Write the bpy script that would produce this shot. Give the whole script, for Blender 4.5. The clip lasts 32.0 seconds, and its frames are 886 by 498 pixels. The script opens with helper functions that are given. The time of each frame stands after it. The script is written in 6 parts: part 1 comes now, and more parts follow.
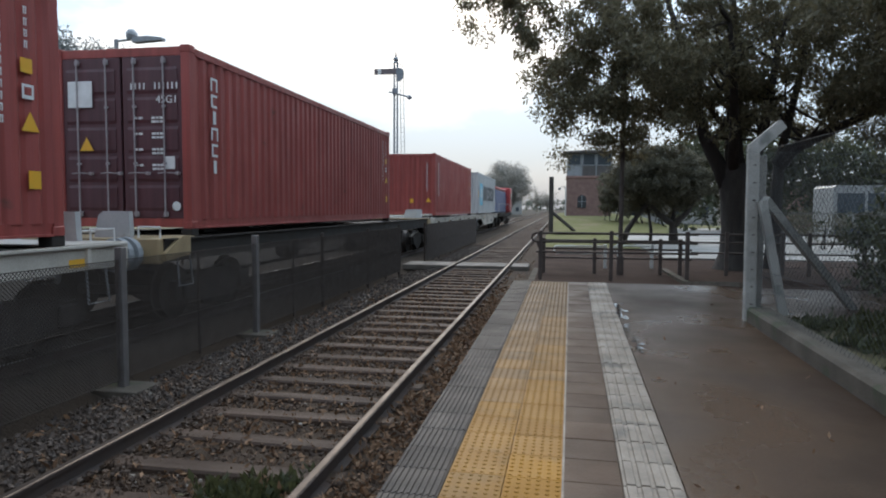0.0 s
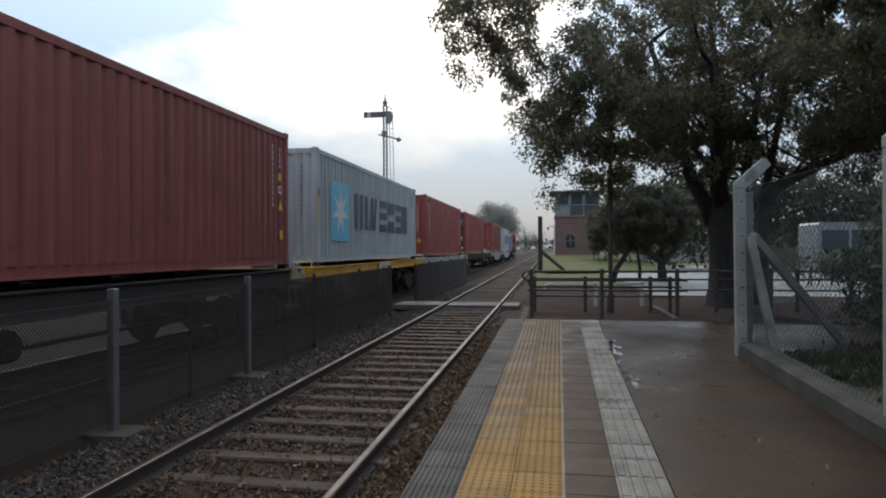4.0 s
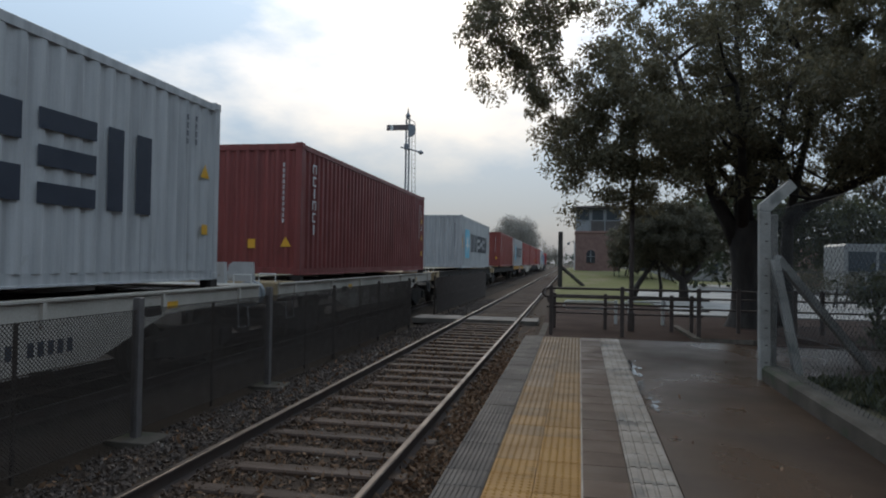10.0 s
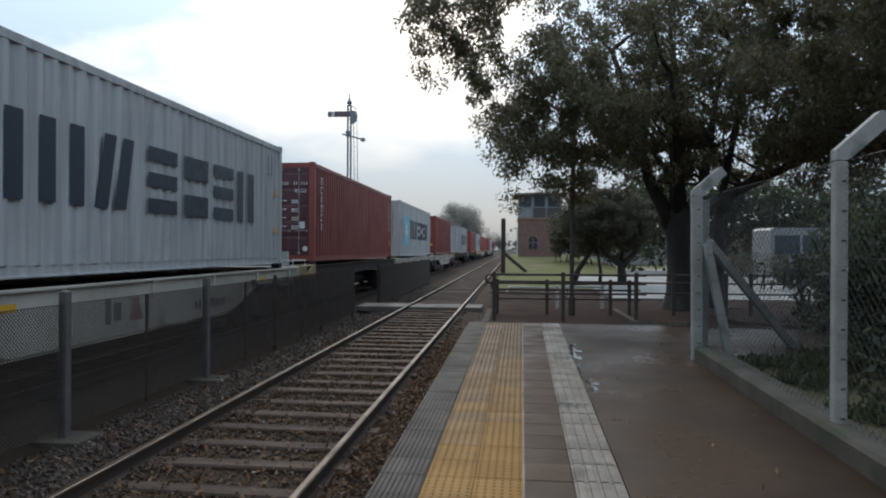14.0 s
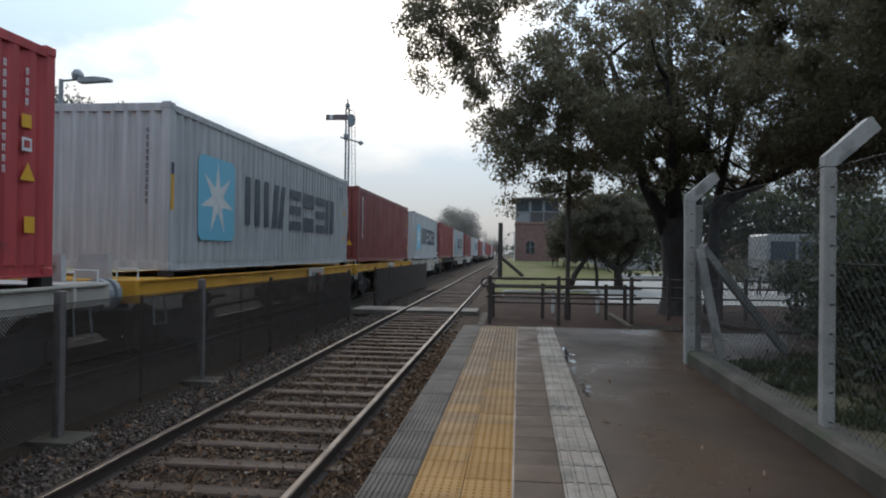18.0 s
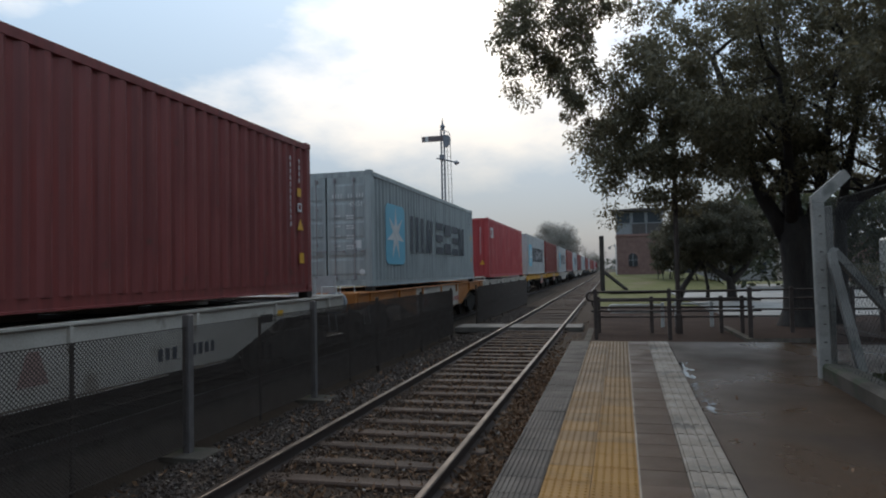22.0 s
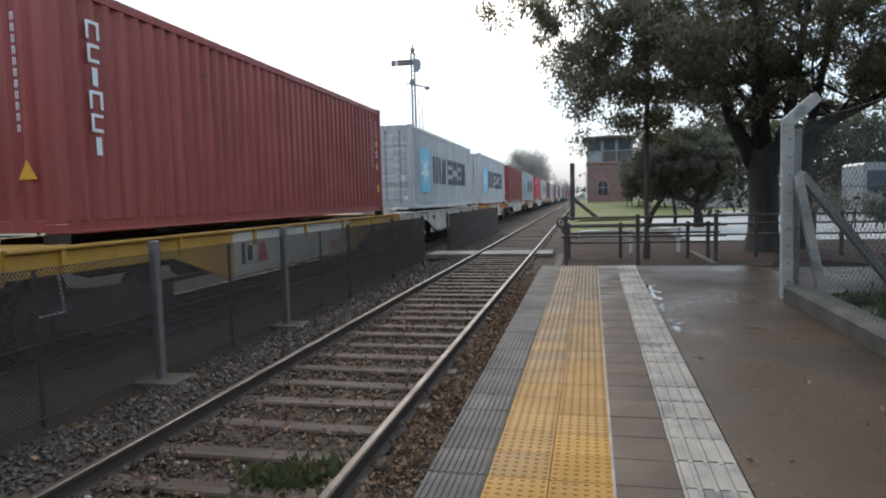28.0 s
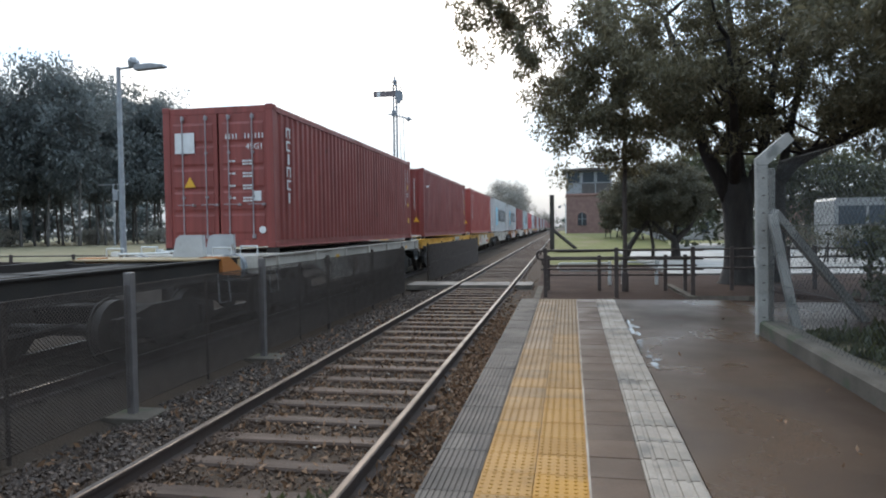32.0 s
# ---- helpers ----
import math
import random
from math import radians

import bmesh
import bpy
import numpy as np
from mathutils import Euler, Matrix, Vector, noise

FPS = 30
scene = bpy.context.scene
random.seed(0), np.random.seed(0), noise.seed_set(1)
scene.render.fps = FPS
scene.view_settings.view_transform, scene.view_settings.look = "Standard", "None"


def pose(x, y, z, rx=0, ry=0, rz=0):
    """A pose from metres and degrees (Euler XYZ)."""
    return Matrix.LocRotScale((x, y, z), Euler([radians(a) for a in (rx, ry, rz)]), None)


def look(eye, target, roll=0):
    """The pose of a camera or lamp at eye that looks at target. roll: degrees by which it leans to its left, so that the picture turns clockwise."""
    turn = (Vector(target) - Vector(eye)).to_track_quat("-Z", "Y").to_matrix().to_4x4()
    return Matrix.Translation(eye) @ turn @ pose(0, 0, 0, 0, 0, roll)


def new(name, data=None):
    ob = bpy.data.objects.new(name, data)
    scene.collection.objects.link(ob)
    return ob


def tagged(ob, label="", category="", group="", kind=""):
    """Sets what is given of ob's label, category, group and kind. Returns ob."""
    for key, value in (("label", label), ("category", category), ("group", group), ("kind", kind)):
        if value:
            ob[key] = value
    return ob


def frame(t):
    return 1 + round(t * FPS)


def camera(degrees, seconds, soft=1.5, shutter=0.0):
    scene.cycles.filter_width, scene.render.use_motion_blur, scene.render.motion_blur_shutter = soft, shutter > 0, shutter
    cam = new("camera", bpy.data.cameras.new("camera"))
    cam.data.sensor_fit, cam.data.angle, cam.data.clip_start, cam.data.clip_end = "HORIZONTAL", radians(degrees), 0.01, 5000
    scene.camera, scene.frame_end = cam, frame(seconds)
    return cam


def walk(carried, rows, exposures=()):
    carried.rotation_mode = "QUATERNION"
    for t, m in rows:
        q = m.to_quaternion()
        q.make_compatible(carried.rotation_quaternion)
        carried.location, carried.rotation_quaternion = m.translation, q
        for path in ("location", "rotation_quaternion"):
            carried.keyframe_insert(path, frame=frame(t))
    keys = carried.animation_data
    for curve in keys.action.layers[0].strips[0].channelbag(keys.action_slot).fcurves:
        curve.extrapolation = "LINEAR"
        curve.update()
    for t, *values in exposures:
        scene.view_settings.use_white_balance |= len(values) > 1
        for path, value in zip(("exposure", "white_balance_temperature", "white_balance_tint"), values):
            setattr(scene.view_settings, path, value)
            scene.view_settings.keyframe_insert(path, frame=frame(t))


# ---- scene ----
cam = camera(68.3, 32.0, 2.0)
PATH = [
    (0, (-0.013, 0.135, 1.786), (-0.366, 2.099, 1.66), 0.3),
    (0.5, (-0.044, 0.104, 1.764), (-0.316, 2.083, 1.677), -0.6),
    (1, (-0.064, 0.101, 1.773), (-0.355, 2.078, 1.714), -0.3),
    (1.5, (-0.048, 0.106, 1.765), (-0.367, 2.08, 1.705), -0.4),
    (2, (-0.058, 0.093, 1.767), (-0.373, 2.068, 1.722), -0.5),
    (2.5, (-0.051, 0.069, 1.761), (-0.372, 2.042, 1.727), -0.6),
    (3, (-0.055, 0.075, 1.759), (-0.36, 2.052, 1.724), 0.1),
    (3.5, (-0.05, 0.087, 1.753), (-0.373, 2.061, 1.733), -0.3),
    (5.5, (-0.052, 0.039, 1.804), (-0.341, 2.018, 1.833), 0.4),
    (6, (-0.046, 0.048, 1.799), (-0.32, 2.029, 1.828), 0.7),
    (6.5, (-0.069, 0.03, 1.793), (-0.358, 2.009, 1.826), 0.8),
    (7, (-0.066, 0.029, 1.794), (-0.357, 2.007, 1.829), 0.9),
    (7.5, (-0.058, 0.038, 1.791), (-0.384, 2.011, 1.828), 0.9),
    (8, (-0.063, 0.018, 1.8), (-0.417, 1.986, 1.832), 1.1),
    (8.5, (-0.073, 0.032, 1.795), (-0.437, 1.998, 1.835), 1.0),
    (9, (-0.006, 0.082, 1.782), (-0.418, 2.038, 1.83), 1.0),
    (9.5, (-0.063, 0.061, 1.8), (-0.469, 2.019, 1.836), 1.0),
    (10, (-0.067, 0.041, 1.802), (-0.447, 2.004, 1.838), 1.0),
    (10.5, (-0.034, 0.055, 1.807), (-0.435, 2.014, 1.834), 0.7),
    (11, (-0.053, 0.045, 1.795), (-0.467, 2.001, 1.845), 1.1),
    (11.5, (-0.06, 0.064, 1.792), (-0.429, 2.03, 1.817), 0.1),
    (12, (-0.053, 0.077, 1.791), (-0.385, 2.049, 1.803), 0.7),
    (12.5, (-0.065, 0.07, 1.796), (-0.347, 2.05, 1.793), -0.3),
    (13, (-0.037, 0.072, 1.803), (-0.271, 2.058, 1.793), -0.3),
    (13.5, (-0.042, 0.067, 1.8), (-0.27, 2.054, 1.79), 0.6),
    (14, (-0.047, 0.075, 1.802), (-0.258, 2.064, 1.802), 0.3),
    (14.5, (-0.058, 0.058, 1.79), (-0.272, 2.046, 1.79), 0.3),
    (16.5, (-0.03, 0.056, 1.8), (-0.22, 2.047, 1.796), -0.3),
    (17, (-0.011, 0.051, 1.793), (-0.197, 2.043, 1.802), -0.4),
    (17.5, (-0.027, 0.043, 1.799), (-0.204, 2.036, 1.811), -0.1),
    (18, (-0.006, 0.042, 1.791), (-0.21, 2.032, 1.803), 0.7),
    (18.5, (-0.03, 0.048, 1.791), (-0.215, 2.039, 1.77), 0.5),
    (19, (-0.007, 0.088, 1.765), (-0.223, 2.076, 1.775), -0.3),
    (19.5, (-0.056, 0.054, 1.783), (-0.319, 2.036, 1.775), 0.2),
    (20, (-0.072, 0.067, 1.795), (-0.379, 2.043, 1.772), 0.4),
    (20.5, (-0.065, 0.067, 1.786), (-0.356, 2.046, 1.779), 0.2),
    (21, (-0.06, 0.097, 1.799), (-0.349, 2.076, 1.781), 0.2),
    (21.5, (-0.081, 0.093, 1.803), (-0.459, 2.057, 1.815), 0.1),
    (22, (-0.105, 0.083, 1.766), (-0.601, 2.019, 1.834), -1.2),
    (22.5, (-0.113, 0.051, 1.804), (-0.804, 1.926, 1.889), -0.8),
    (23, (-0.109, 0.043, 1.777), (-0.807, 1.915, 1.86), -1.5),
    (23.5, (-0.096, 0.072, 1.782), (-0.73, 1.968, 1.802), -0.8),
    (24, (-0.067, 0.089, 1.754), (-0.632, 2.008, 1.741), -1.1),
    (24.5, (-0.099, 0.107, 1.75), (-0.538, 2.058, 1.715), -1.4),
    (25, (-0.099, 0.111, 1.744), (-0.553, 2.057, 1.668), -2.0),
    (25.5, (-0.089, 0.066, 1.737), (-0.556, 2.009, 1.658), -1.2),
    (27.5, (-0.078, 0.164, 1.741), (-0.473, 2.119, 1.594), -1.5),
    (28, (-0.126, 0.139, 1.719), (-0.54, 2.09, 1.567), -1.4),
    (28.5, (-0.096, 0.148, 1.753), (-0.516, 2.097, 1.594), -1.6),
    (29, (-0.068, 0.152, 1.742), (-0.48, 2.105, 1.608), -2.4),
    (29.5, (-0.07, 0.136, 1.744), (-0.485, 2.089, 1.627), -2.2),
    (30, (-0.072, 0.147, 1.73), (-0.478, 2.101, 1.597), -1.8),
    (30.5, (-0.082, 0.136, 1.745), (-0.481, 2.092, 1.621), -1.6),
    (31, (-0.083, 0.142, 1.738), (-0.472, 2.1, 1.617), -1.7),
    (31.5, (-0.069, 0.131, 1.747), (-0.461, 2.089, 1.626), -1.3),
    (32, (-0.123, 0.141, 1.772), (-0.477, 2.109, 1.708), -0.8),
]
EXPOSURES = [(t, stops, 7350.0, 12.0) for t, stops in ((0.0, 0.83), (1.0, 0.82), (3.0, 0.57), (5.0, 0.25), (7.0, 0.21), (8.2, 0.21), (9.2, 0.03), (11.0, 0.15), (12.0, 0.21), (14.0, 0.43), (19.0, 0.47), (21.0, 0.45), (22.0, 0.05), (23.0, -0.07), (24.0, 0.31), (25.0, 0.59), (28.0, 1.15), (32.0, 1.20))]
walk(cam, [(t, look(eye, target, roll)) for t, eye, target, roll in PATH], EXPOSURES)

# ---- world, sun, exposure ----
SUN_AZ, SUN_EL = radians(-8), radians(38)
world = bpy.data.worlds.new("overcast_sky")
scene.world = world
world.use_nodes = True
wn, wl = world.node_tree.nodes, world.node_tree.links
wn.clear()
w_out = wn.new("ShaderNodeOutputWorld")
w_bg = wn.new("ShaderNodeBackground")
w_sky = wn.new("ShaderNodeTexSky")
w_sky.sky_type = "NISHITA"
w_sky.sun_disc = False
w_sky.sun_elevation, w_sky.sun_rotation = SUN_EL, SUN_AZ
w_sky.air_density, w_sky.dust_density = 1.3, 2.0
w_tc = wn.new("ShaderNodeTexCoord")
w_map = wn.new("ShaderNodeMapping")
w_map.inputs["Scale"].default_value = (1.0, 1.0, 2.2)
w_map.inputs["Location"].default_value = (0.35, 0.1, 0.2)
w_noise = wn.new("ShaderNodeTexNoise")
w_noise.inputs["Scale"].default_value, w_noise.inputs["Detail"].default_value = 1.9, 8.0
w_noise.inputs["Roughness"].default_value = 0.55
w_ramp = wn.new("ShaderNodeValToRGB")
w_ramp.color_ramp.elements[0].position, w_ramp.color_ramp.elements[0].color = 0.47, (0, 0, 0, 1)
w_ramp.color_ramp.elements[1].position, w_ramp.color_ramp.elements[1].color = 0.62, (1, 1, 1, 1)
w_scale = wn.new("ShaderNodeVectorMath")
w_scale.operation = "SCALE"
w_scale.inputs["Scale"].default_value = 0.075
# clouds are brightest round the veiled sun
w_dot = wn.new("ShaderNodeVectorMath")
w_dot.operation = "DOT_PRODUCT"
w_dot.inputs[1].default_value = (math.sin(SUN_AZ) * math.cos(SUN_EL), math.cos(SUN_AZ) * math.cos(SUN_EL), math.sin(SUN_EL))
w_glow = wn.new("ShaderNodeMapRange")
w_glow.inputs["From Min"].default_value, w_glow.inputs["From Max"].default_value = -0.4, 1.0
w_glow.inputs["To Min"].default_value, w_glow.inputs["To Max"].default_value = 0.85, 1.22
w_cloud = wn.new("ShaderNodeMix")
w_cloud.data_type = "RGBA"
w_cloud.inputs["A"].default_value = (0.315, 0.465, 0.66, 1)
w_cloud.inputs["B"].default_value = (0.82, 0.845, 0.88, 1)
w_cs = wn.new("ShaderNodeVectorMath")
w_cs.operation = "SCALE"
w_mix = wn.new("ShaderNodeMix")
w_mix.data_type = "RGBA"
wl.new(w_tc.outputs["Generated"], w_map.inputs["Vector"])
wl.new(w_map.outputs["Vector"], w_noise.inputs["Vector"])
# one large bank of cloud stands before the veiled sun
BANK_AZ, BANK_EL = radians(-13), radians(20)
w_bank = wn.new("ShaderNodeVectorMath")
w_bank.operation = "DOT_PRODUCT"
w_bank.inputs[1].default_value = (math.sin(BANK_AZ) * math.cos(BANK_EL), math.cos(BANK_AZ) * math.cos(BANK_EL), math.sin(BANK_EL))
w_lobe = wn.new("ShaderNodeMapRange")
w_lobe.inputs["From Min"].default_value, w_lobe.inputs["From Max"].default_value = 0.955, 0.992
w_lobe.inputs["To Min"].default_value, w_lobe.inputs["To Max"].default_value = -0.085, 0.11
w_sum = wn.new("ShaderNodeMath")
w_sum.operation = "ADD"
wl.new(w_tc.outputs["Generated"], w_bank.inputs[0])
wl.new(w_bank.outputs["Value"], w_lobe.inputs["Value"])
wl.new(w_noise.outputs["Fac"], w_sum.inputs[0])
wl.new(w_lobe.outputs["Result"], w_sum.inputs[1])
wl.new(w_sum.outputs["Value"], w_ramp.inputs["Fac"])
wl.new(w_sky.outputs["Color"], w_scale.inputs[0])
wl.new(w_tc.outputs["Generated"], w_dot.inputs[0])
wl.new(w_dot.outputs["Value"], w_glow.inputs["Value"])
# an overcast sky grows brighter towards the zenith
w_high = wn.new("ShaderNodeMapRange")
w_high.inputs["From Min"].default_value, w_high.inputs["From Max"].default_value = 0.0, 0.55
w_high.inputs["To Min"].default_value, w_high.inputs["To Max"].default_value = 0.33, 1.30
w_both = wn.new("ShaderNodeMath")
w_both.operation = "MULTIPLY"
# haze hides the bright cloud gaps low over the horizon
w_sep = wn.new("ShaderNodeSeparateXYZ")
w_low = wn.new("ShaderNodeMapRange")
w_low.interpolation_type = "SMOOTHSTEP"
w_low.inputs["From Min"].default_value, w_low.inputs["From Max"].default_value = 0.0, 0.24
w_low.inputs["To Min"].default_value, w_low.inputs["To Max"].default_value = 0.12, 1.0
w_mul = wn.new("ShaderNodeMath")
w_mul.operation = "MULTIPLY"
wl.new(w_tc.outputs["Generated"], w_sep.inputs["Vector"])
wl.new(w_sep.outputs["Z"], w_low.inputs["Value"])
wl.new(w_ramp.outputs["Color"], w_mul.inputs[0])
wl.new(w_low.outputs["Result"], w_mul.inputs[1])
wl.new(w_mul.outputs["Value"], w_cloud.inputs["Factor"])
wl.new(w_cloud.outputs["Result"], w_cs.inputs[0])
wl.new(w_sep.outputs["Z"], w_high.inputs["Value"])
wl.new(w_glow.outputs["Result"], w_both.inputs[0])
wl.new(w_high.outputs["Result"], w_both.inputs[1])
wl.new(w_both.outputs["Value"], w_cs.inputs["Scale"])
w_mix.inputs["Factor"].default_value = 0.86
wl.new(w_scale.outputs["Vector"], w_mix.inputs["A"])
wl.new(w_cs.outputs["Vector"], w_mix.inputs["B"])
wl.new(w_mix.outputs["Result"], w_bg.inputs["Color"])
w_bg.inputs["Strength"].default_value = 1.4
wl.new(w_bg.outputs["Background"], w_out.inputs["Surface"])

sun = new("sun", bpy.data.lights.new("sun", "SUN"))
sun.data.energy, sun.data.angle, sun.data.color = 0.5, radians(28), (1.0, 0.95, 0.88)
sun.matrix_world = look((0, 0, 30), (-math.sin(SUN_AZ) * math.cos(SUN_EL), -math.cos(SUN_AZ) * math.cos(SUN_EL), 30 - math.sin(SUN_EL)))


# ---- materials ----
def nodes_of(name):
    m = bpy.data.materials.new(name)
    m.use_nodes = True
    n, l = m.node_tree.nodes, m.node_tree.links
    return m, n, l, n["Principled BSDF"]


def mat(name, a, b=None, rough=0.7, metal=0.0, scale=6.0, fine=60.0, bump=0.2, dist=0.01, rough_var=0.12, spots=None, spot_scale=1.5, spot_cut=0.6,
        random_amount=0.0, stretch=(1, 1, 1), gloss=0.5):
    """Two-scale mottled surface: a to b by a broad noise, grain by a fine one, optional stains of colour spots."""
    m, n, l, p = nodes_of(name)
    b = b or tuple(c * 0.75 for c in a)
    tc = n.new("ShaderNodeTexCoord")
    mp = n.new("ShaderNodeMapping")
    mp.inputs["Scale"].default_value = stretch
    l.new(tc.outputs["Object"], mp.inputs["Vector"])
    if random_amount:
        # every piece gets its own stretch of the pattern
        piece = n.new("ShaderNodeObjectInfo")
        shift = n.new("ShaderNodeMath")
        shift.operation = "MULTIPLY"
        shift.inputs[1].default_value = 40.0
        l.new(piece.outputs["Random"], shift.inputs[0])
        l.new(shift.outputs[0], mp.inputs["Location"])
    n1 = n.new("ShaderNodeTexNoise")
    n1.inputs["Scale"].default_value, n1.inputs["Detail"].default_value = scale, 5
    n2 = n.new("ShaderNodeTexNoise")
    n2.inputs["Scale"].default_value, n2.inputs["Detail"].default_value = fine, 4
    l.new(mp.outputs["Vector"], n1.inputs["Vector"])
    l.new(mp.outputs["Vector"], n2.inputs["Vector"])
    add = n.new("ShaderNodeMath")
    add.operation = "ADD"
    half = n.new("ShaderNodeMath")
    half.operation = "MULTIPLY"
    half.inputs[1].default_value = 0.5
    l.new(n2.outputs["Fac"], half.inputs[0])
    l.new(n1.outputs["Fac"], add.inputs[0])
    l.new(half.outputs[0], add.inputs[1])
    rng = n.new("ShaderNodeMapRange")
    rng.inputs["From Min"].default_value, rng.inputs["From Max"].default_value = 0.5, 1.0
    l.new(add.outputs[0], rng.inputs["Value"])
    mix = n.new("ShaderNodeMix")
    mix.data_type = "RGBA"
    mix.inputs["A"].default_value, mix.inputs["B"].default_value = (*a, 1), (*b, 1)
    l.new(rng.outputs["Result"], mix.inputs["Factor"])
    colour = mix.outputs["Result"]
    if random_amount:
        info = n.new("ShaderNodeObjectInfo")
        r2 = n.new("ShaderNodeMapRange")
        r2.inputs["To Min"].default_value, r2.inputs["To Max"].default_value = 1 - random_amount, 1 + random_amount
        l.new(info.outputs["Random"], r2.inputs["Value"])
        sc = n.new("ShaderNodeVectorMath")
        sc.operation = "SCALE"
        l.new(colour, sc.inputs[0])
        l.new(r2.outputs["Result"], sc.inputs["Scale"])
        colour = sc.outputs["Vector"]
    if spots:
        n3 = n.new("ShaderNodeTexNoise")
        n3.inputs["Scale"].default_value, n3.inputs["Detail"].default_value = spot_scale, 6
        l.new(mp.outputs["Vector"], n3.inputs["Vector"])
        cut = n.new("ShaderNodeMapRange")
        cut.inputs["From Min"].default_value, cut.inputs["From Max"].default_value = spot_cut, spot_cut + 0.12
        l.new(n3.outputs["Fac"], cut.inputs["Value"])
        mx = n.new("ShaderNodeMix")
        mx.data_type = "RGBA"
        l.new(cut.outputs["Result"], mx.inputs["Factor"])
        l.new(colour, mx.inputs["A"])
        mx.inputs["B"].default_value = (*spots, 1)
        colour = mx.outputs["Result"]
    l.new(colour, p.inputs["Base Color"])
    rr = n.new("ShaderNodeMapRange")
    rr.inputs["From Min"].default_value, rr.inputs["From Max"].default_value = 0.3, 0.7
    rr.inputs["To Min"].default_value, rr.inputs["To Max"].default_value = max(0.03, rough - rough_var), min(1, rough + rough_var)
    l.new(n1.outputs["Fac"], rr.inputs["Value"])
    l.new(rr.outputs["Result"], p.inputs["Roughness"])
    p.inputs["Metallic"].default_value = metal
    p.inputs["Specular IOR Level"].default_value = gloss
    if bump:
        bp = n.new("ShaderNodeBump")
        bp.inputs["Strength"].default_value, bp.inputs["Distance"].default_value = bump, dist
        l.new(n2.outputs["Fac"], bp.inputs["Height"])
        l.new(bp.outputs["Normal"], p.inputs["Normal"])
    return m


def mat_leaf(name, a, b):
    m, n, l, p = nodes_of(name)
    geo = n.new("ShaderNodeNewGeometry")
    mix = n.new("ShaderNodeMix")
    mix.data_type = "RGBA"
    mix.inputs["A"].default_value, mix.inputs["B"].default_value = (*a, 1), (*b, 1)
    l.new(geo.outputs["Random Per Island"], mix.inputs["Factor"])
    l.new(mix.outputs["Result"], p.inputs["Base Color"])
    p.inputs["Roughness"].default_value = 0.5
    tr = n.new("ShaderNodeBsdfTranslucent")
    l.new(mix.outputs["Result"], tr.inputs["Color"])
    ms = n.new("ShaderNodeMixShader")
    ms.inputs["Fac"].default_value = 0.5
    l.new(p.outputs["BSDF"], ms.inputs[1])
    l.new(tr.outputs["BSDF"], ms.inputs[2])
    l.new(ms.outputs["Shader"], n["Material Output"].inputs["Surface"])
    return m


M = {}
M["earth"] = mat("damp_earth", (0.075, 0.06, 0.048), (0.045, 0.037, 0.03), 0.9, scale=0.6, fine=18, bump=0.5, dist=0.03, spots=(0.10, 0.11, 0.05), spot_scale=0.25, gloss=0.1)
M["ballast_bed"] = mat("ballast_fines", (0.045, 0.030, 0.022), (0.078, 0.052, 0.036), 0.85, scale=2.5, fine=35, bump=0.9, dist=0.04, gloss=0.1)
M["sleeper"] = mat("weathered_wet_sleeper_wood", (0.080, 0.045, 0.029), (0.042, 0.024, 0.016), 0.68, scale=3, fine=50, bump=0.5, dist=0.01, random_amount=0.25, stretch=(0.4, 3, 3), gloss=0.25)
M["rail_side"] = mat("rusted_rail_steel", (0.034, 0.022, 0.018), (0.055, 0.033, 0.024), 0.9, 0.0, scale=4, fine=80, bump=0.3)
M["rail_top"] = mat("worn_rail_steel", (0.115, 0.096, 0.083), (0.07, 0.055, 0.047), 0.42, 1.0, scale=2, fine=90, bump=0.05)
M["asphalt"] = mat("wet_concrete_platform", (0.110, 0.063, 0.038), (0.009, 0.005, 0.0035), 0.34, scale=0.6, fine=70, bump=0.25, dist=0.005, rough_var=0.2, spots=(0.036, 0.0185, 0.0105), spot_scale=0.6, spot_cut=0.53, gloss=0.22)
M["tile_grey"] = mat("ribbed_grey_tile", (0.070, 0.056, 0.047), (0.040, 0.032, 0.028), 0.6, scale=2.2, fine=45, bump=0.2, random_amount=0.2, rough_var=0.08, spots=(0.088, 0.072, 0.060), spot_scale=5, spot_cut=0.56, gloss=0.2)
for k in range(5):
    # five steps from saturated yellow to a duller, browner tone for the far tiles
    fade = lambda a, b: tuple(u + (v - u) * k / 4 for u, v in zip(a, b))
    M["tile_yellow_%d" % k] = mat("yellow_tactile_tile_tone_%d" % k, fade((0.33, 0.142, 0.012), (0.205, 0.122, 0.066)), fade((0.245, 0.107, 0.014), (0.145, 0.09, 0.052)), 0.55, scale=2.2, fine=60, bump=0.2, random_amount=0.04,
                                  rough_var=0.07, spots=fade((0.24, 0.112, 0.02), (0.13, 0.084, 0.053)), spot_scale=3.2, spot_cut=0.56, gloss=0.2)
M["tile_brown"] = mat("brown_smooth_slab", (0.066, 0.032, 0.017), (0.040, 0.020, 0.011), 0.45, scale=1.6, fine=60, bump=0.15, random_amount=0.12, rough_var=0.15, gloss=0.2)
M["tile_white"] = mat("pale_guide_tile", (0.27, 0.215, 0.17), (0.165, 0.13, 0.102), 0.5, scale=3, fine=50, bump=0.25, random_amount=0.12, rough_var=0.2, spots=(0.10, 0.082, 0.068), spot_scale=3.5, spot_cut=0.54, gloss=0.3)
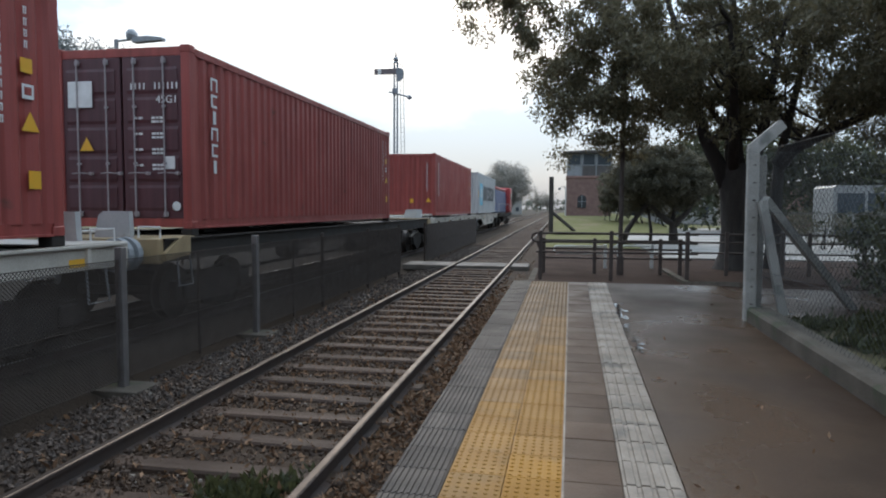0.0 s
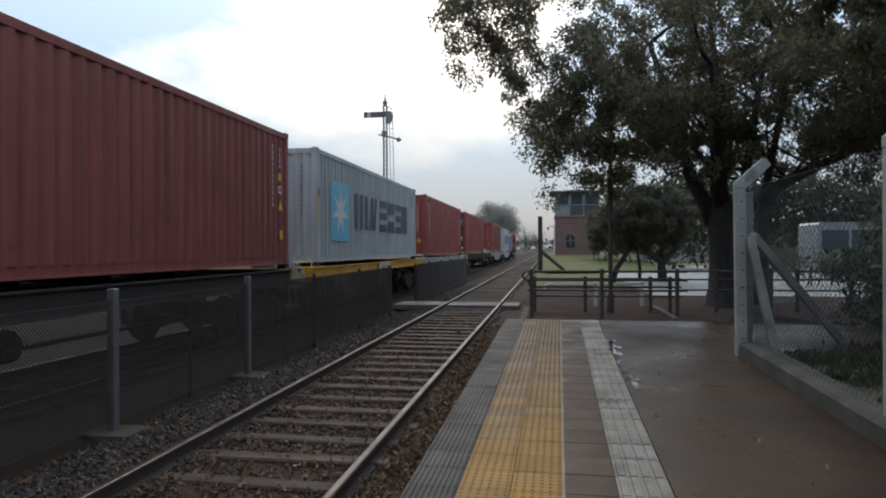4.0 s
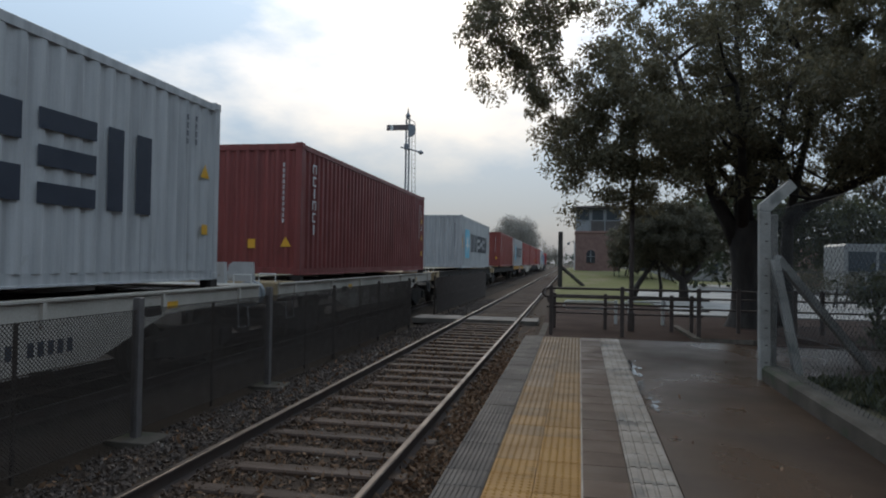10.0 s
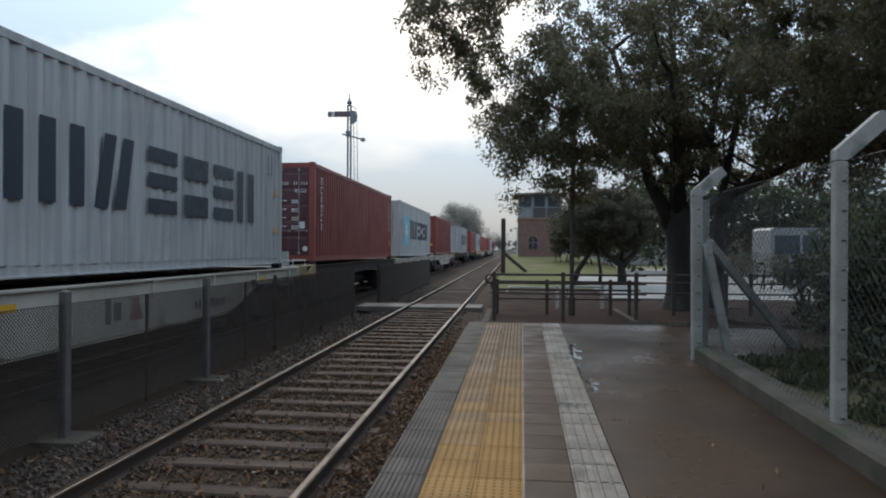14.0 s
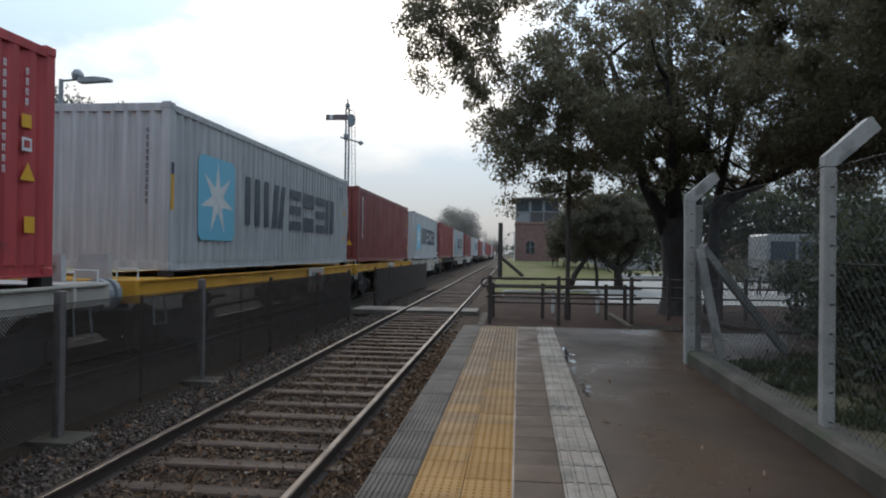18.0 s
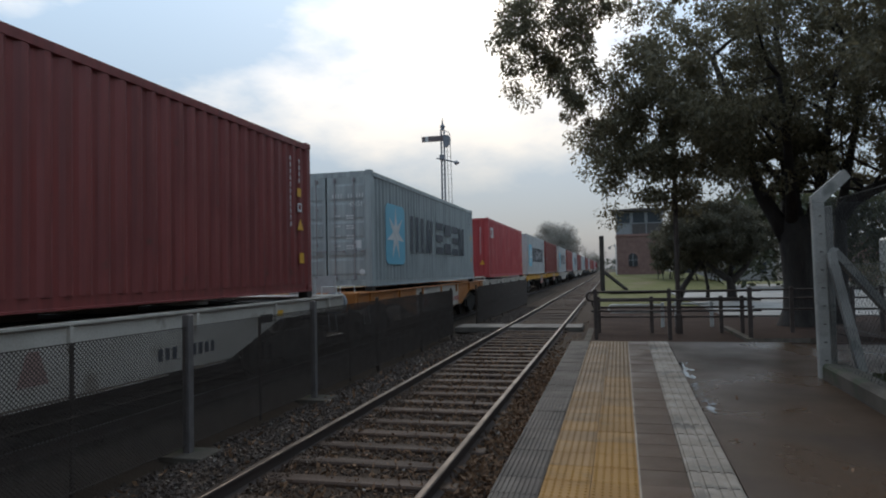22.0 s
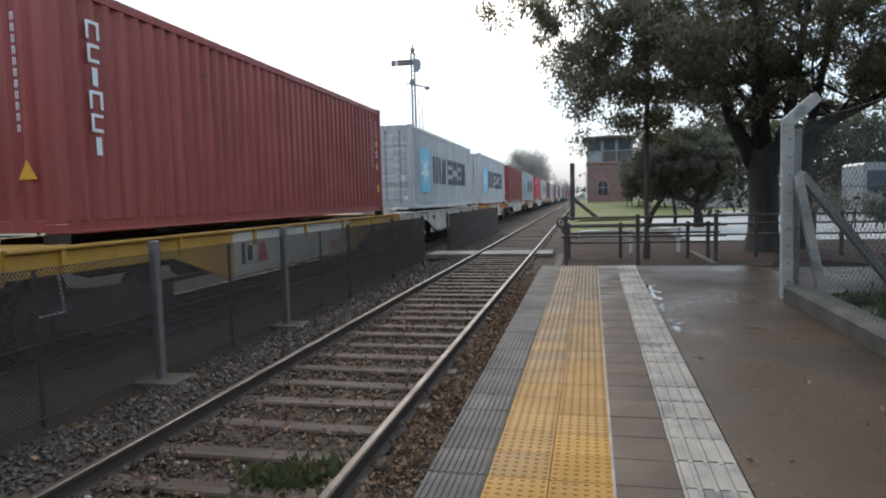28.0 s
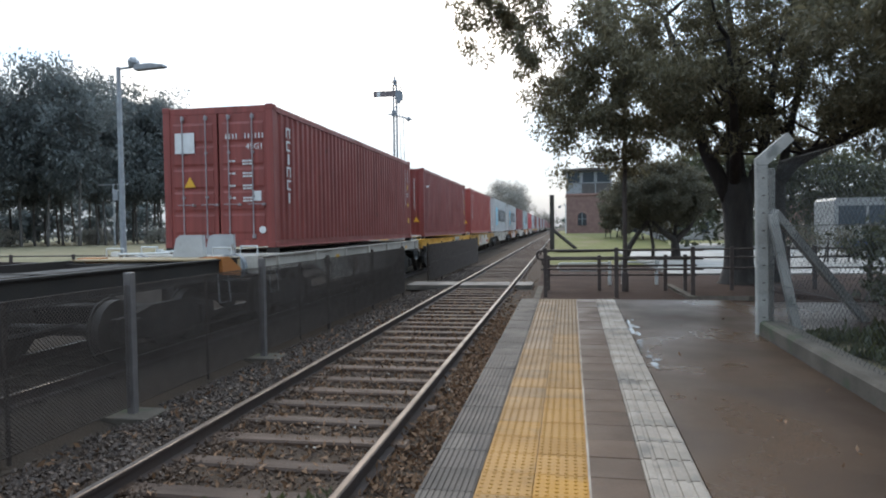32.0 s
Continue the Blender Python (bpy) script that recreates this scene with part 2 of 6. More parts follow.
M["concrete"] = mat("weathered_concrete", (0.36, 0.34, 0.31), (0.24, 0.225, 0.205), 0.8, scale=2.5, fine=50, bump=0.45, dist=0.008, spots=(0.12, 0.115, 0.10), spot_scale=3.5, spot_cut=0.58)
M["crossing_concrete"] = mat("grimy_crossing_concrete", (0.17, 0.142, 0.118), (0.105, 0.088, 0.073), 0.8, scale=2.0, fine=40, bump=0.4, dist=0.008, spots=(0.09, 0.075, 0.06), spot_scale=1.5, spot_cut=0.54)
M["post_concrete"] = mat("whitewashed_concrete", (0.36, 0.335, 0.305), (0.21, 0.193, 0.173), 0.8, scale=3, fine=50, bump=0.4, dist=0.006, spots=(0.16, 0.155, 0.14), spot_scale=4, spot_cut=0.57)
M["galvanised"] = mat("galvanised_steel", (0.34, 0.34, 0.34), (0.22, 0.22, 0.225), 0.5, 0.6, scale=5, fine=80, bump=0.1)
M["rod_grey"] = mat("dull_zinc_rods", (0.34, 0.30, 0.30), (0.24, 0.205, 0.205), 0.6, 0.15, scale=5, fine=60, bump=0.1)
M["post_grey"] = mat("dull_post_steel", (0.145, 0.122, 0.113), (0.088, 0.073, 0.067), 0.65, 0.1, scale=5, fine=70, bump=0.15)
# oily ballast; the shade under the train is put into its colour
M["under_train"] = mat("oily_train_shade_ballast", (0.038, 0.029, 0.0225), (0.058, 0.043, 0.033), 0.9, scale=2.5, fine=35, bump=0.9, dist=0.04, gloss=0.05)
# near-black earth, much darker than the yard farther out
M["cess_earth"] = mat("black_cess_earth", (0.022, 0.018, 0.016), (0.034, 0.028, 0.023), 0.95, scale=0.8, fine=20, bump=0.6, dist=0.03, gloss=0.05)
M["wire"] = mat("dark_coated_wire", (0.075, 0.057, 0.048), (0.056, 0.043, 0.036), 0.8, 0.0, scale=5, fine=50, bump=0, gloss=0.12)
M["wire_light"] = mat("dull_fence_wire", (0.06, 0.06, 0.06), (0.04, 0.04, 0.04), 0.55, 0.5, scale=5, fine=50, bump=0)
M["pipe_dark"] = mat("rusty_dark_pipe", (0.075, 0.051, 0.041), (0.048, 0.034, 0.029), 0.7, 0.1, scale=5, fine=60, bump=0.15)
M["paint_white"] = mat("chipped_white_paint", (0.62, 0.61, 0.58), (0.45, 0.44, 0.42), 0.6, scale=4, fine=50, bump=0.2, spots=(0.12, 0.09, 0.07), spot_scale=6, spot_cut=0.62)
M["bark"] = mat("dark_wet_bark", (0.05, 0.04, 0.033), (0.028, 0.022, 0.02), 0.85, scale=4, fine=30, bump=1.0, dist=0.03, stretch=(1, 1, 0.25))
M["leaf"] = mat_leaf("tree_leaves", (0.098, 0.088, 0.052), (0.20, 0.172, 0.105))
M["leaf_twig"] = mat_leaf("dark_winter_twigs", (0.13, 0.12, 0.11), (0.19, 0.175, 0.16))
M["leaf_olive"] = mat_leaf("olive_tree_leaves", (0.070, 0.064, 0.042), (0.135, 0.12, 0.08))
M["leaf_dark"] = mat_leaf("dark_shrub_leaves", (0.042, 0.046, 0.026), (0.088, 0.092, 0.05))
# greyed and blued leaf colour that carries the haze of distance
M["leaf_far"] = mat_leaf("hazed_far_leaves", (0.07, 0.095, 0.075), (0.13, 0.15, 0.12))
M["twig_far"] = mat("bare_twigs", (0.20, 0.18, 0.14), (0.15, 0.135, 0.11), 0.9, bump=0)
M["leaf_dry"] = mat("fallen_dry_leaves", (0.215, 0.108, 0.05), (0.11, 0.056, 0.03), 0.8, scale=12, fine=80, bump=0)
# back garden grass; its shade is put into this darker green
M["grass"] = mat("shade_toned_short_grass", (0.070, 0.070, 0.030), (0.10, 0.086, 0.042), 0.98, scale=1.2, fine=25, bump=0.8, dist=0.04, spots=(0.12, 0.092, 0.06), spot_scale=0.45, spot_cut=0.5, gloss=0.1)
M["lawn"] = mat("yellowish_lawn", (0.125, 0.125, 0.045), (0.17, 0.15, 0.07), 0.98, scale=0.5, fine=18, bump=0.8, dist=0.04, spots=(0.19, 0.15, 0.09), spot_scale=0.25, spot_cut=0.55, gloss=0.1)
M["kerb_concrete"] = mat("damp_mossy_concrete", (0.115, 0.094, 0.074), (0.062, 0.050, 0.040), 0.9, scale=2.5, fine=50, bump=0.45, dist=0.008, spots=(0.06, 0.065, 0.04), spot_scale=3, spot_cut=0.55, gloss=0.2)
M["leaf_bare"] = mat_leaf("dry_twigs", (0.30, 0.275, 0.24), (0.42, 0.39, 0.345))
M["grass_blade"] = mat_leaf("grass_blades", (0.040, 0.046, 0.018), (0.078, 0.080, 0.036))
M["puddle"] = mat("shallow_puddle_water", (0.05, 0.04, 0.034), (0.04, 0.033, 0.03), 0.06, bump=0.0, rough_var=0.03)
M["yard_earth"] = mat("trodden_yard_earth", (0.15, 0.125, 0.10), (0.10, 0.082, 0.066), 0.9, scale=0.5, fine=18, bump=0.4, dist=0.03)
M["dry_grass"] = mat("dry_pale_grass", (0.21, 0.175, 0.115), (0.15, 0.13, 0.08), 0.95, scale=0.6, fine=20, bump=0.5, dist=0.03, spots=(0.10, 0.10, 0.05), spot_scale=0.2, spot_cut=0.58, gloss=0.1)
M["road_pale"] = mat("pale_gravel_road", (0.30, 0.275, 0.245), (0.19, 0.172, 0.152), 0.7, scale=0.8, fine=25, bump=0.3, dist=0.02)
M["brick"] = mat("red_brickwork", (0.26, 0.15, 0.125), (0.19, 0.11, 0.095), 0.85, scale=3, fine=40, bump=0.3, random_amount=0.2)
M["dark"] = mat("dark_opening", (0.03, 0.032, 0.035), (0.02, 0.02, 0.022), 0.6, bump=0)
M["glass"] = mat("old_window_glass", (0.06, 0.07, 0.08), (0.04, 0.05, 0.06), 0.12, bump=0)
M["roof_dark"] = mat("dark_roof_sheet", (0.10, 0.085, 0.08), (0.07, 0.06, 0.055), 0.7, scale=2)
M["black"] = mat("black_underframe", (0.026, 0.022, 0.020), (0.045, 0.036, 0.030), 0.75, 0.1, scale=3, fine=50, bump=0.3, gloss=0.2)
M["wheel"] = mat("wheel_steel", (0.045, 0.036, 0.031), (0.065, 0.052, 0.044), 0.65, 0.3, scale=4)
M["lamp_metal"] = mat("grey_painted_pole", (0.30, 0.31, 0.32), (0.22, 0.225, 0.23), 0.55, 0.2, bump=0)
M["signal_grey"] = mat("grey_signal_steel", (0.25, 0.27, 0.29), (0.18, 0.19, 0.21), 0.6, 0.2, bump=0)
M["signal_red"] = mat("faded_signal_red", (0.17, 0.13, 0.13), (0.13, 0.10, 0.10), 0.6, bump=0)


def container_paint(name, a, wear):
    """Dull paint with rusty scabs and run-off streaks down the sheet."""
    m = mat(name, a, tuple(c * 0.84 for c in a), 0.55, 0.0, scale=1.1, fine=45, bump=0.12, dist=0.004, spots=wear, spot_scale=2.2, spot_cut=0.68)
    n, l = m.node_tree.nodes, m.node_tree.links
    p = n["Principled BSDF"]
    source = p.inputs["Base Color"].links[0].from_socket
    tc = n.new("ShaderNodeTexCoord")
    mp = n.new("ShaderNodeMapping")
    mp.inputs["Scale"].default_value = (5.0, 5.0, 0.22)
    l.new(tc.outputs["Object"], mp.inputs["Vector"])
    t = n.new("ShaderNodeTexNoise")
    t.inputs["Scale"].default_value, t.inputs["Detail"].default_value = 1.6, 6.0
    l.new(mp.outputs["Vector"], t.inputs["Vector"])
    r = n.new("ShaderNodeMapRange")
    r.inputs["From Min"].default_value, r.inputs["From Max"].default_value = 0.35, 0.7
    r.inputs["To Min"].default_value, r.inputs["To Max"].default_value = 1.06, 0.72
    l.new(t.outputs["Fac"], r.inputs["Value"])
    sc = n.new("ShaderNodeVectorMath")
    sc.operation = "SCALE"
    l.new(source, sc.inputs[0])
    l.new(r.outputs["Result"], sc.inputs["Scale"])
    l.new(sc.outputs["Vector"], p.inputs["Base Color"])
    return m


RUST = (0.10, 0.05, 0.035)
M["red_a"] = container_paint("rust_red_container_paint", (0.335, 0.062, 0.050), RUST)
M["red_b"] = container_paint("maroon_container_paint", (0.24, 0.048, 0.041), RUST)
M["red_c"] = container_paint("bright_red_container_paint", (0.50, 0.062, 0.064), (0.22, 0.06, 0.055))
M["red_d"] = container_paint("oxide_red_container_paint", (0.285, 0.060, 0.048), RUST)
M["grey_a"] = container_paint("pale_grey_container_paint", (0.49, 0.475, 0.465), (0.36, 0.335, 0.31))
M["grey_b"] = container_paint("weathered_grey_container_paint", (0.40, 0.43, 0.42), (0.26, 0.245, 0.22))
M["patch_grey"] = container_paint("fresh_grey_patch_paint", (0.55, 0.545, 0.53), (0.42, 0.41, 0.40))
# red door paint darkened by the shade of the gap between containers
M["door_shade"] = container_paint("shaded_maroon_door_paint", (0.095, 0.032, 0.038), RUST)
M["ink_dark"] = mat("dark_navy_lettering", (0.025, 0.03, 0.045), (0.035, 0.04, 0.055), 0.5, bump=0)
M["ink_white"] = mat("white_lettering", (0.72, 0.71, 0.69), (0.55, 0.54, 0.52), 0.6, bump=0)
M["star_blue"] = mat("light_blue_panel_paint", (0.10, 0.42, 0.56), (0.14, 0.45, 0.58), 0.5, bump=0)
M["sign_yellow"] = mat("yellow_warning_label", (0.75, 0.336, 0.03), (0.65, 0.36, 0.03), 0.5, bump=0)
M["wagon_white"] = mat("grimy_white_wagon_paint", (0.52, 0.455, 0.39), (0.34, 0.29, 0.24), 0.6, scale=1.2, fine=40, bump=0.2, spots=(0.20, 0.15, 0.11), spot_scale=1.6, spot_cut=0.6)
M["wagon_amber"] = mat("amber_wagon_paint", (0.44, 0.22, 0.03), (0.33, 0.16, 0.03), 0.55, scale=1.2, fine=40, bump=0.2, spots=(0.15, 0.09, 0.05), spot_scale=1.8, spot_cut=0.6)
M["wagon_yellow"] = mat("yellow_wagon_paint", (0.64, 0.305, 0.022), (0.48, 0.22, 0.022), 0.55, scale=1.2, fine=40, bump=0.2, spots=(0.18, 0.11, 0.05), spot_scale=1.8, spot_cut=0.62)
M["wagon_orange"] = mat("orange_wagon_paint", (0.46, 0.155, 0.03), (0.36, 0.12, 0.03), 0.55, scale=1.2, fine=40, bump=0.2, spots=(0.14, 0.08, 0.05), spot_scale=1.8, spot_cut=0.62)
M["plate_grey"] = mat("pale_grey_plate_paint", (0.46, 0.45, 0.44), (0.34, 0.33, 0.32), 0.6, scale=3, bump=0.1, spots=(0.2, 0.15, 0.11), spot_scale=4, spot_cut=0.62)
M["beige"] = mat("beige_end_plate_paint", (0.36, 0.25, 0.13), (0.25, 0.17, 0.095), 0.65, scale=3, bump=0.2)
M["ink_grey"] = mat("faded_grey_lettering", (0.10, 0.09, 0.085), (0.16, 0.145, 0.135), 0.7, scale=9, bump=0)
M["ink_faded_red"] = mat("faded_red_lettering", (0.25, 0.13, 0.105), (0.32, 0.20, 0.17), 0.7, scale=9, bump=0)
M["ink_red"] = mat("red_logo_paint", (0.45, 0.06, 0.05), (0.38, 0.05, 0.05), 0.6, bump=0)
M["loco_red"] = mat("red_locomotive_paint", (0.45, 0.05, 0.05), (0.36, 0.045, 0.045), 0.45, bump=0)
M["loco_blue"] = mat("blue_locomotive_paint", (0.035, 0.07, 0.18), (0.03, 0.06, 0.15), 0.45, bump=0)
M["bus_white"] = mat("white_bus_paint", (0.30, 0.295, 0.285), (0.20, 0.195, 0.19), 0.4, bump=0)
M["rubber"] = mat("black_rubber", (0.02, 0.02, 0.02), (0.03, 0.03, 0.03), 0.8, bump=0)


def mat_stone(name, a, b):
    m, n, l, p = nodes_of(name)
    geo = n.new("ShaderNodeNewGeometry")
    mix = n.new("ShaderNodeMix")
    mix.data_type = "RGBA"
    mix.inputs["A"].default_value, mix.inputs["B"].default_value = (*a, 1), (*b, 1)
    l.new(geo.outputs["Random Per Island"], mix.inputs["Factor"])
    pale = n.new("ShaderNodeMapRange")
    pale.inputs["From Min"].default_value, pale.inputs["From Max"].default_value = 0.982, 0.998
    l.new(geo.outputs["Random Per Island"], pale.inputs["Value"])
    both = n.new("ShaderNodeMix")
    both.data_type = "RGBA"
    both.inputs["B"].default_value = (0.24, 0.205, 0.175, 1)
    l.new(pale.outputs["Result"], both.inputs["Factor"])
    l.new(mix.outputs["Result"], both.inputs["A"])
    l.new(both.outputs["Result"], p.inputs["Base Color"])
    p.inputs["Roughness"].default_value = 0.6
    p.inputs["Specular IOR Level"].default_value = 0.25
    return m


M["stone"] = mat_stone("wet_ballast_stone", (0.029, 0.0195, 0.015), (0.074, 0.050, 0.038))
M["stone_brown"] = mat_stone("rusty_ballast_stone", (0.038, 0.022, 0.015), (0.085, 0.050, 0.032))
M["ramp_earth"] = mat("brown_ramp_earth", (0.058, 0.032, 0.023), (0.036, 0.021, 0.016), 1.0, scale=0.9, fine=25, bump=0.4, dist=0.02, gloss=0.1)


# ---- mesh helpers ----
def mesh_of(name, verts, faces, smooth=False):
    me = bpy.data.meshes.new(name)
    me.from_pydata([tuple(v) for v in verts], [], [tuple(f) for f in faces])
    if smooth:
        me.polygons.foreach_set("use_smooth", [True] * len(me.polygons))
    me.update()
    return me


class Build:
    """Collects boxes, prisms and tubes into one mesh."""

    def __init__(self):
        self.v, self.f = [], []

    def add(self, verts, faces):
        o = len(self.v)
        self.v += [tuple(v) for v in verts]
        self.f += [tuple(i + o for i in f) for f in faces]
        return self

    def box(self, x0, y0, z0, x1, y1, z1, c=0.0):
        """A box with bevelled edges of c metres."""
        x0, x1, y0, y1, z0, z1 = min(x0, x1), max(x0, x1), min(y0, y1), max(y0, y1), min(z0, z1), max(z0, z1)
        if c <= 0:
            return self.add([(x0, y0, z0), (x1, y0, z0), (x1, y1, z0), (x0, y1, z0), (x0, y0, z1), (x1, y0, z1), (x1, y1, z1), (x0, y1, z1)],
                            [(0, 3, 2, 1), (4, 5, 6, 7), (0, 1, 5, 4), (1, 2, 6, 5), (2, 3, 7, 6), (3, 0, 4, 7)])
        ring = lambda d, z: [(x0 + d, y0, z), (x1 - d, y0, z), (x1, y0 + d, z), (x1, y1 - d, z), (x1 - d, y1, z), (x0 + d, y1, z), (x0, y1 - d, z), (x0, y0 + d, z)]
        inner = lambda z: [(x0 + c, y0 + c, z), (x1 - c, y0 + c, z), (x1 - c, y0 + c, z), (x1 - c, y1 - c, z), (x1 - c, y1 - c, z), (x0 + c, y1 - c, z), (x0 + c, y1 - c, z), (x0 + c, y0 + c, z)]
        v = inner(z0) + ring(c, z0 + c) + ring(c, z1 - c) + inner(z1)
        f = [(7, 5, 3, 1)]
        for k in range(3):
            for i in range(8):
                j = (i + 1) % 8
                q = [8 * k + i, 8 * k + j, 8 * (k + 1) + j, 8 * (k + 1) + i]
                f.append(tuple(q))
        f.append((25, 27, 29, 31))
        return self.add(v, f)

    def prism(self, profile, a0, a1, axis="y"):
        """A closed profile of (u, w) points extruded along an axis; y: u is x, w is z; x: u is y, w is z; z: u is x, w is y."""
        n = len(profile)
        put = {"y": lambda u, w, a: (u, a, w), "x": lambda u, w, a: (a, u, w), "z": lambda u, w, a: (u, w, a)}[axis]
        v = [put(u, w, a0) for u, w in profile] + [put(u, w, a1) for u, w in profile]
        f = [(i, (i + 1) % n, n + (i + 1) % n, n + i) for i in range(n)] + [tuple(range(n))[::-1], tuple(range(n, 2 * n))]
        return self.add(v, f)

    def tube(self, points, r, sides=8, caps=True):
        """A tube through points; r is a radius or one for each point."""
        pts = [Vector(p) for p in points]
        rs = r if isinstance(r, (list, tuple)) else [r] * len(pts)
        v, f = [], []
        side = None
        for i, p in enumerate(pts):
            d = (pts[min(i + 1, len(pts) - 1)] - pts[max(i - 1, 0)]).normalized()
            if side is None:
                side = d.orthogonal().normalized()
            side = (side - d * side.dot(d)).normalized()
            up = d.cross(side)
            for k in range(sides):
                a = 2 * math.pi * k / sides
                v.append(p + (side * math.cos(a) + up * math.sin(a)) * rs[i])
        for i in range(len(pts) - 1):
            for k in range(sides):
                j = (k + 1) % sides
                f.append((i * sides + k, i * sides + j, (i + 1) * sides + j, (i + 1) * sides + k))
        if caps:
            f += [tuple(range(sides))[::-1], tuple(range((len(pts) - 1) * sides, len(pts) * sides))]
        return self.add(v, f)

    def disc_x(self, x0, x1, y, z, r, sides=20, r2=None):
        """A wheel-like drum along x."""
        r2 = r if r2 is None else r2
        v = [(x0, y + r * math.cos(2 * math.pi * k / sides), z + r * math.sin(2 * math.pi * k / sides)) for k in range(sides)]
        v += [(x1, y + r2 * math.cos(2 * math.pi * k / sides), z + r2 * math.sin(2 * math.pi * k / sides)) for k in range(sides)]
        f = [(k, (k + 1) % sides, sides + (k + 1) % sides, sides + k) for k in range(sides)] + [tuple(range(sides))[::-1], tuple(range(sides, 2 * sides))]
        return self.add(v, f)

    def mesh(self, name, smooth=False):
        me = mesh_of(name, self.v, self.f, smooth)
        bm = bmesh.new()
        bm.from_mesh(me)
        bmesh.ops.recalc_face_normals(bm, faces=bm.faces)
        bm.to_mesh(me)
        bm.free()
        return me


def put(name, me, material, parent=None, label="", at=None):
    """Links a mesh (or a Build) as one object, as a part when it has a parent."""
    if isinstance(me, Build):
        me = me.mesh(name)
    if material and not me.materials:
        me.materials.append(M[material] if isinstance(material, str) else material)
    ob = new(name, me)
    if parent:
        ob.parent = parent
    if at is not None:
        ob.matrix_basis = at if isinstance(at, Matrix) else pose(*at)
    if label:
        ob["label"] = label
    return ob


def thing(name, label, category, at=(0, 0, 0), group="", kind=""):
    ob = new(name)
    ob.matrix_basis = at if isinstance(at, Matrix) else pose(*at)
    ob.empty_display_size = 0.2
    return tagged(ob, label, category, group, kind)


def terrain(name, x0, x1, y0, y1, nx, ny, height, material, label, category):
    v = [(x0 + (x1 - x0) * i / nx, y0 + (y1 - y0) * j / ny, 0) for j in range(ny + 1) for i in range(nx + 1)]
    v = [(x, y, height(x, y)) for x, y, _ in v]
    f = [(j * (nx + 1) + i, j * (nx + 1) + i + 1, (j + 1) * (nx + 1) + i + 1, (j + 1) * (nx + 1) + i) for j in range(ny) for i in range(nx)]
    ob = put(name, mesh_of(name, v, f, True), material)
    return tagged(ob, label, category, kind="structure")


rng = random.Random(7)

# ---- ground and track beds ----
XR, XL = -1.62, -3.365          # rails of the near line
XT = -7.0                       # centre of the train's line
PZ = 0.4                        # platform top in the platform's own frame
RISE, YAW = 1.53, -0.83         # the platform climbs gently and bears away from the line


def plat_z(y):
    """Height of the platform's surface."""
    return 0.288 + math.tan(radians(RISE)) * y


terrain("ground", -900, 900, -300, 1500, 90, 90, lambda x, y: -0.30, "earth", "damp bare earth with thin grass running to the horizon", "ground")


def bed_profile(x):
    """Cross section of the two ballast beds and the cess between them."""
    near = max(0.0, 1 - max(0.0, abs(x + 2.49) - 1.55) / 0.6)
    far = max(0.0, 1 - max(0.0, abs(x + 7.0) - 1.6) / 0.7)
    return -0.27 + 0.10 * max(near, far)


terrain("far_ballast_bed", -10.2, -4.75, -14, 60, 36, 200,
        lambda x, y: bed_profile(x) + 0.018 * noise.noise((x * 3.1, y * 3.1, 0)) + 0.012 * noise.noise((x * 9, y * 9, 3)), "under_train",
        "oily ballast under the goods train with the train's shade in its colour", "ballast")
terrain("ballast_bed", -4.75, -0.86, -8, 60, 36, 240,
        lambda x, y: bed_profile(x) + 0.018 * noise.noise((x * 3.1, y * 3.1, 0)) + 0.012 * noise.noise((x * 9, y * 9, 3)), "ballast_bed",
        "dark damp ballast of the two railway lines", "ballast")
terrain("ballast_bed_far", -10.2, -0.3, 60, 600, 20, 60, lambda x, y: bed_profile(x), "ballast_bed", "grey ballast running off into the distance", "ballast")

RAIL = [(-0.07, 0.0), (0.07, 0.0), (0.07, 0.012), (0.012, 0.03), (0.009, 0.105), (0.034, 0.118), (0.036, 0.142), (-0.036, 0.142), (-0.034, 0.118), (-0.009, 0.105), (-0.012, 0.03), (-0.07, 0.012)]


def rail_line(name, cx, label):
    line = thing(name, label, "railway track", kind="structure")
    for x in (cx - 0.8725, cx + 0.8725):
        put("rail", Build().prism([(x + u, w - 0.15) for u, w in RAIL], -12, 600), "rail_side", line, "rusty rail with a worn shiny head")
        put("rail_head", Build().prism([(x - 0.028, -0.012), (x + 0.028, -0.012), (x + 0.030, -0.005), (x + 0.022, 0.0), (x - 0.022, 0.0), (x - 0.030, -0.005)], -12, 600), "rail_top", line, "polished running surface")
    return line


near_line = rail_line("near_track", (XR + XL) / 2, "broad gauge track with worn wooden sleepers and rusty rails")
far_line = rail_line("far_track", XT, "broad gauge track under the goods train")

# ---- platform ----
platform = thing("platform", "low station platform with wet brown concrete and tactile strips", "platform", pose(-0.07, 0, 0.288 - PZ, RISE, 0, YAW), kind="structure")
P_END = 11.0
put("slab", Build().prism([(-0.84, -0.75), (2.37, -0.75), (2.37, PZ), (0.645, PZ), (0.645, PZ - 0.012), (-0.84, PZ - 0.012)], -6, P_END), "asphalt", platform, "wet brown concrete paving with darker damp patches")
put("edge_wall", Build().box(-0.86, -6, -0.75, -0.842, P_END, PZ - 0.02, 0.004), "concrete", platform)
put("end_wall", Build().box(-0.84, P_END + 0.002, -0.75, 2.37, P_END + 0.06, PZ - 0.03), "concrete", platform)
TILE = 0.3


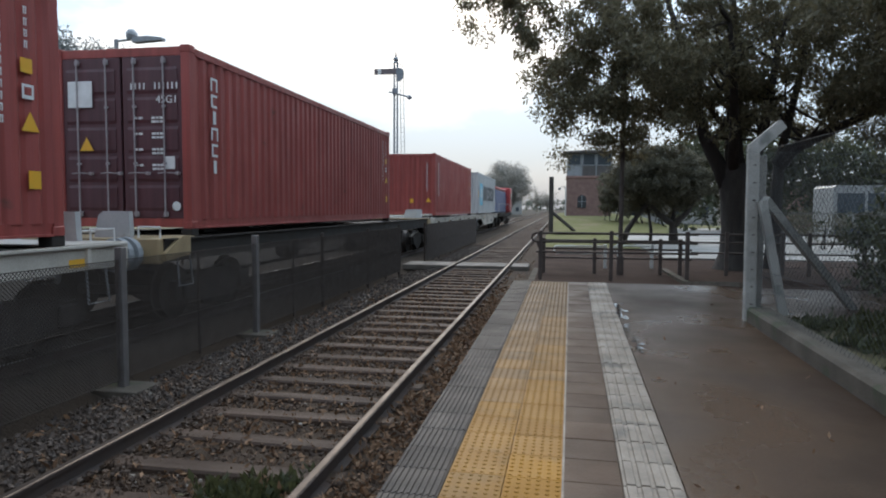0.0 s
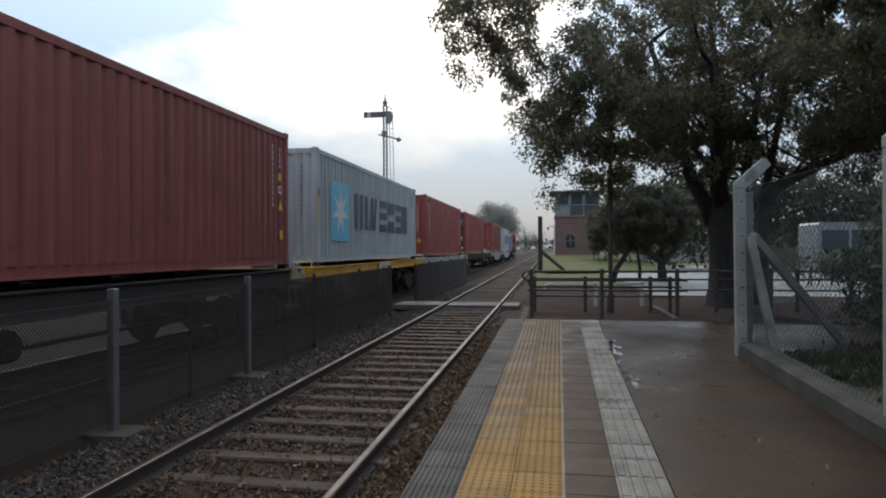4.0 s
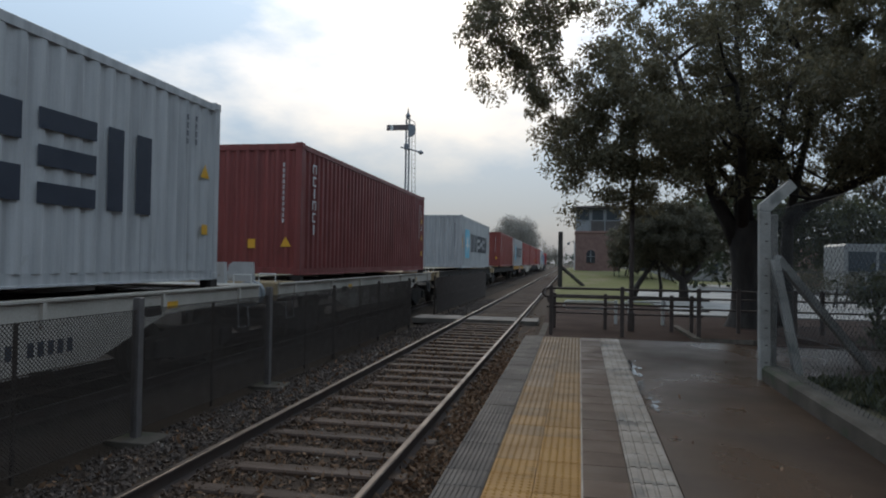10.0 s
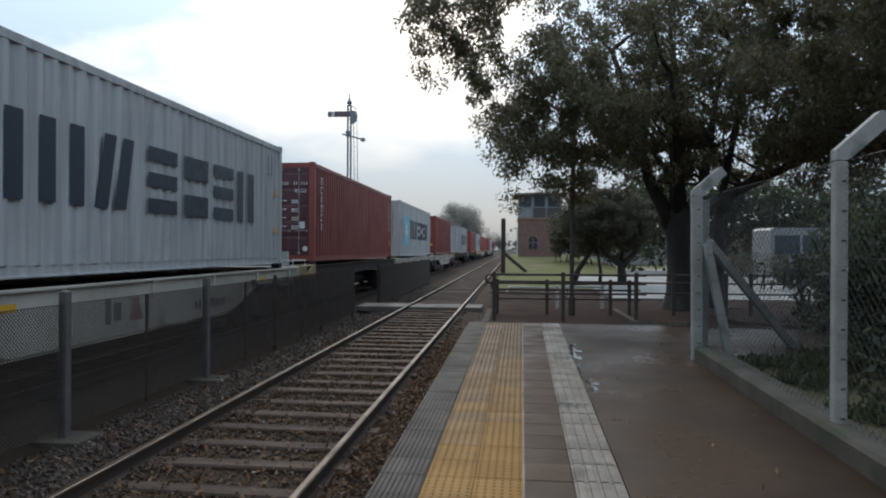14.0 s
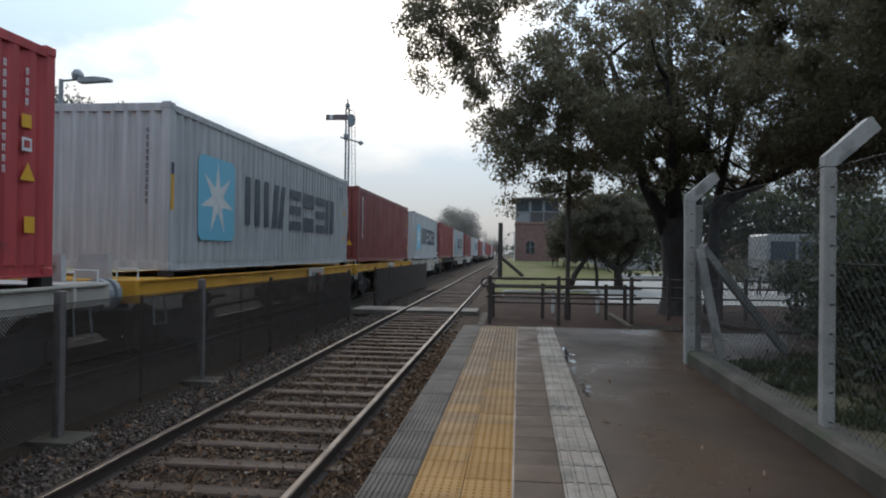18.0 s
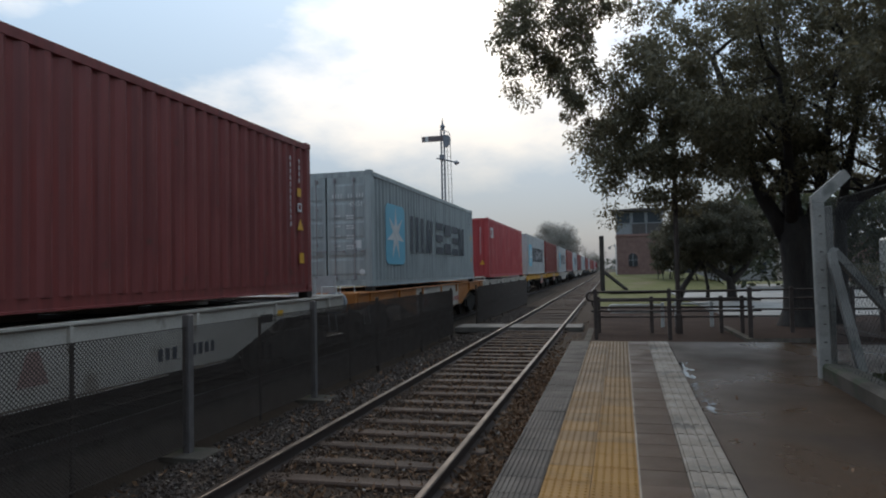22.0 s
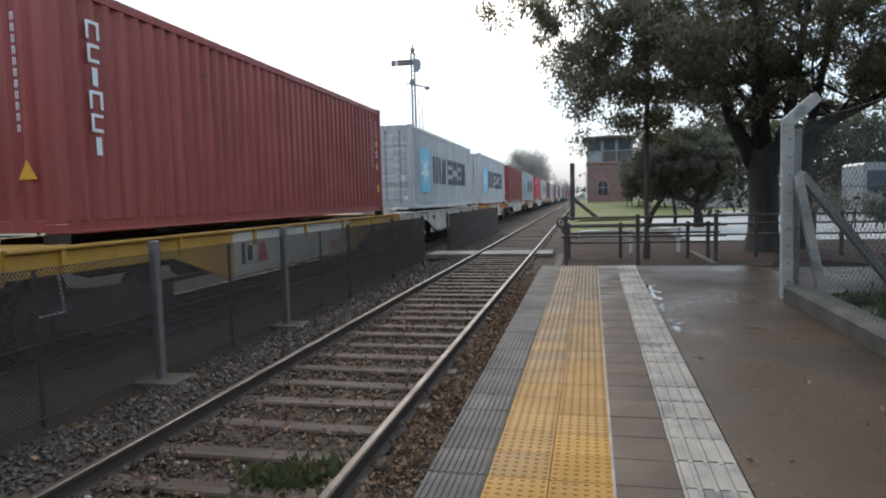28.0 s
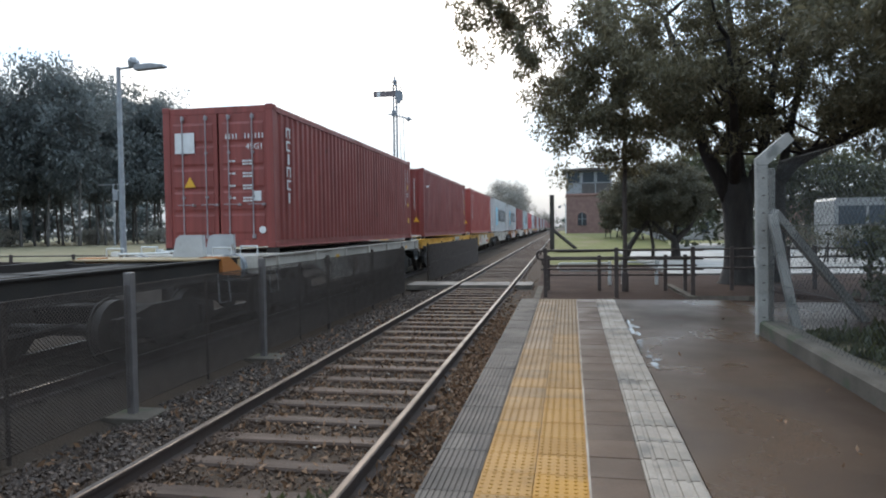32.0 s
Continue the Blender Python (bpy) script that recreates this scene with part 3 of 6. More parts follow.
def tile_mesh(kind):
    b = Build()
    h = TILE / 2 - 0.0015
    b.box(-h, -h, -0.02, h, h, 0.0, 0.003)
    if kind == "grey":
        for i in range(9):
            x = -h + 0.018 + i * 0.0325
            b.prism([(x - 0.009, 0.0), (x + 0.009, 0.0), (x + 0.006, 0.006), (x - 0.006, 0.006)], -h + 0.004, h - 0.004)
    if kind == "white":
        for i in range(4):
            x = -0.108 + i * 0.072
            b.prism([(x - 0.026, 0.0), (x + 0.026, 0.0), (x + 0.021, 0.009), (x - 0.021, 0.009)], -h + 0.006, h - 0.006)
    if kind == "yellow":
        for i in range(6):
            for j in range(6):
                x, y = -0.125 + i * 0.05, -0.125 + j * 0.05
                v = [(x + 0.0125 * math.cos(k * math.pi / 3), y + 0.0125 * math.sin(k * math.pi / 3), 0.0) for k in range(6)]
                v += [(x + 0.0085 * math.cos(k * math.pi / 3), y + 0.0085 * math.sin(k * math.pi / 3), 0.005) for k in range(6)]
                b.add(v, [(k, (k + 1) % 6, 6 + (k + 1) % 6, 6 + k) for k in range(6)] + [tuple(range(6, 12))])
    return b.mesh("tile_" + kind)


TILES = {k: tile_mesh(k) for k in ("grey", "yellow", "white", "brown")}

# ---- containers ----
CL, CW, CH = 12.19, 2.438, 2.896
CB = 1.43                       # height of the container's underside


def corrugated(length, height, pitch=0.278, depth=0.036, flip=False):
    """A corrugated steel sheet in the y-z plane, its outer side towards +x, with a flat back 50 mm behind."""
    prof, y, n = [], 0.0, round(length / pitch)
    p = length / n
    for i in range(n):
        y = i * p - length / 2
        prof += [(y, 0.0), (y + p * 0.28, 0.0), (y + p * 0.5, -depth), (y + p * 0.78, -depth)]
    prof.append((length / 2, 0.0))
    v = [(x, u, z) for z in (0.0, height) for u, x in prof]
    m = len(prof)
    f = [(i, i + 1, m + i + 1, m + i) for i in range(m - 1)]
    b = len(v)
    v += [(-0.06, -length / 2, 0), (-0.06, length / 2, 0), (-0.06, length / 2, height), (-0.06, -length / 2, height)]
    f.append((b, b + 3, b + 2, b + 1))
    return mesh_of("corrugated", v, f)


MESHES = {}


def shared(key, make):
    if key not in MESHES:
        MESHES[key] = make()
    return MESHES[key]


def with_mat(me, material):
    """The mesh with that material, shared by all that ask for the same pair."""
    key = (me.name, material)
    if key not in MESHES:
        c = me.copy()
        c.materials.clear()
        c.materials.append(M[material])
        MESHES[key] = c
    return MESHES[key]


SIDE = corrugated(CL - 0.30, CH - 0.30)
END = corrugated(CW - 0.30, CH - 0.30, 0.25, 0.045)
ROOF = corrugated(CL - 0.2, CW - 0.16, 0.21, 0.02)
POST = Build().box(-0.075, -0.075, 0.0, 0.075, 0.075, CH, 0.008).mesh("post")
CAST = Build().box(-0.083, -0.09, -0.06, 0.083, 0.09, 0.06, 0.012).mesh("casting")
TOPRAIL = Build().box(-0.03, -CL / 2 + 0.15, -0.06, 0.03, CL / 2 - 0.15, 0.06, 0.006).mesh("top_rail")
BOTRAIL = Build().prism([(-0.06, 0.0), (0.035, 0.0), (0.035, 0.025), (0.005, 0.03), (0.005, 0.155), (-0.06, 0.155)], -CL / 2 + 0.15, CL / 2 - 0.15).mesh("bottom_rail")
CROSS = Build().box(-CW / 2 + 0.15, -0.05, -0.07, CW / 2 - 0.15, 0.05, 0.07, 0.006).mesh("cross_rail")
FLOOR = Build().box(-CW / 2 + 0.08, -CL / 2 + 0.1, 0.10, CW / 2 - 0.08, CL / 2 - 0.1, 0.15).mesh("container_floor")


def door_mesh():
    b = Build()
    w, h = CW / 2 - 0.16, CH - 0.32
    b.box(-w / 2, -0.02, 0, w / 2, 0.03, h, 0.008)
    return b.mesh("door")


DOOR = door_mesh()
DOORPANEL = Build().prism([(-0.02, 0.0), (-0.034, 0.05), (-0.034, 0.366), (-0.02, 0.416)], -0.44, 0.44, "x").mesh("door_panel")
LOCKROD = Build().tube([(0, -0.07, 0.03), (0, -0.07, CH - 0.34)], 0.0135, 8).box(-0.035, -0.075, 0.03, 0.035, -0.03, 0.11, 0.006).box(-0.035, -0.075, CH - 0.44, 0.035, -0.03, CH - 0.36, 0.006) \
    .box(-0.03, -0.08, 0.86, 0.03, -0.03, 0.90, 0.005).box(-0.03, -0.08, 1.76, 0.03, -0.03, 1.80, 0.005).mesh("lock_rod")
HANDLE = Build().tube([(0, -0.10, 0), (0.14, -0.11, 0.01), (0.34, -0.10, 0.0)], 0.010, 6).box(0.31, -0.115, -0.025, 0.36, -0.04, 0.025, 0.005).mesh("door_handle")


# plain bars standing for the big word mark
def bar_block(h, *bars):
    """Plain flat bars in the y-z plane, each (low y0, low y1, high y0, high y1, z0, z1) in parts of the height."""
    v, f = [], []
    for a, b, c, d, z0, z1 in bars:
        f.append(tuple(range(len(v), len(v) + 4)))
        v += [(0.004, a, h * z0), (0.004, b, h * z0), (0.004, d, h * z1), (0.004, c, h * z1)]
    return mesh_of("bar_block", v, f)


def star_mesh(points=7, r=0.62, r2=0.24):
    v = [(0.008, 0, 0)]
    for k in range(points * 2):
        a = math.pi * k / points
        q = r if k % 2 == 0 else r2
        v.append((0.008, q * math.sin(a), q * math.cos(a)))
    n = points * 2
    return mesh_of("star", v, [(0, 1 + k, 1 + (k + 1) % n) for k in range(n)])


LEVEL = ((0.0, 0.9, 0.0, 0.9, 0.0, 0.22), (0.0, 0.9, 0.0, 0.9, 0.39, 0.61), (0.0, 0.9, 0.0, 0.9, 0.78, 1.0))
WORD = []
for y_, bars_ in ((0.0, [(a, a + 0.29, a, a + 0.29, 0, 1) for a in (0.0, 0.555, 1.11)]), (1.62, [(0.0, 0.30, 0.22, 0.50, 0, 1), (0.44, 0.74, 0.66, 0.94, 0, 1)]), (2.95, LEVEL),
                  (4.1, [(0.0, 0.9, 0.0, 0.9, 0.0, 0.36), (0.0, 0.9, 0.0, 0.9, 0.62, 1.0)]), (5.22, LEVEL), (6.32, [(0.0, 0.30, 0.0, 0.30, 0, 1), (0.55, 0.87, 0.55, 0.87, 0, 1)])):
    WORD += [(y_, bar_block(1.06, bar_)) for bar_ in bars_]
STAR = star_mesh(7, 0.74, 0.25)
PANEL = Build().prism([(-0.81, -0.68), (-0.68, -0.81), (0.68, -0.81), (0.81, -0.68), (0.81, 0.68), (0.68, 0.81), (-0.68, 0.81), (-0.81, 0.68)], 0, 0.003, "x").mesh("star_panel")


def column_marks(n, h, w, gap, stroke):
    """A column of small plain ring blocks, read downwards."""
    b, z = Build(), 0.0
    for i in range(n):
        z -= h
        b.box(0, -w / 2, z + h - stroke, 0.003, w / 2, z + h).box(0, -w / 2 + stroke * 0.3, z, 0.003, -w / 2 + stroke * 1.3, z + h - stroke)
        b.box(0, w / 2 - stroke * 1.3, z, 0.003, w / 2 - stroke * 0.3, z + h - stroke)
        z -= gap
    return b


COLUMN = [mesh_of("column_block", [(0.003, y, z) for y, z in p], [tuple(range(len(p)))]) for p in (
    [(-0.11, 0.0), (-0.065, 0.0), (-0.065, 0.175), (0.065, 0.175), (0.065, 0.0), (0.11, 0.0), (0.11, 0.215), (-0.11, 0.215)],
    [(-0.10, 0.0), (0.09, 0.0), (0.09, 0.04), (-0.055, 0.04), (-0.055, 0.175), (0.10, 0.175), (0.10, 0.215), (-0.10, 0.215)],
    [(-0.045, 0.0), (0.045, 0.0), (0.045, 0.215), (-0.045, 0.215)])]
SERIAL = column_marks(11, 0.082, 0.048, 0.04, 0.013).mesh("serial_bars")
SERIAL_SHORT = column_marks(4, 0.082, 0.048, 0.04, 0.013).mesh("short_serial_bars")
STICKER = Build().box(0, -0.08, 0, 0.002, 0.08, 0.16).mesh("sticker")
SMALLTEXT = Build()
for r_ in range(4):
    z_ = -r_ * 0.25
    for x_, w_ in ((0.06, 0.05), (0.13, 0.07)):
        SMALLTEXT.box(x_, -0.003, z_, x_ + w_, 0.0, z_ + 0.035)
    for k_ in range(2):
        for x_, w_ in ((0.36, 0.07), (0.445, 0.04), (0.50, 0.06)):
            SMALLTEXT.box(x_, -0.003, z_ - k_ * 0.06, x_ + w_, 0.0, z_ - k_ * 0.06 + 0.035)
SMALLTEXT = SMALLTEXT.mesh("data_bars")
CODE = Build()
for k_ in range(4):
    CODE.box(k_ * 0.075, -0.003, 0, k_ * 0.075 + 0.026, 0, 0.10)
for k_ in range(6):
    CODE.box(0.42 + k_ * 0.075, -0.003, 0, 0.42 + k_ * 0.075 + 0.024, 0, 0.10)
CODE = CODE.mesh("code_bars")
TRIANGLE = mesh_of("warning_triangle", [(0.003, -0.125, 0), (0.003, 0.125, 0), (0.003, 0, 0.22)], [(0, 1, 2)])
LABEL = Build().box(0, -0.085, 0, 0.003, 0.085, 0.2).mesh("label_plate")


def text_mesh(words, size):
    cu = bpy.data.curves.new("words", "FONT")
    cu.body, cu.size, cu.extrude = words, size, 0.001
    ob = bpy.data.objects.new("words", cu)
    scene.collection.objects.link(ob)
    me = bpy.data.meshes.new_from_object(ob.evaluated_get(bpy.context.evaluated_depsgraph_get()))
    bpy.data.objects.remove(ob)
    bpy.data.curves.remove(cu)
    return me


TYPECODE = text_mesh("45G1", 0.17)


def small_print(ob):
    ob["kind"] = "stuff"
    return ob


def container(y_front, paint, rear, mark, label, door_paint=None):
    """rear: doors or wall; mark: word (star and word), column, none or small."""
    ob = thing("shipping_container", label, "container", (XT, y_front - CL / 2, CB), "containers on the train")
    hw, hl = CW / 2, CL / 2
    for s in (1, -1):
        put("side_wall", with_mat(SIDE, paint), None, ob, "", pose(s * (hw - 0.012), 0, 0.15, 0, 0, 0 if s > 0 else 180))
        put("top_rail", with_mat(TOPRAIL, paint), None, ob, "", (s * (hw - 0.035), 0, CH - 0.09))
        put("bottom_rail", with_mat(BOTRAIL, paint), None, ob, "", pose(s * (hw - 0.04), 0, 0, 0, 0, 0 if s > 0 else 180))
        for e in (1, -1):
            put("corner_post", with_mat(POST, paint), None, ob, "", (s * (hw - 0.08), e * (hl - 0.08), 0))
            for z in (0.06, CH - 0.06):
                put("corner_casting", with_mat(CAST, paint), None, ob, "", (s * (hw - 0.08), e * (hl - 0.087), z))
    for e in (1, -1):
        for z in (0.09, CH - 0.09):
            put("end_rail", with_mat(CROSS, paint), None, ob, "", (0, e * (hl - 0.08), z))
    put("end_wall", with_mat(END, paint), None, ob, "", pose(0, hl - 0.03, 0.15, 0, 0, 90))
    put("roof", with_mat(ROOF, paint), None, ob, "", pose(hw - 0.08, 0, CH - 0.03, 0, -90, 0))
    put("underfloor", with_mat(FLOOR, "black"), None, ob)
    if rear == "wall":
        put("end_wall", with_mat(END, paint), None, ob, "", pose(0, -hl + 0.03, 0.15, 0, 0, -90))
        small_print(put("serial_mark", with_mat(SERIAL, "ink_dark" if mark == "word" else "ink_white"), None, ob, "narrow serial bars", pose(hw - 0.42, -hl + 0.022, CH - 0.45, 0, 0, -90)))
        if mark != "word":
            put("warning_label", with_mat(TRIANGLE, "sign_yellow"), None, ob, "yellow warning triangle", pose(hw - 0.35, -hl + 0.022, 0.62, 0, 0, -90))
            put("label_plate", with_mat(LABEL, "sign_yellow"), None, ob, "yellow label", pose(hw - 1.15, -hl + 0.022, 0.58, 0, 0, -90))
        else:
            put("height_sticker", with_mat(shared("hs", lambda: Build().box(0, -0.05, 0, 0.003, 0.05, 0.62).mesh("height_sticker")), "sign_yellow"), None, ob, "narrow yellow height sticker", (hw + 0.001, -hl + 0.1, 1.05))
            put("height_sticker", with_mat(shared("hb", lambda: Build().box(0.003, -0.045, 0, 0.005, 0.045, 0.2).mesh("height_band")), "ink_dark"), None, ob, "black band", (hw + 0.001, -hl + 0.1, 1.66))
    else:
        dp = door_paint or paint
        for s in (1, -1):
            door = put("door", with_mat(DOOR, dp), None, ob, "steel door with pressed panels", (s * (hw / 2 - 0.06), -hl + 0.05, 0.16))
            for k in range(5):
                put("door_panel", with_mat(DOORPANEL, dp), None, door, "", (0, 0, 0.12 + k * 0.467))
            for k, x in enumerate((-0.30, 0.22)):
                put("lock_rod", with_mat(LOCKROD, "rod_grey"), None, door, "pale locking rod", (x * s, 0, 0))
                put("door_handle", with_mat(HANDLE, "rod_grey"), None, door, "", (x * s - 0.1, 0, 0.72))
        small_print(put("code_mark", with_mat(CODE, "ink_white"), None, ob, "white code bars", (0.18, -hl + 0.008, CH - 0.68)))
        small_print(put("type_code", with_mat(TYPECODE, "ink_white"), None, ob, "white code 45G1", pose(0.62, -hl + 0.008, CH - 0.90, 90, 0, 0)))
        small_print(put("data_mark", with_mat(SMALLTEXT, "ink_white"), None, ob, "white data lines", (0.18, -hl + 0.008, CH - 1.15)))
        put("label_plate", with_mat(LABEL, "ink_white"), None, ob, "white sticker", pose(0.85, -hl + 0.006, 0.95, 0, 0, -90))
        put("round_sticker", with_mat(shared("round", lambda: Build().tube([(0, 0, 0), (0, -0.003, 0)], 0.075, 18).mesh("round_sticker")), "ink_white"), None, ob, "small round white sticker", (0.95, -hl + 0.008, 0.36))
        put("label_plate", with_mat(shared("lp", lambda: Build().box(0, -0.22, 0, 0.003, 0.22, 0.42).mesh("logo_plate")), "ink_white"), None, ob, "white logo plate", pose(-0.72, -hl - 0.01, CH - 0.95, 0, 0, -90))
        put("warning_label", with_mat(TRIANGLE, "sign_yellow"), None, ob, "yellow warning triangle", pose(-0.62, -hl - 0.008, 1.25, 0, 0, -90))
    sx = hw + 0.002
    if mark == "word":
        for y, me in WORD:
            put("word_block", with_mat(me, "ink_dark"), None, ob, "dark plain bar mark", (sx, -2.90 + y, 0.93))
        put("star_panel", with_mat(PANEL, "star_blue"), None, ob, "light blue square panel", (sx, -4.26, 1.36))
        put("star", with_mat(STAR, "ink_white"), None, ob, "white seven-pointed star", (sx, -4.26, 1.36))
    if mark == "column":
        for k in range(6):
            put("column_block", with_mat(COLUMN[k % 3], "ink_white"), None, ob, "white block mark", (sx, -hl + 0.73, CH - 0.615 - k * 0.273))
    if mark == "small":
        put("small_mark", with_mat(Build().box(0, 0, 0, 0.003, 0.28, 0.1).box(0, 0, 0.1, 0.003, 0.1, 0.4).box(0, 0, 0.4, 0.003, 0.28, 0.5).box(0, 0.36, 0, 0.003, 0.56, 0.5).box(0, 0.66, 0, 0.003, 0.78, 0.5).mesh("small_blocks"), "ink_white"), None, ob, "small white block mark", (sx, -hl + 0.5, CH - 0.95))
    if mark == "tiny":
        put("small_mark", with_mat(Build().prism([(0.0, 0.0), (0.5, 0.05), (0.55, 0.12), (0.3, 0.09), (0.02, 0.10)], 0, 0.003, "x").mesh("small_swoosh"), "ink_white"), None, ob, "small pale curved mark", (sx, -hl + 0.55, CH - 0.80))
    # marks near the leading end of the side
    if mark != "word":
        small_print(put("serial_mark", with_mat(SERIAL, "ink_white"), None, ob, "serial bars", (sx, hl - 0.85, CH - 0.37)))
        small_print(put("serial_mark", with_mat(SERIAL_SHORT, "ink_white"), None, ob, "short serial bars", (sx, hl - 0.50, CH - 0.38)))
        put("amber_plate", with_mat(STICKER, "sign_yellow"), None, ob, "small amber plate", (sx, hl - 0.50, 1.80))
        put("sticker", with_mat(STICKER, "ink_white"), None, ob, "white framed sticker", (sx, hl - 0.49, 1.52))
        put("sticker_field", with_mat(shared("field", lambda: Build().box(0.002, -0.05, 0.04, 0.0035, 0.05, 0.13).mesh("sticker_field")), paint), None, ob, "", (sx, hl - 0.49, 1.52))
        put("warning_label", with_mat(TRIANGLE, "sign_yellow"), None, ob, "yellow warning triangle", (sx, hl - 0.47, 1.17))
        put("label_plate", with_mat(LABEL, "sign_yellow"), None, ob, "yellow label", (sx, hl - 0.43, 0.54))
    else:
        put("warning_label", with_mat(TRIANGLE, "sign_yellow"), None, ob, "yellow warning triangle", (sx, hl - 0.45, 1.62))
        put("label_plate", with_mat(STICKER, "sign_yellow"), None, ob, "small yellow label", (sx, hl - 0.43, 0.72))
        for y, h0 in ((hl - 0.95, 0.07), (hl - 0.72, 0.05)):
            small_print(put("data_mark", with_mat(SERIAL_SHORT, "ink_dark"), None, ob, "faint dark serial bars", (sx, y, CH - 0.30 - h0)))
    return ob


# ---- wagons ----
WHEEL_R = 0.43


def wheelset(parent, x, y, z):
    """Two wheels on an axle that turn as one."""
    axle = put("wheelset", shared("axle", lambda: Build().tube([(-0.95, 0, 0), (0.95, 0, 0)], 0.08, 10).mesh("axle")), "wheel", parent, "", (x, y, z))
    for s in (1, -1):
        def make(s=s):
            b = Build().disc_x(s * 0.80, s * 0.93, 0, 0, WHEEL_R, 28, WHEEL_R - 0.01)
            b.disc_x(s * 0.78, s * 0.81, 0, 0, WHEEL_R + 0.03, 28)
            return b.mesh("wheel")
        wheel = put("wheel", shared(("wheel", s), make), "wheel", axle, "dark steel wheel with bright rim")
    return axle


def bogie_meshes():
    b = Build()
    for s in (1, -1):
        b.prism([(-1.2, 0.34), (-1.0, 0.30), (-0.55, 0.30), (-0.35, 0.16), (0.35, 0.16), (0.55, 0.30), (1.0, 0.30), (1.2, 0.34), (1.2, 0.62), (0.9, 0.64), (0.45, 0.74), (-0.45, 0.74), (-0.9, 0.64), (-1.2, 0.62)],
                s * 1.02, s * 1.14, "x")
        for y in (-0.9, 0.9):
            b.box(s * 0.98, y - 0.14, 0.33, s * 1.20, y + 0.14, 0.60, 0.02)
        for y in (-0.16, 0, 0.16):
            b.tube([(s * 1.08, y, 0.2), (s * 1.08, y, 0.52)], 0.06, 8)
    b.box(-1.05, -0.22, 0.40, 1.05, 0.22, 0.68, 0.02)
    return b.mesh("bogie_side_frame")


BOGIE = bogie_meshes()
TURNING = []                    # wheelsets that are keyed


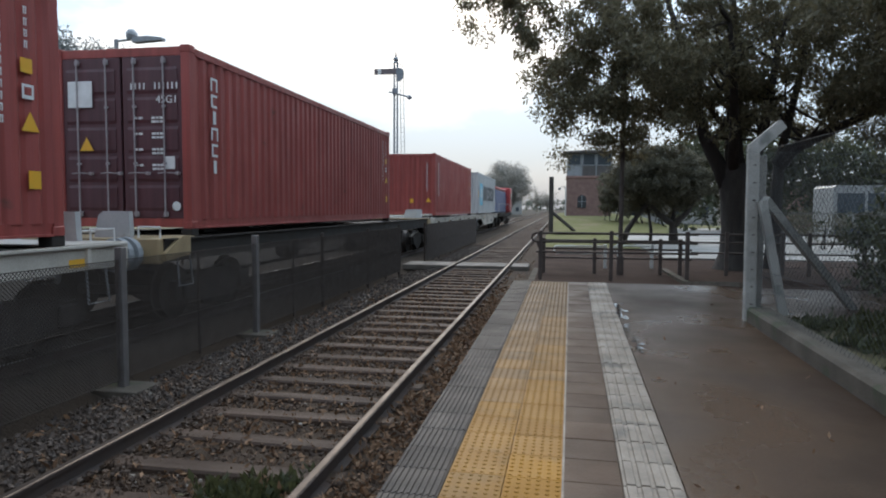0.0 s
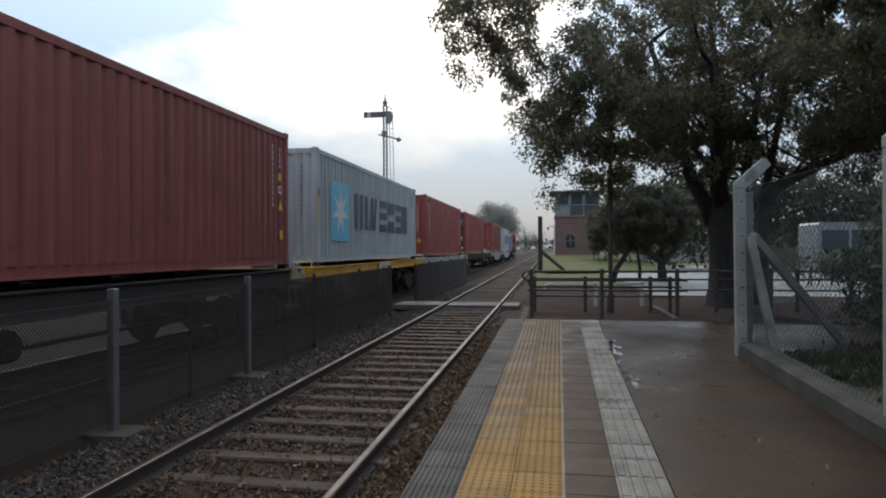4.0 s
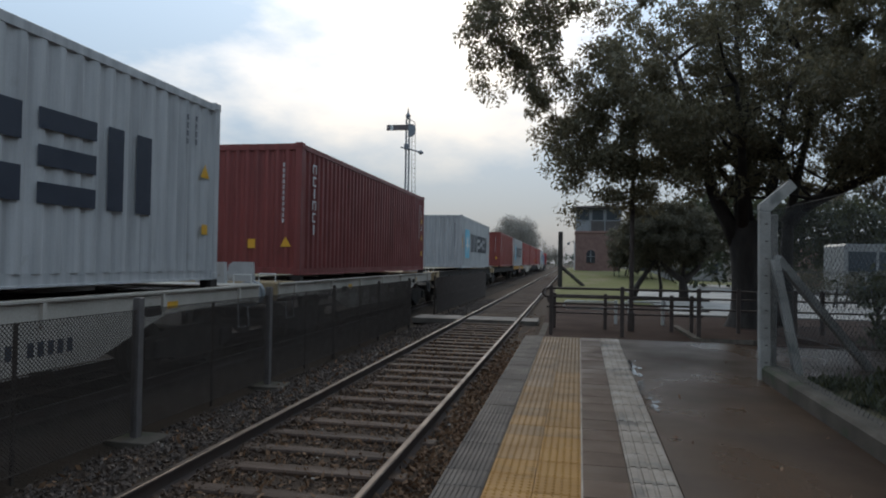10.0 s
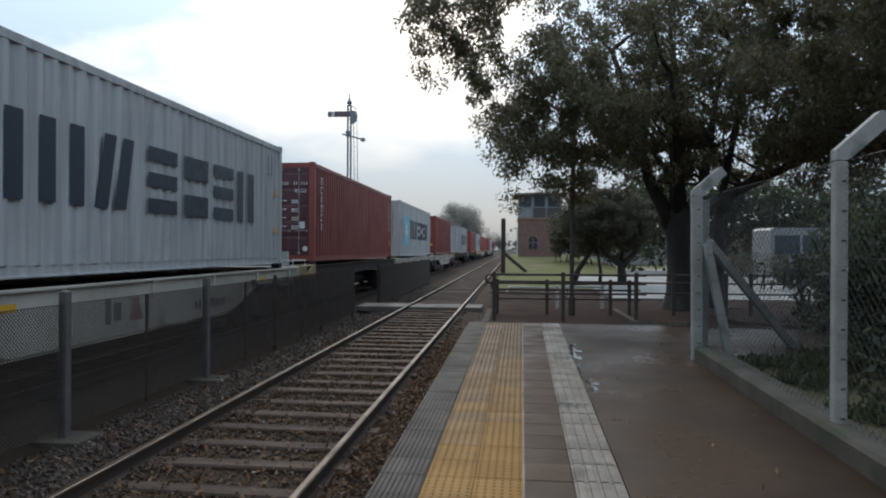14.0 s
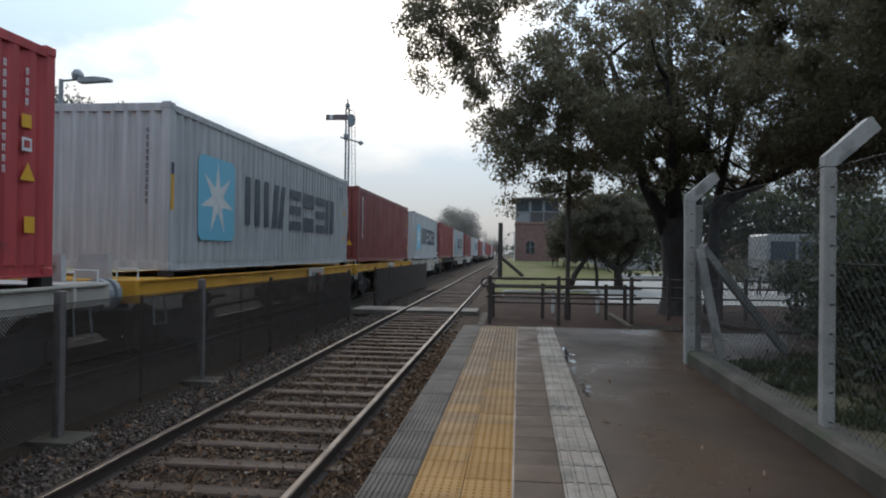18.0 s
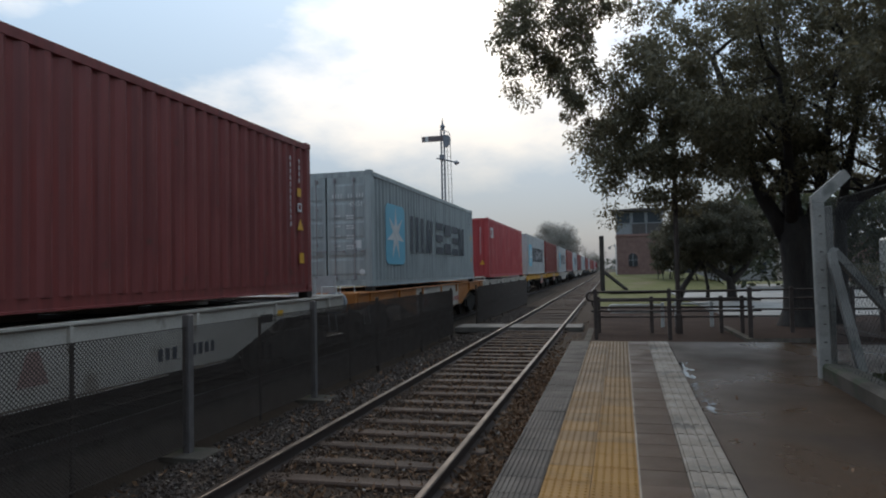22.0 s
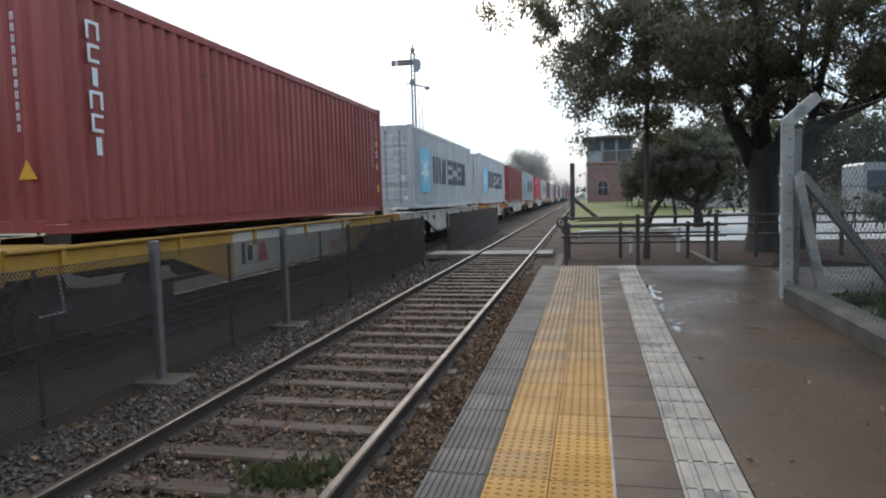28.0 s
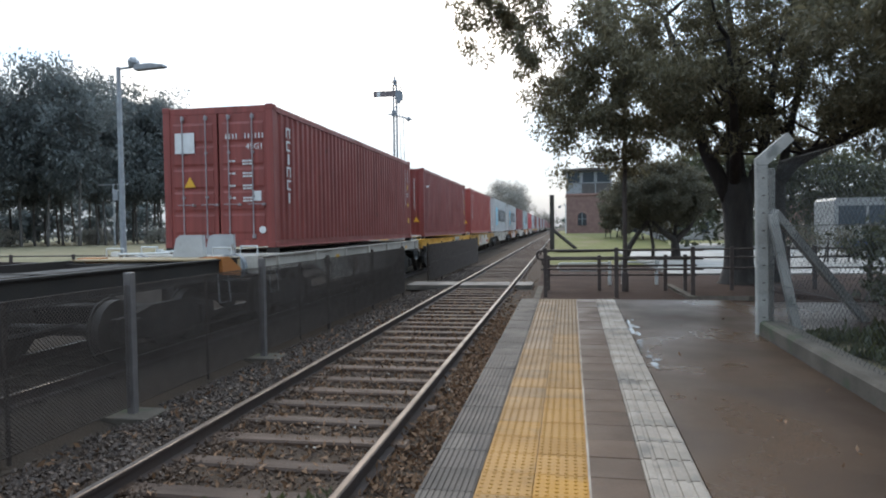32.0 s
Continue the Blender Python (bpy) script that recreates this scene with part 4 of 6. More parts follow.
def wagon(y_front, length, style, label, empty=False, load=None, sign=0.0, marks=(-1.2, 0.5)):
    """A container flat wagon from y_front back over length; the origin lies at its middle on the rails."""
    ob = thing("container_wagon", label, "wagon", (XT, y_front - length / 2, 0.0), "wagons of the train")
    hl, hw = length / 2 - 0.45, 1.32
    top, main = CB - 0.12, {"white": "wagon_white", "yellow": "wagon_yellow", "orange": "wagon_orange", "black": "black", "beige": "wagon_white", "amber": "wagon_amber"}[style]
    for s in (1, -1):
        x0, x1 = s * (hw - 0.05), s * hw
        if style in ("white", "beige", "orange", "amber"):
            # fish-bellied side sill
            prof = [(-hl, top - 0.30), (-hl * 0.62, top - 0.32), (-hl * 0.42, top - 0.78), (hl * 0.42, top - 0.78), (hl * 0.62, top - 0.32), (hl, top - 0.30), (hl, top), (-hl, top)]
            put("side_sill", Build().prism(prof, x0, x1, "x"), main, ob, "fish-bellied side sill, grimy paint")
            put("sill_flange", Build().box(s * (hw - 0.10), -hl, top - 0.035, s * (hw + 0.05), hl, top, 0.004), main, ob)
            for k in range(7):
                y = -hl * 0.9 + k * hl * 0.3
                put("stiffener", shared(("stiff", style, s), lambda s=s: Build().box(s * hw, -0.03, top - 0.29, s * (hw + 0.045), 0.03, top - 0.036)), main, ob, "", (0, y, 0))
        else:
            h = 0.26 if style == "yellow" else 0.34
            put("side_sill", Build().prism([(s * (hw - 0.12), top - h), (s * (hw + 0.02), top - h), (s * (hw + 0.02), top - h + 0.025), (s * (hw - 0.02), top - h + 0.025), (s * (hw - 0.02), top - 0.025), (s * (hw + 0.02), top - 0.025), (s * (hw + 0.02), top), (s * (hw - 0.12), top)], -hl, hl),
                main, ob, "channel side sill")
        for e in (1, -1):
            put("step", Build().tube([(s * (hw - 0.02), e * (hl - 0.35), top - 0.25), (s * (hw + 0.02), e * (hl - 0.33), top - 0.72), (s * (hw + 0.02), e * (hl - 0.70), top - 0.72), (s * (hw - 0.02), e * (hl - 0.68), top - 0.25)], 0.016, 6), "galvanised", ob, "bent steel step")
            put("grab_handle", Build().tube([(s * (hw - 0.1), e * (hl - 0.05), top), (s * (hw - 0.1), e * (hl - 0.05), top + 0.17), (s * (hw - 0.45), e * (hl - 0.05), top + 0.17), (s * (hw - 0.45), e * (hl - 0.05), top)], 0.016, 6), "paint_white", ob, "bent grab handle")
    put("centre_sill", Build().box(-0.28, -hl, top - 0.42, 0.28, hl, top - 0.06, 0.01), "black", ob)
    for k in range(int(length // 2.2)):
        put("crossbearer", shared(("bearer", style), lambda: Build().box(-hw + 0.12, -0.07, top - 0.26, hw - 0.12, 0.07, top - 0.05)), "black", ob, "", (0, -hl + 1.0 + k * (2 * hl - 2.0) / max(1, int(length // 2.2) - 1), 0))
    end = {"white": "wagon_white", "beige": "beige", "yellow": "wagon_yellow", "orange": "wagon_orange", "black": "beige", "amber": "wagon_amber"}[style]
    for e in (1, -1):
        put("end_beam", Build().box(-hw + 0.02, e * (hl - 0.02), top - 0.36, hw - 0.02, e * (hl + 0.12), top + 0.01, 0.015), end, ob)
        put("end_platform", Build().box(-hw + 0.06, e * (hl - 0.9), top - 0.02, hw - 0.06, e * (hl - 0.03), top + 0.012, 0.004), end, ob, "")
        put("end_plate", Build().prism([(0.14, top + 0.013), (0.74, top + 0.013), (0.72, top + 0.40), (0.30, top + 0.40), (0.22, top + 0.34)], e * (hl - 0.14), e * (hl - 0.04)), "plate_grey", ob, "upright pale steel end plate")
        put("brake_lever", Build().tube([(-0.9, e * (hl - 0.2), top + 0.07), (0.12, e * (hl - 0.2), top + 0.09)], 0.022, 6).box(-1.0, e * (hl - 0.23), top + 0.03, -0.86, e * (hl - 0.17), top + 0.12, 0.008), "paint_white", ob, "white brake lever")
        for s in (1, -1):
            put("buffer", Build().disc_x(0, 0.1, 0, 0, 0.24, 18).disc_x(-0.45, 0.0, 0, 0, 0.11, 12), "lamp_metal", ob, "round buffer head", pose(s * 0.95, e * (hl + 0.30), top - 0.20, 0, 0, 90 if e > 0 else -90))
        put("coupler", Build().box(-0.12, e * (hl + 0.1), top - 0.42, 0.12, e * (hl + 0.62), top - 0.16, 0.04), "black", ob)
        if style == "black":
            for s in (1, -1):
                put("corner_plate", Build().prism([(e * (hl - 0.62), top - 0.26), (e * (hl - 0.62), top + 0.03), (e * (hl - 0.40), top + 0.03), (e * (hl + 0.02), top - 0.20), (e * (hl + 0.02), top - 0.32)], s * (hw - 0.38), s * (hw + 0.04), "x"),
                    "wagon_orange" if empty else "beige", ob, "sloping corner plate")
        bogie = put("bogie", BOGIE, "black", ob, "", (0, e * (hl - 1.75), 0))
        for y in (-0.9, 0.9):
            w = wheelset(bogie, 0, y, WHEEL_R + 0.0)
            TURNING.append((w, empty))
    put("air_reservoir", shared("reservoir", lambda: Build().tube([(0.62, -0.75, 0.62), (0.62, -0.68, 0.62), (0.62, 0.68, 0.62), (0.62, 0.75, 0.62)], [0.12, 0.2, 0.2, 0.12], 14)), "black", ob, "", (0, 1.4, 0))
    put("brake_cylinder", shared("brake_cyl", lambda: Build().tube([(-0.55, -0.4, 0.6), (-0.55, 0.4, 0.6)], 0.19, 12).tube([(-0.55, 0.4, 0.6), (-0.55, 1.5, 0.6)], 0.04, 6)), "black", ob, "", (0, -1.2, 0))
    put("brake_shaft", Build().tube([(0.25, -hl + 2.6, 0.5), (0.25, hl - 2.6, 0.5)], 0.035, 6), "black", ob)
    if load is not None:
        for s in (1, -1):
            for y in (load - 0.10, load - CL + 0.10):
                put("twist_lock", shared("twist", lambda: Build().box(-0.1, -0.1, top - 0.002, 0.1, 0.1, CB - 0.001, 0.01)), "black", ob, "twist-lock pedestal", (s * (CW / 2 - 0.1), y - (y_front - length / 2), 0))
    if style in ("white", "beige"):
        for y in (-3.6, 3.9):
            put("lashing_slot", Build().box(hw + 0.001, y, top - 0.34, hw + 0.004, y + 0.38, top - 0.20), "black", ob, "dark slot in the sill")
            put("sill_label", Build().box(hw + 0.001, y + marks[1], top - 0.26, hw + 0.004, y + marks[1] + 0.26, top - 0.16), "sign_yellow", ob, "small yellow label")
    if style in ("yellow",):
        put("name_panel", Build().box(hw + 0.021, sign - 0.75, top - 0.68, hw + 0.036, sign + 0.75, top - 0.002, 0.003), "wagon_white", ob, "white panel with block marks")
        for a, c in ((-0.44, -0.30), (-0.20, -0.06)):
            put("name_mark", Build().box(hw + 0.037, sign + a, top - 0.40, hw + 0.040, sign + c, top - 0.12), "ink_dark", ob, "dark block mark")
        put("name_mark", Build().prism([(sign + 0.06, top - 0.34), (sign + 0.18, top - 0.41), (sign + 0.44, top - 0.40), (sign + 0.52, top - 0.26), (sign + 0.40, top - 0.12), (sign + 0.16, top - 0.14)], hw + 0.037, hw + 0.040, "x"), "ink_red", ob, "red block mark")
        for a, c in ((-0.62, -0.28), (-0.2, 0.2), (0.28, 0.62)):
            put("name_mark", Build().box(hw + 0.037, sign + a, top - 0.62, hw + 0.040, sign + c, top - 0.50), "ink_red", ob, "red block mark")
    elif style in ("white", "orange", "beige", "amber"):
        warm = style in ("orange", "amber")
        o = -2.6 if warm else marks[0]
        # two upright blocks and a tapered one
        put("name_mark", Build().box(hw + 0.001, o, top - 0.60, hw + 0.004, o + 0.13, top - 0.24), "ink_dark" if warm else "ink_grey", ob, "dark block mark")
        put("name_mark", Build().box(hw + 0.001, o + 0.20, top - 0.56, hw + 0.004, o + 0.38, top - 0.30), "ink_dark" if warm else "ink_grey", ob, "dark block mark")
        put("name_mark", Build().prism([(o + 0.56, top - 0.60), (o + 0.94, top - 0.60), (o + 0.82, top - 0.26), (o + 0.68, top - 0.26)], hw + 0.001, hw + 0.004, "x"), "ink_red" if warm else "ink_faded_red", ob, "red block mark")
        digits = Build()
        for k in range(9):
            if k != 3:
                digits.box(hw + 0.001, 1.4 + k * 0.14, top - 0.62, hw + 0.004, 1.4 + k * 0.14 + 0.085, top - 0.46)
        small_print(put("number_mark", digits, "ink_red" if style in ("orange", "amber") else "ink_dark", ob, "row of number bars"))
        if style in ("orange", "amber"):
            put("pale_panel", Build().box(hw - 0.001, -2.85, top - 0.77, hw + 0.0005, 2.6, top - 0.04), "wagon_white", ob, "white painted middle of the sill")
    return ob


# leading ends of the containers at the clip's start, paint, rear, mark, label
TRAIN = [
    (58.4, "grey_a", "wall", "word", "pale grey corrugated shipping container with dark block mark"),
    (42.4, "red_a", "wall", "column", "rust-red corrugated shipping container with plain end"),
    (21.85, "red_a", "doors", "column", "rust-red shipping container with shade-darkened maroon doors"),
    (6.95, "red_a", "wall", "column", "rust-red shipping container with white column mark"),
    (-7.7, "grey_a", "wall", "word", "pale grey shipping container with blue star panel"),
    (-21.7, "red_d", "wall", "column", "oxide-red shipping container on a black wagon"),
    (-41.8, "grey_a", "wall", "word", "pale grey shipping container with star on a black wagon"),
    (-63.5, "red_b", "wall", "column", "maroon shipping container with white column mark"),
    (-79.05, "grey_a", "wall", "word", "pale grey shipping container with dark block mark"),
    (-93.85, "red_d", "doors", "column", "oxide-red shipping container with shade-darkened maroon doors"),
    (-108.7, "grey_a", "wall", "word", "pale grey shipping container with blue star panel"),
    (-123.5, "red_b", "wall", "column", "maroon shipping container with white column mark"),
    (-137.4, "grey_a", "wall", "word", "pale grey shipping container on a yellow wagon"),
    (-152.4, "red_c", "wall", "small", "bright red shipping container with small white mark"),
    (-168.4, "grey_b", "doors", "word", "weathered grey shipping container with steel doors"),
    (-183.95, "red_b", "wall", "column", "maroon shipping container with white column mark"),
    (-199.25, "grey_a", "wall", "word", "pale grey shipping container on an orange wagon"),
    (-214.9, "grey_a", "doors", "word", "pale grey shipping container with steel doors"),
    (-230.7, "red_a", "wall", "column", "rust-red shipping container with white column mark"),
    (-245.4, "red_b", "wall", "tiny", "maroon shipping container on a yellow wagon"),
    (-260.1, "red_d", "doors", "column", "oxide-red shipping container with doors at its end"),
]
STYLES = ["white", "white", "black", "white", "yellow", "black", "black", "beige", "white", "black", "white", "yellow", "yellow", "white", "orange", "white", "orange", "white", "amber", "yellow", "white"]
CUTS = {1: 28.9, 5: -40.8, 6: -62.0}
MOVERS = []
PATCH = (-0.96, 0.66, 0.21, 1.06)   # on the side of one grey container
containers_built, edge = [], 60.0
for i_, (yf, paint, rear, mark, label) in enumerate(TRAIN):
    # two sets of doors have the gap's shade in their paint
    MOVERS.append(container(yf, paint, rear, mark, label, "door_shade" if paint == "red_a" or i_ == 9 else None))
    rear_cut = CUTS.get(i_, ((yf - CL) + TRAIN[i_ + 1][0]) / 2 if i_ + 1 < len(TRAIN) else yf - CL - 1.3)
    words = {"white": "grimy white fish-bellied container wagon", "beige": "grimy beige fish-bellied container wagon", "yellow": "yellow container flat wagon with white name panel",
             "black": "long black container flat wagon with beige ends", "orange": "orange and white container flat wagon", "amber": "amber-yellow and white container flat wagon"}[STYLES[i_]]
    MOVERS.append(wagon(edge, edge - rear_cut, STYLES[i_], words, load=yf, sign={12: 2.3, 19: 2.0}.get(i_, 0.0), marks={3: (-2.62, 2.05), 20: (-1.88, 0.82)}.get(i_, (-1.2, 0.5))))
    edge = rear_cut
put("paint_patch", Build().box(0, PATCH[0], PATCH[1], 0.0025, PATCH[2], PATCH[3]), "patch_grey", MOVERS[32], "paler patch of fresh paint", (CW / 2 + 0.001, 0, 0))
MOVERS.append(wagon(edge, 19.5, "black", "empty black container flat wagon with orange ends", True))

# ---- left chain-link fence ----
def chain_link(y0, y1, z0, z1, mesh=0.05, r=0.0026, x=0.0):
    """Two families of straight slanting wires in the y-z plane, clipped to the rectangle."""
    h = z1 - z0
    step = mesh * 1.41
    v, f = [], []
    for sgn in (1, -1):
        k = y0 - h
        while k < y1 + h:
            a, c = (k, z0), (k + sgn * h, z1)
            ya, yc = a[0], c[0]
            t0, t1 = 0.0, 1.0
            for lo, hi in ((y0, y1),):
                d = yc - ya
                ta, tb = (lo - ya) / d, (hi - ya) / d
                t0, t1 = max(t0, min(ta, tb)), min(t1, max(ta, tb))
            if t1 - t0 > 0.01:
                p = (ya + (yc - ya) * t0, z0 + h * t0)
                q = (ya + (yc - ya) * t1, z0 + h * t1)
                o = len(v)
                xx = x + sgn * r * 0.9
                n = 0.7071
                for (py, pz) in (p, q):
                    v += [(xx - r, py, pz), (xx, py - sgn * r * n, pz + r * n), (xx + r, py, pz), (xx, py + sgn * r * n, pz - r * n)]
                f += [(o + i, o + (i + 1) % 4, o + 4 + (i + 1) % 4, o + 4 + i) for i in range(4)]
            k += step
    return mesh_of("chain_link", v, f)


FX = -4.73


def line_fence(y_posts, ends, label):
    ob = thing("chain_link_fence", label, "fence", (FX, 0, 0))
    for y in y_posts:
        if y < 10:
            put("post", shared("fpost", lambda: Build().box(-0.045, -0.045, -0.25, 0.045, 0.045, 1.34, 0.008)), "post_grey", ob, "grey steel fence post", (0.0, y, 0))
        else:
            put("post", shared("fpost_dark", lambda: Build().box(-0.03, -0.03, -0.25, 0.03, 0.03, 1.26, 0.006)), "wire", ob, "thin dark fence post", (-0.06, y, 0))
            continue
        put("footing", shared("ffoot", lambda: Build().box(-0.24, -0.22, -0.34, 0.30, 0.22, -0.195, 0.008)), "kerb_concrete", ob, "flat earth-stained footing slab", (0, y, 0))
    for a, c in zip(y_posts, y_posts[1:]):
        put("stanchion", shared("stanchion", lambda: Build().box(-0.016, -0.016, -0.2, 0.016, 0.016, 1.2, 0.004)), "wire", ob, "thin dark stanchion", (-0.03, (a + c) / 2, 0))
    put("netting", chain_link(ends[0], ends[1], -0.12, 1.2, 0.030, 0.0044), "wire", ob, "dark chain-link netting")["kind"] = "stuff"
    for z in (1.2, 0.55, -0.1):
        put("tension_wire", Build().tube([(0.012, ends[0], z), (0.012, ends[1], z)], 0.005, 5), "wire", ob)
    return ob


line_fence([0.1, 3.3, 6.5, 9.7, 12.8, 16.0, 19.2], (-6, 19.2), "dark chain-link fence on grey posts between the tracks")
line_fence([23.0, 25.8, 28.6, 31.4, 34.2, 37.0], (23.0, 37.0), "chain-link fence beyond the foot crossing")

# ---- foot crossing ----
crossing = thing("foot_crossing", "pale concrete slabs laid across the rails", "crossing", (0, 0, 0), kind="structure")
for x0, x1 in ((-5.0, XL - 0.09), (XL + 0.09, XR - 0.09), (XR + 0.09, -1.0)):
    put("crossing_slab", Build().box(x0, 20.5, -0.2, x1, 21.8, -0.03, 0.012), "crossing_concrete", crossing)

# ---- ramp and ground beyond the platform ----
R_TOP = plat_z(P_END) - 0.02     # where the ramp leaves the platform
ramp = tagged(put("ramp", Build().prism([(P_END + 0.05, -0.3), (P_END + 0.05, R_TOP), (13.5, 0.31), (16.0, 0.04), (30.0, 0.0), (30.0, -0.3)], -0.80, 5.2, "x"), "ramp_earth"), "brown earth ramp falling from the platform to the crossing", "ramp", kind="structure")
terrain("grass_field", -0.95, 60, 30, 76, 40, 40, lambda x, y: 0.0 + 0.08 * noise.noise((x * 0.1, y * 0.1, 0)), "lawn", "short worn grass beside the line", "grass")

# ---- right fence: kerb, concrete posts, netting ----
def right_post(x, y, width, height, lean=0.0):
    ob = thing("fence_post", "whitewashed concrete fence post with a bent top", "post", pose(x, y, plat_z(y) - 0.1, 0, lean, 0), "concrete fence posts")
    w, h = width / 2, height + 0.1
    put("shaft", Build().box(-w, -0.045, 0, w, 0.045, h, 0.012), "post_concrete", ob)
    put("bent_top", Build().prism([(-w, h + 0.002), (w, h + 0.002), (0.335, h + 0.265), (0.275, h + 0.35), (0.25, h + 0.345), (-w, h + 0.075)], -0.043, 0.043), "post_concrete", ob)
    for k in range(9):
        put("wire_hook", shared("hook", lambda: Build().tube([(-0.014, -0.043, 0), (0, -0.052, 0.004), (0.014, -0.043, 0)], 0.006, 5)), "pipe_dark", ob, "", (0.01, 0, 0.3 + k * (h - 0.45) / 8))
    return ob


right_post(2.14, 8.10, 0.125, 1.93, lean=-0.4)
right_post(2.26, 4.98, 0.085, 2.02)
right_post(2.36, 1.70, 0.095, 2.06)
backing = tagged(put("fence_post", Build().box(-0.05, -0.05, 0, 0.05, 0.05, 2.0, 0.012), "post_concrete", None, "", pose(2.245, 8.24, plat_z(8.2) - 0.1, 0, 0.3, 0)), "straight whitewashed concrete post backing the corner post", "post", "concrete fence posts")
kerb = tagged(put("kerb", Build().prism([(0, -0.1), (0.24, -0.1), (0.24, 0.17), (0.03, 0.17), (0, 0.14)], 0, 13.75), "kerb_concrete", None, "", pose(2.22, -5.7, plat_z(-5.7), RISE, 0, 0.5)), "low concrete kerb along the platform's back", "kerb", kind="structure")
tagged(put("back_garden", Build().box(2.30, -6, -0.7, 9.0, 8.1, 0.02), "grass", None, "", pose(0, 0, 0.288, RISE, 0, 0)), "grass behind the platform fence with shade put into its colour", "grass", kind="structure")
NET = [0.52, 1.1, 1.75, 2.44]
net = thing("wire_netting", "tall chain-link netting between concrete posts", "fence", pose(2.37, 1.7, 0, 0, 0, 1.5))
put("netting", chain_link(-7, 6.45, 0.55, 2.44, 0.055, 0.0016), "wire_light", net)["kind"] = "stuff"
for z in NET:
    put("tension_wire", Build().tube([(0.0, -7, z), (0.0, 6.45, z)], 0.003, 5), "wire_light", net)
net2 = thing("wire_netting", "tall chain-link netting turning away from the platform", "fence", pose(2.26, 8.16, 0, 0, 0, -66))
put("netting", chain_link(0, 9.0, 0.52, 2.44, 0.055, 0.0016), "wire_light", net2)["kind"] = "stuff"
for z in NET:
    put("tension_wire", Build().tube([(0.0, 0, z), (0.0, 9.0, z)], 0.003, 5), "wire_light", net2)["kind"] = "stuff"
for p0, p1 in (((2.215, 8.02, 1.88), (2.50, 7.98, 0.42)), ((2.27, 8.12, 1.9), (3.82, 9.38, 0.40))):
    tagged(put("brace_strut", Build().tube([p0, p1], 0.062, 4), "post_concrete"), "whitewashed concrete strut leaning on the corner post", "strut", "concrete fence posts")


# ---- trees ----
def leaf_cloud(centres, count, size, spread, seed, droop=0.3):
    """Many small pointed leaves scattered in clumps round the centres, as one mesh."""
    g = np.random.RandomState(seed)
    c = np.array(centres)
    k = g.randint(0, len(c), count)
    rad = spread[k] if isinstance(spread, np.ndarray) else spread
    d = g.normal(size=(count, 3))
    d /= np.linalg.norm(d, axis=1)[:, None]
    p = c[k] + d * (g.rand(count, 1) ** 0.45) * np.reshape(rad, (-1, 1)) * np.array([1, 1, 0.8])
    a = g.normal(size=(count, 3))
    a[:, 2] -= droop * 2
    a /= np.linalg.norm(a, axis=1)[:, None]
    n = g.normal(size=(count, 3))
    s = np.cross(a, n)
    s /= np.linalg.norm(s, axis=1)[:, None]
    ln = size * (0.6 + 0.8 * g.rand(count, 1))
    w = ln * 0.2
    mid = np.cross(s, a) * w * 0.35
    v = np.stack([p, p + a * ln * 0.45 + s * w + mid, p + a * ln, p + a * ln * 0.45 - s * w + mid], 1).reshape(-1, 3)
    me = bpy.data.meshes.new("leaves")
    me.vertices.add(len(v))
    me.vertices.foreach_set("co", v.ravel())
    me.loops.add(count * 4)
    me.loops.foreach_set("vertex_index", np.arange(count * 4))
    me.polygons.add(count)
    me.polygons.foreach_set("loop_start", np.arange(count) * 4)
    me.update(calc_edges=True)
    return me


def limb(b, start, direction, length, r0, r1, bend, g, n=6):
    """A tapering crooked limb; returns its points."""
    pts, d, p = [Vector(start)], Vector(direction).normalized(), Vector(start)
    for i in range(n):
        d = (d + Vector((g.uniform(-1, 1), g.uniform(-1, 1), g.uniform(-0.4, 0.9))) * bend).normalized()
        p = p + d * length / n
        pts.append(p.copy())
    b.tube(pts, [r0 + (r1 - r0) * i / n for i in range(n + 1)], 9)
    return pts


def crown_shell(g, n, cx, cy, cz, rx, ry, rz, low=-0.3):
    """Clump centres spread through an uneven dome."""
    out = []
    while len(out) < n:
        x, y, z = g.uniform(-1, 1), g.uniform(-1, 1), g.uniform(low, 1)
        d = math.sqrt(x * x + y * y + z * z)
        if d > 1 or d < 0.35:
            continue
        p = (cx + x * rx, cy + y * ry, cz + z * rz)
        if noise.noise((p[0] * 0.45, p[1] * 0.45, p[2] * 0.45)) > -0.22:
            out.append(p)
    return out


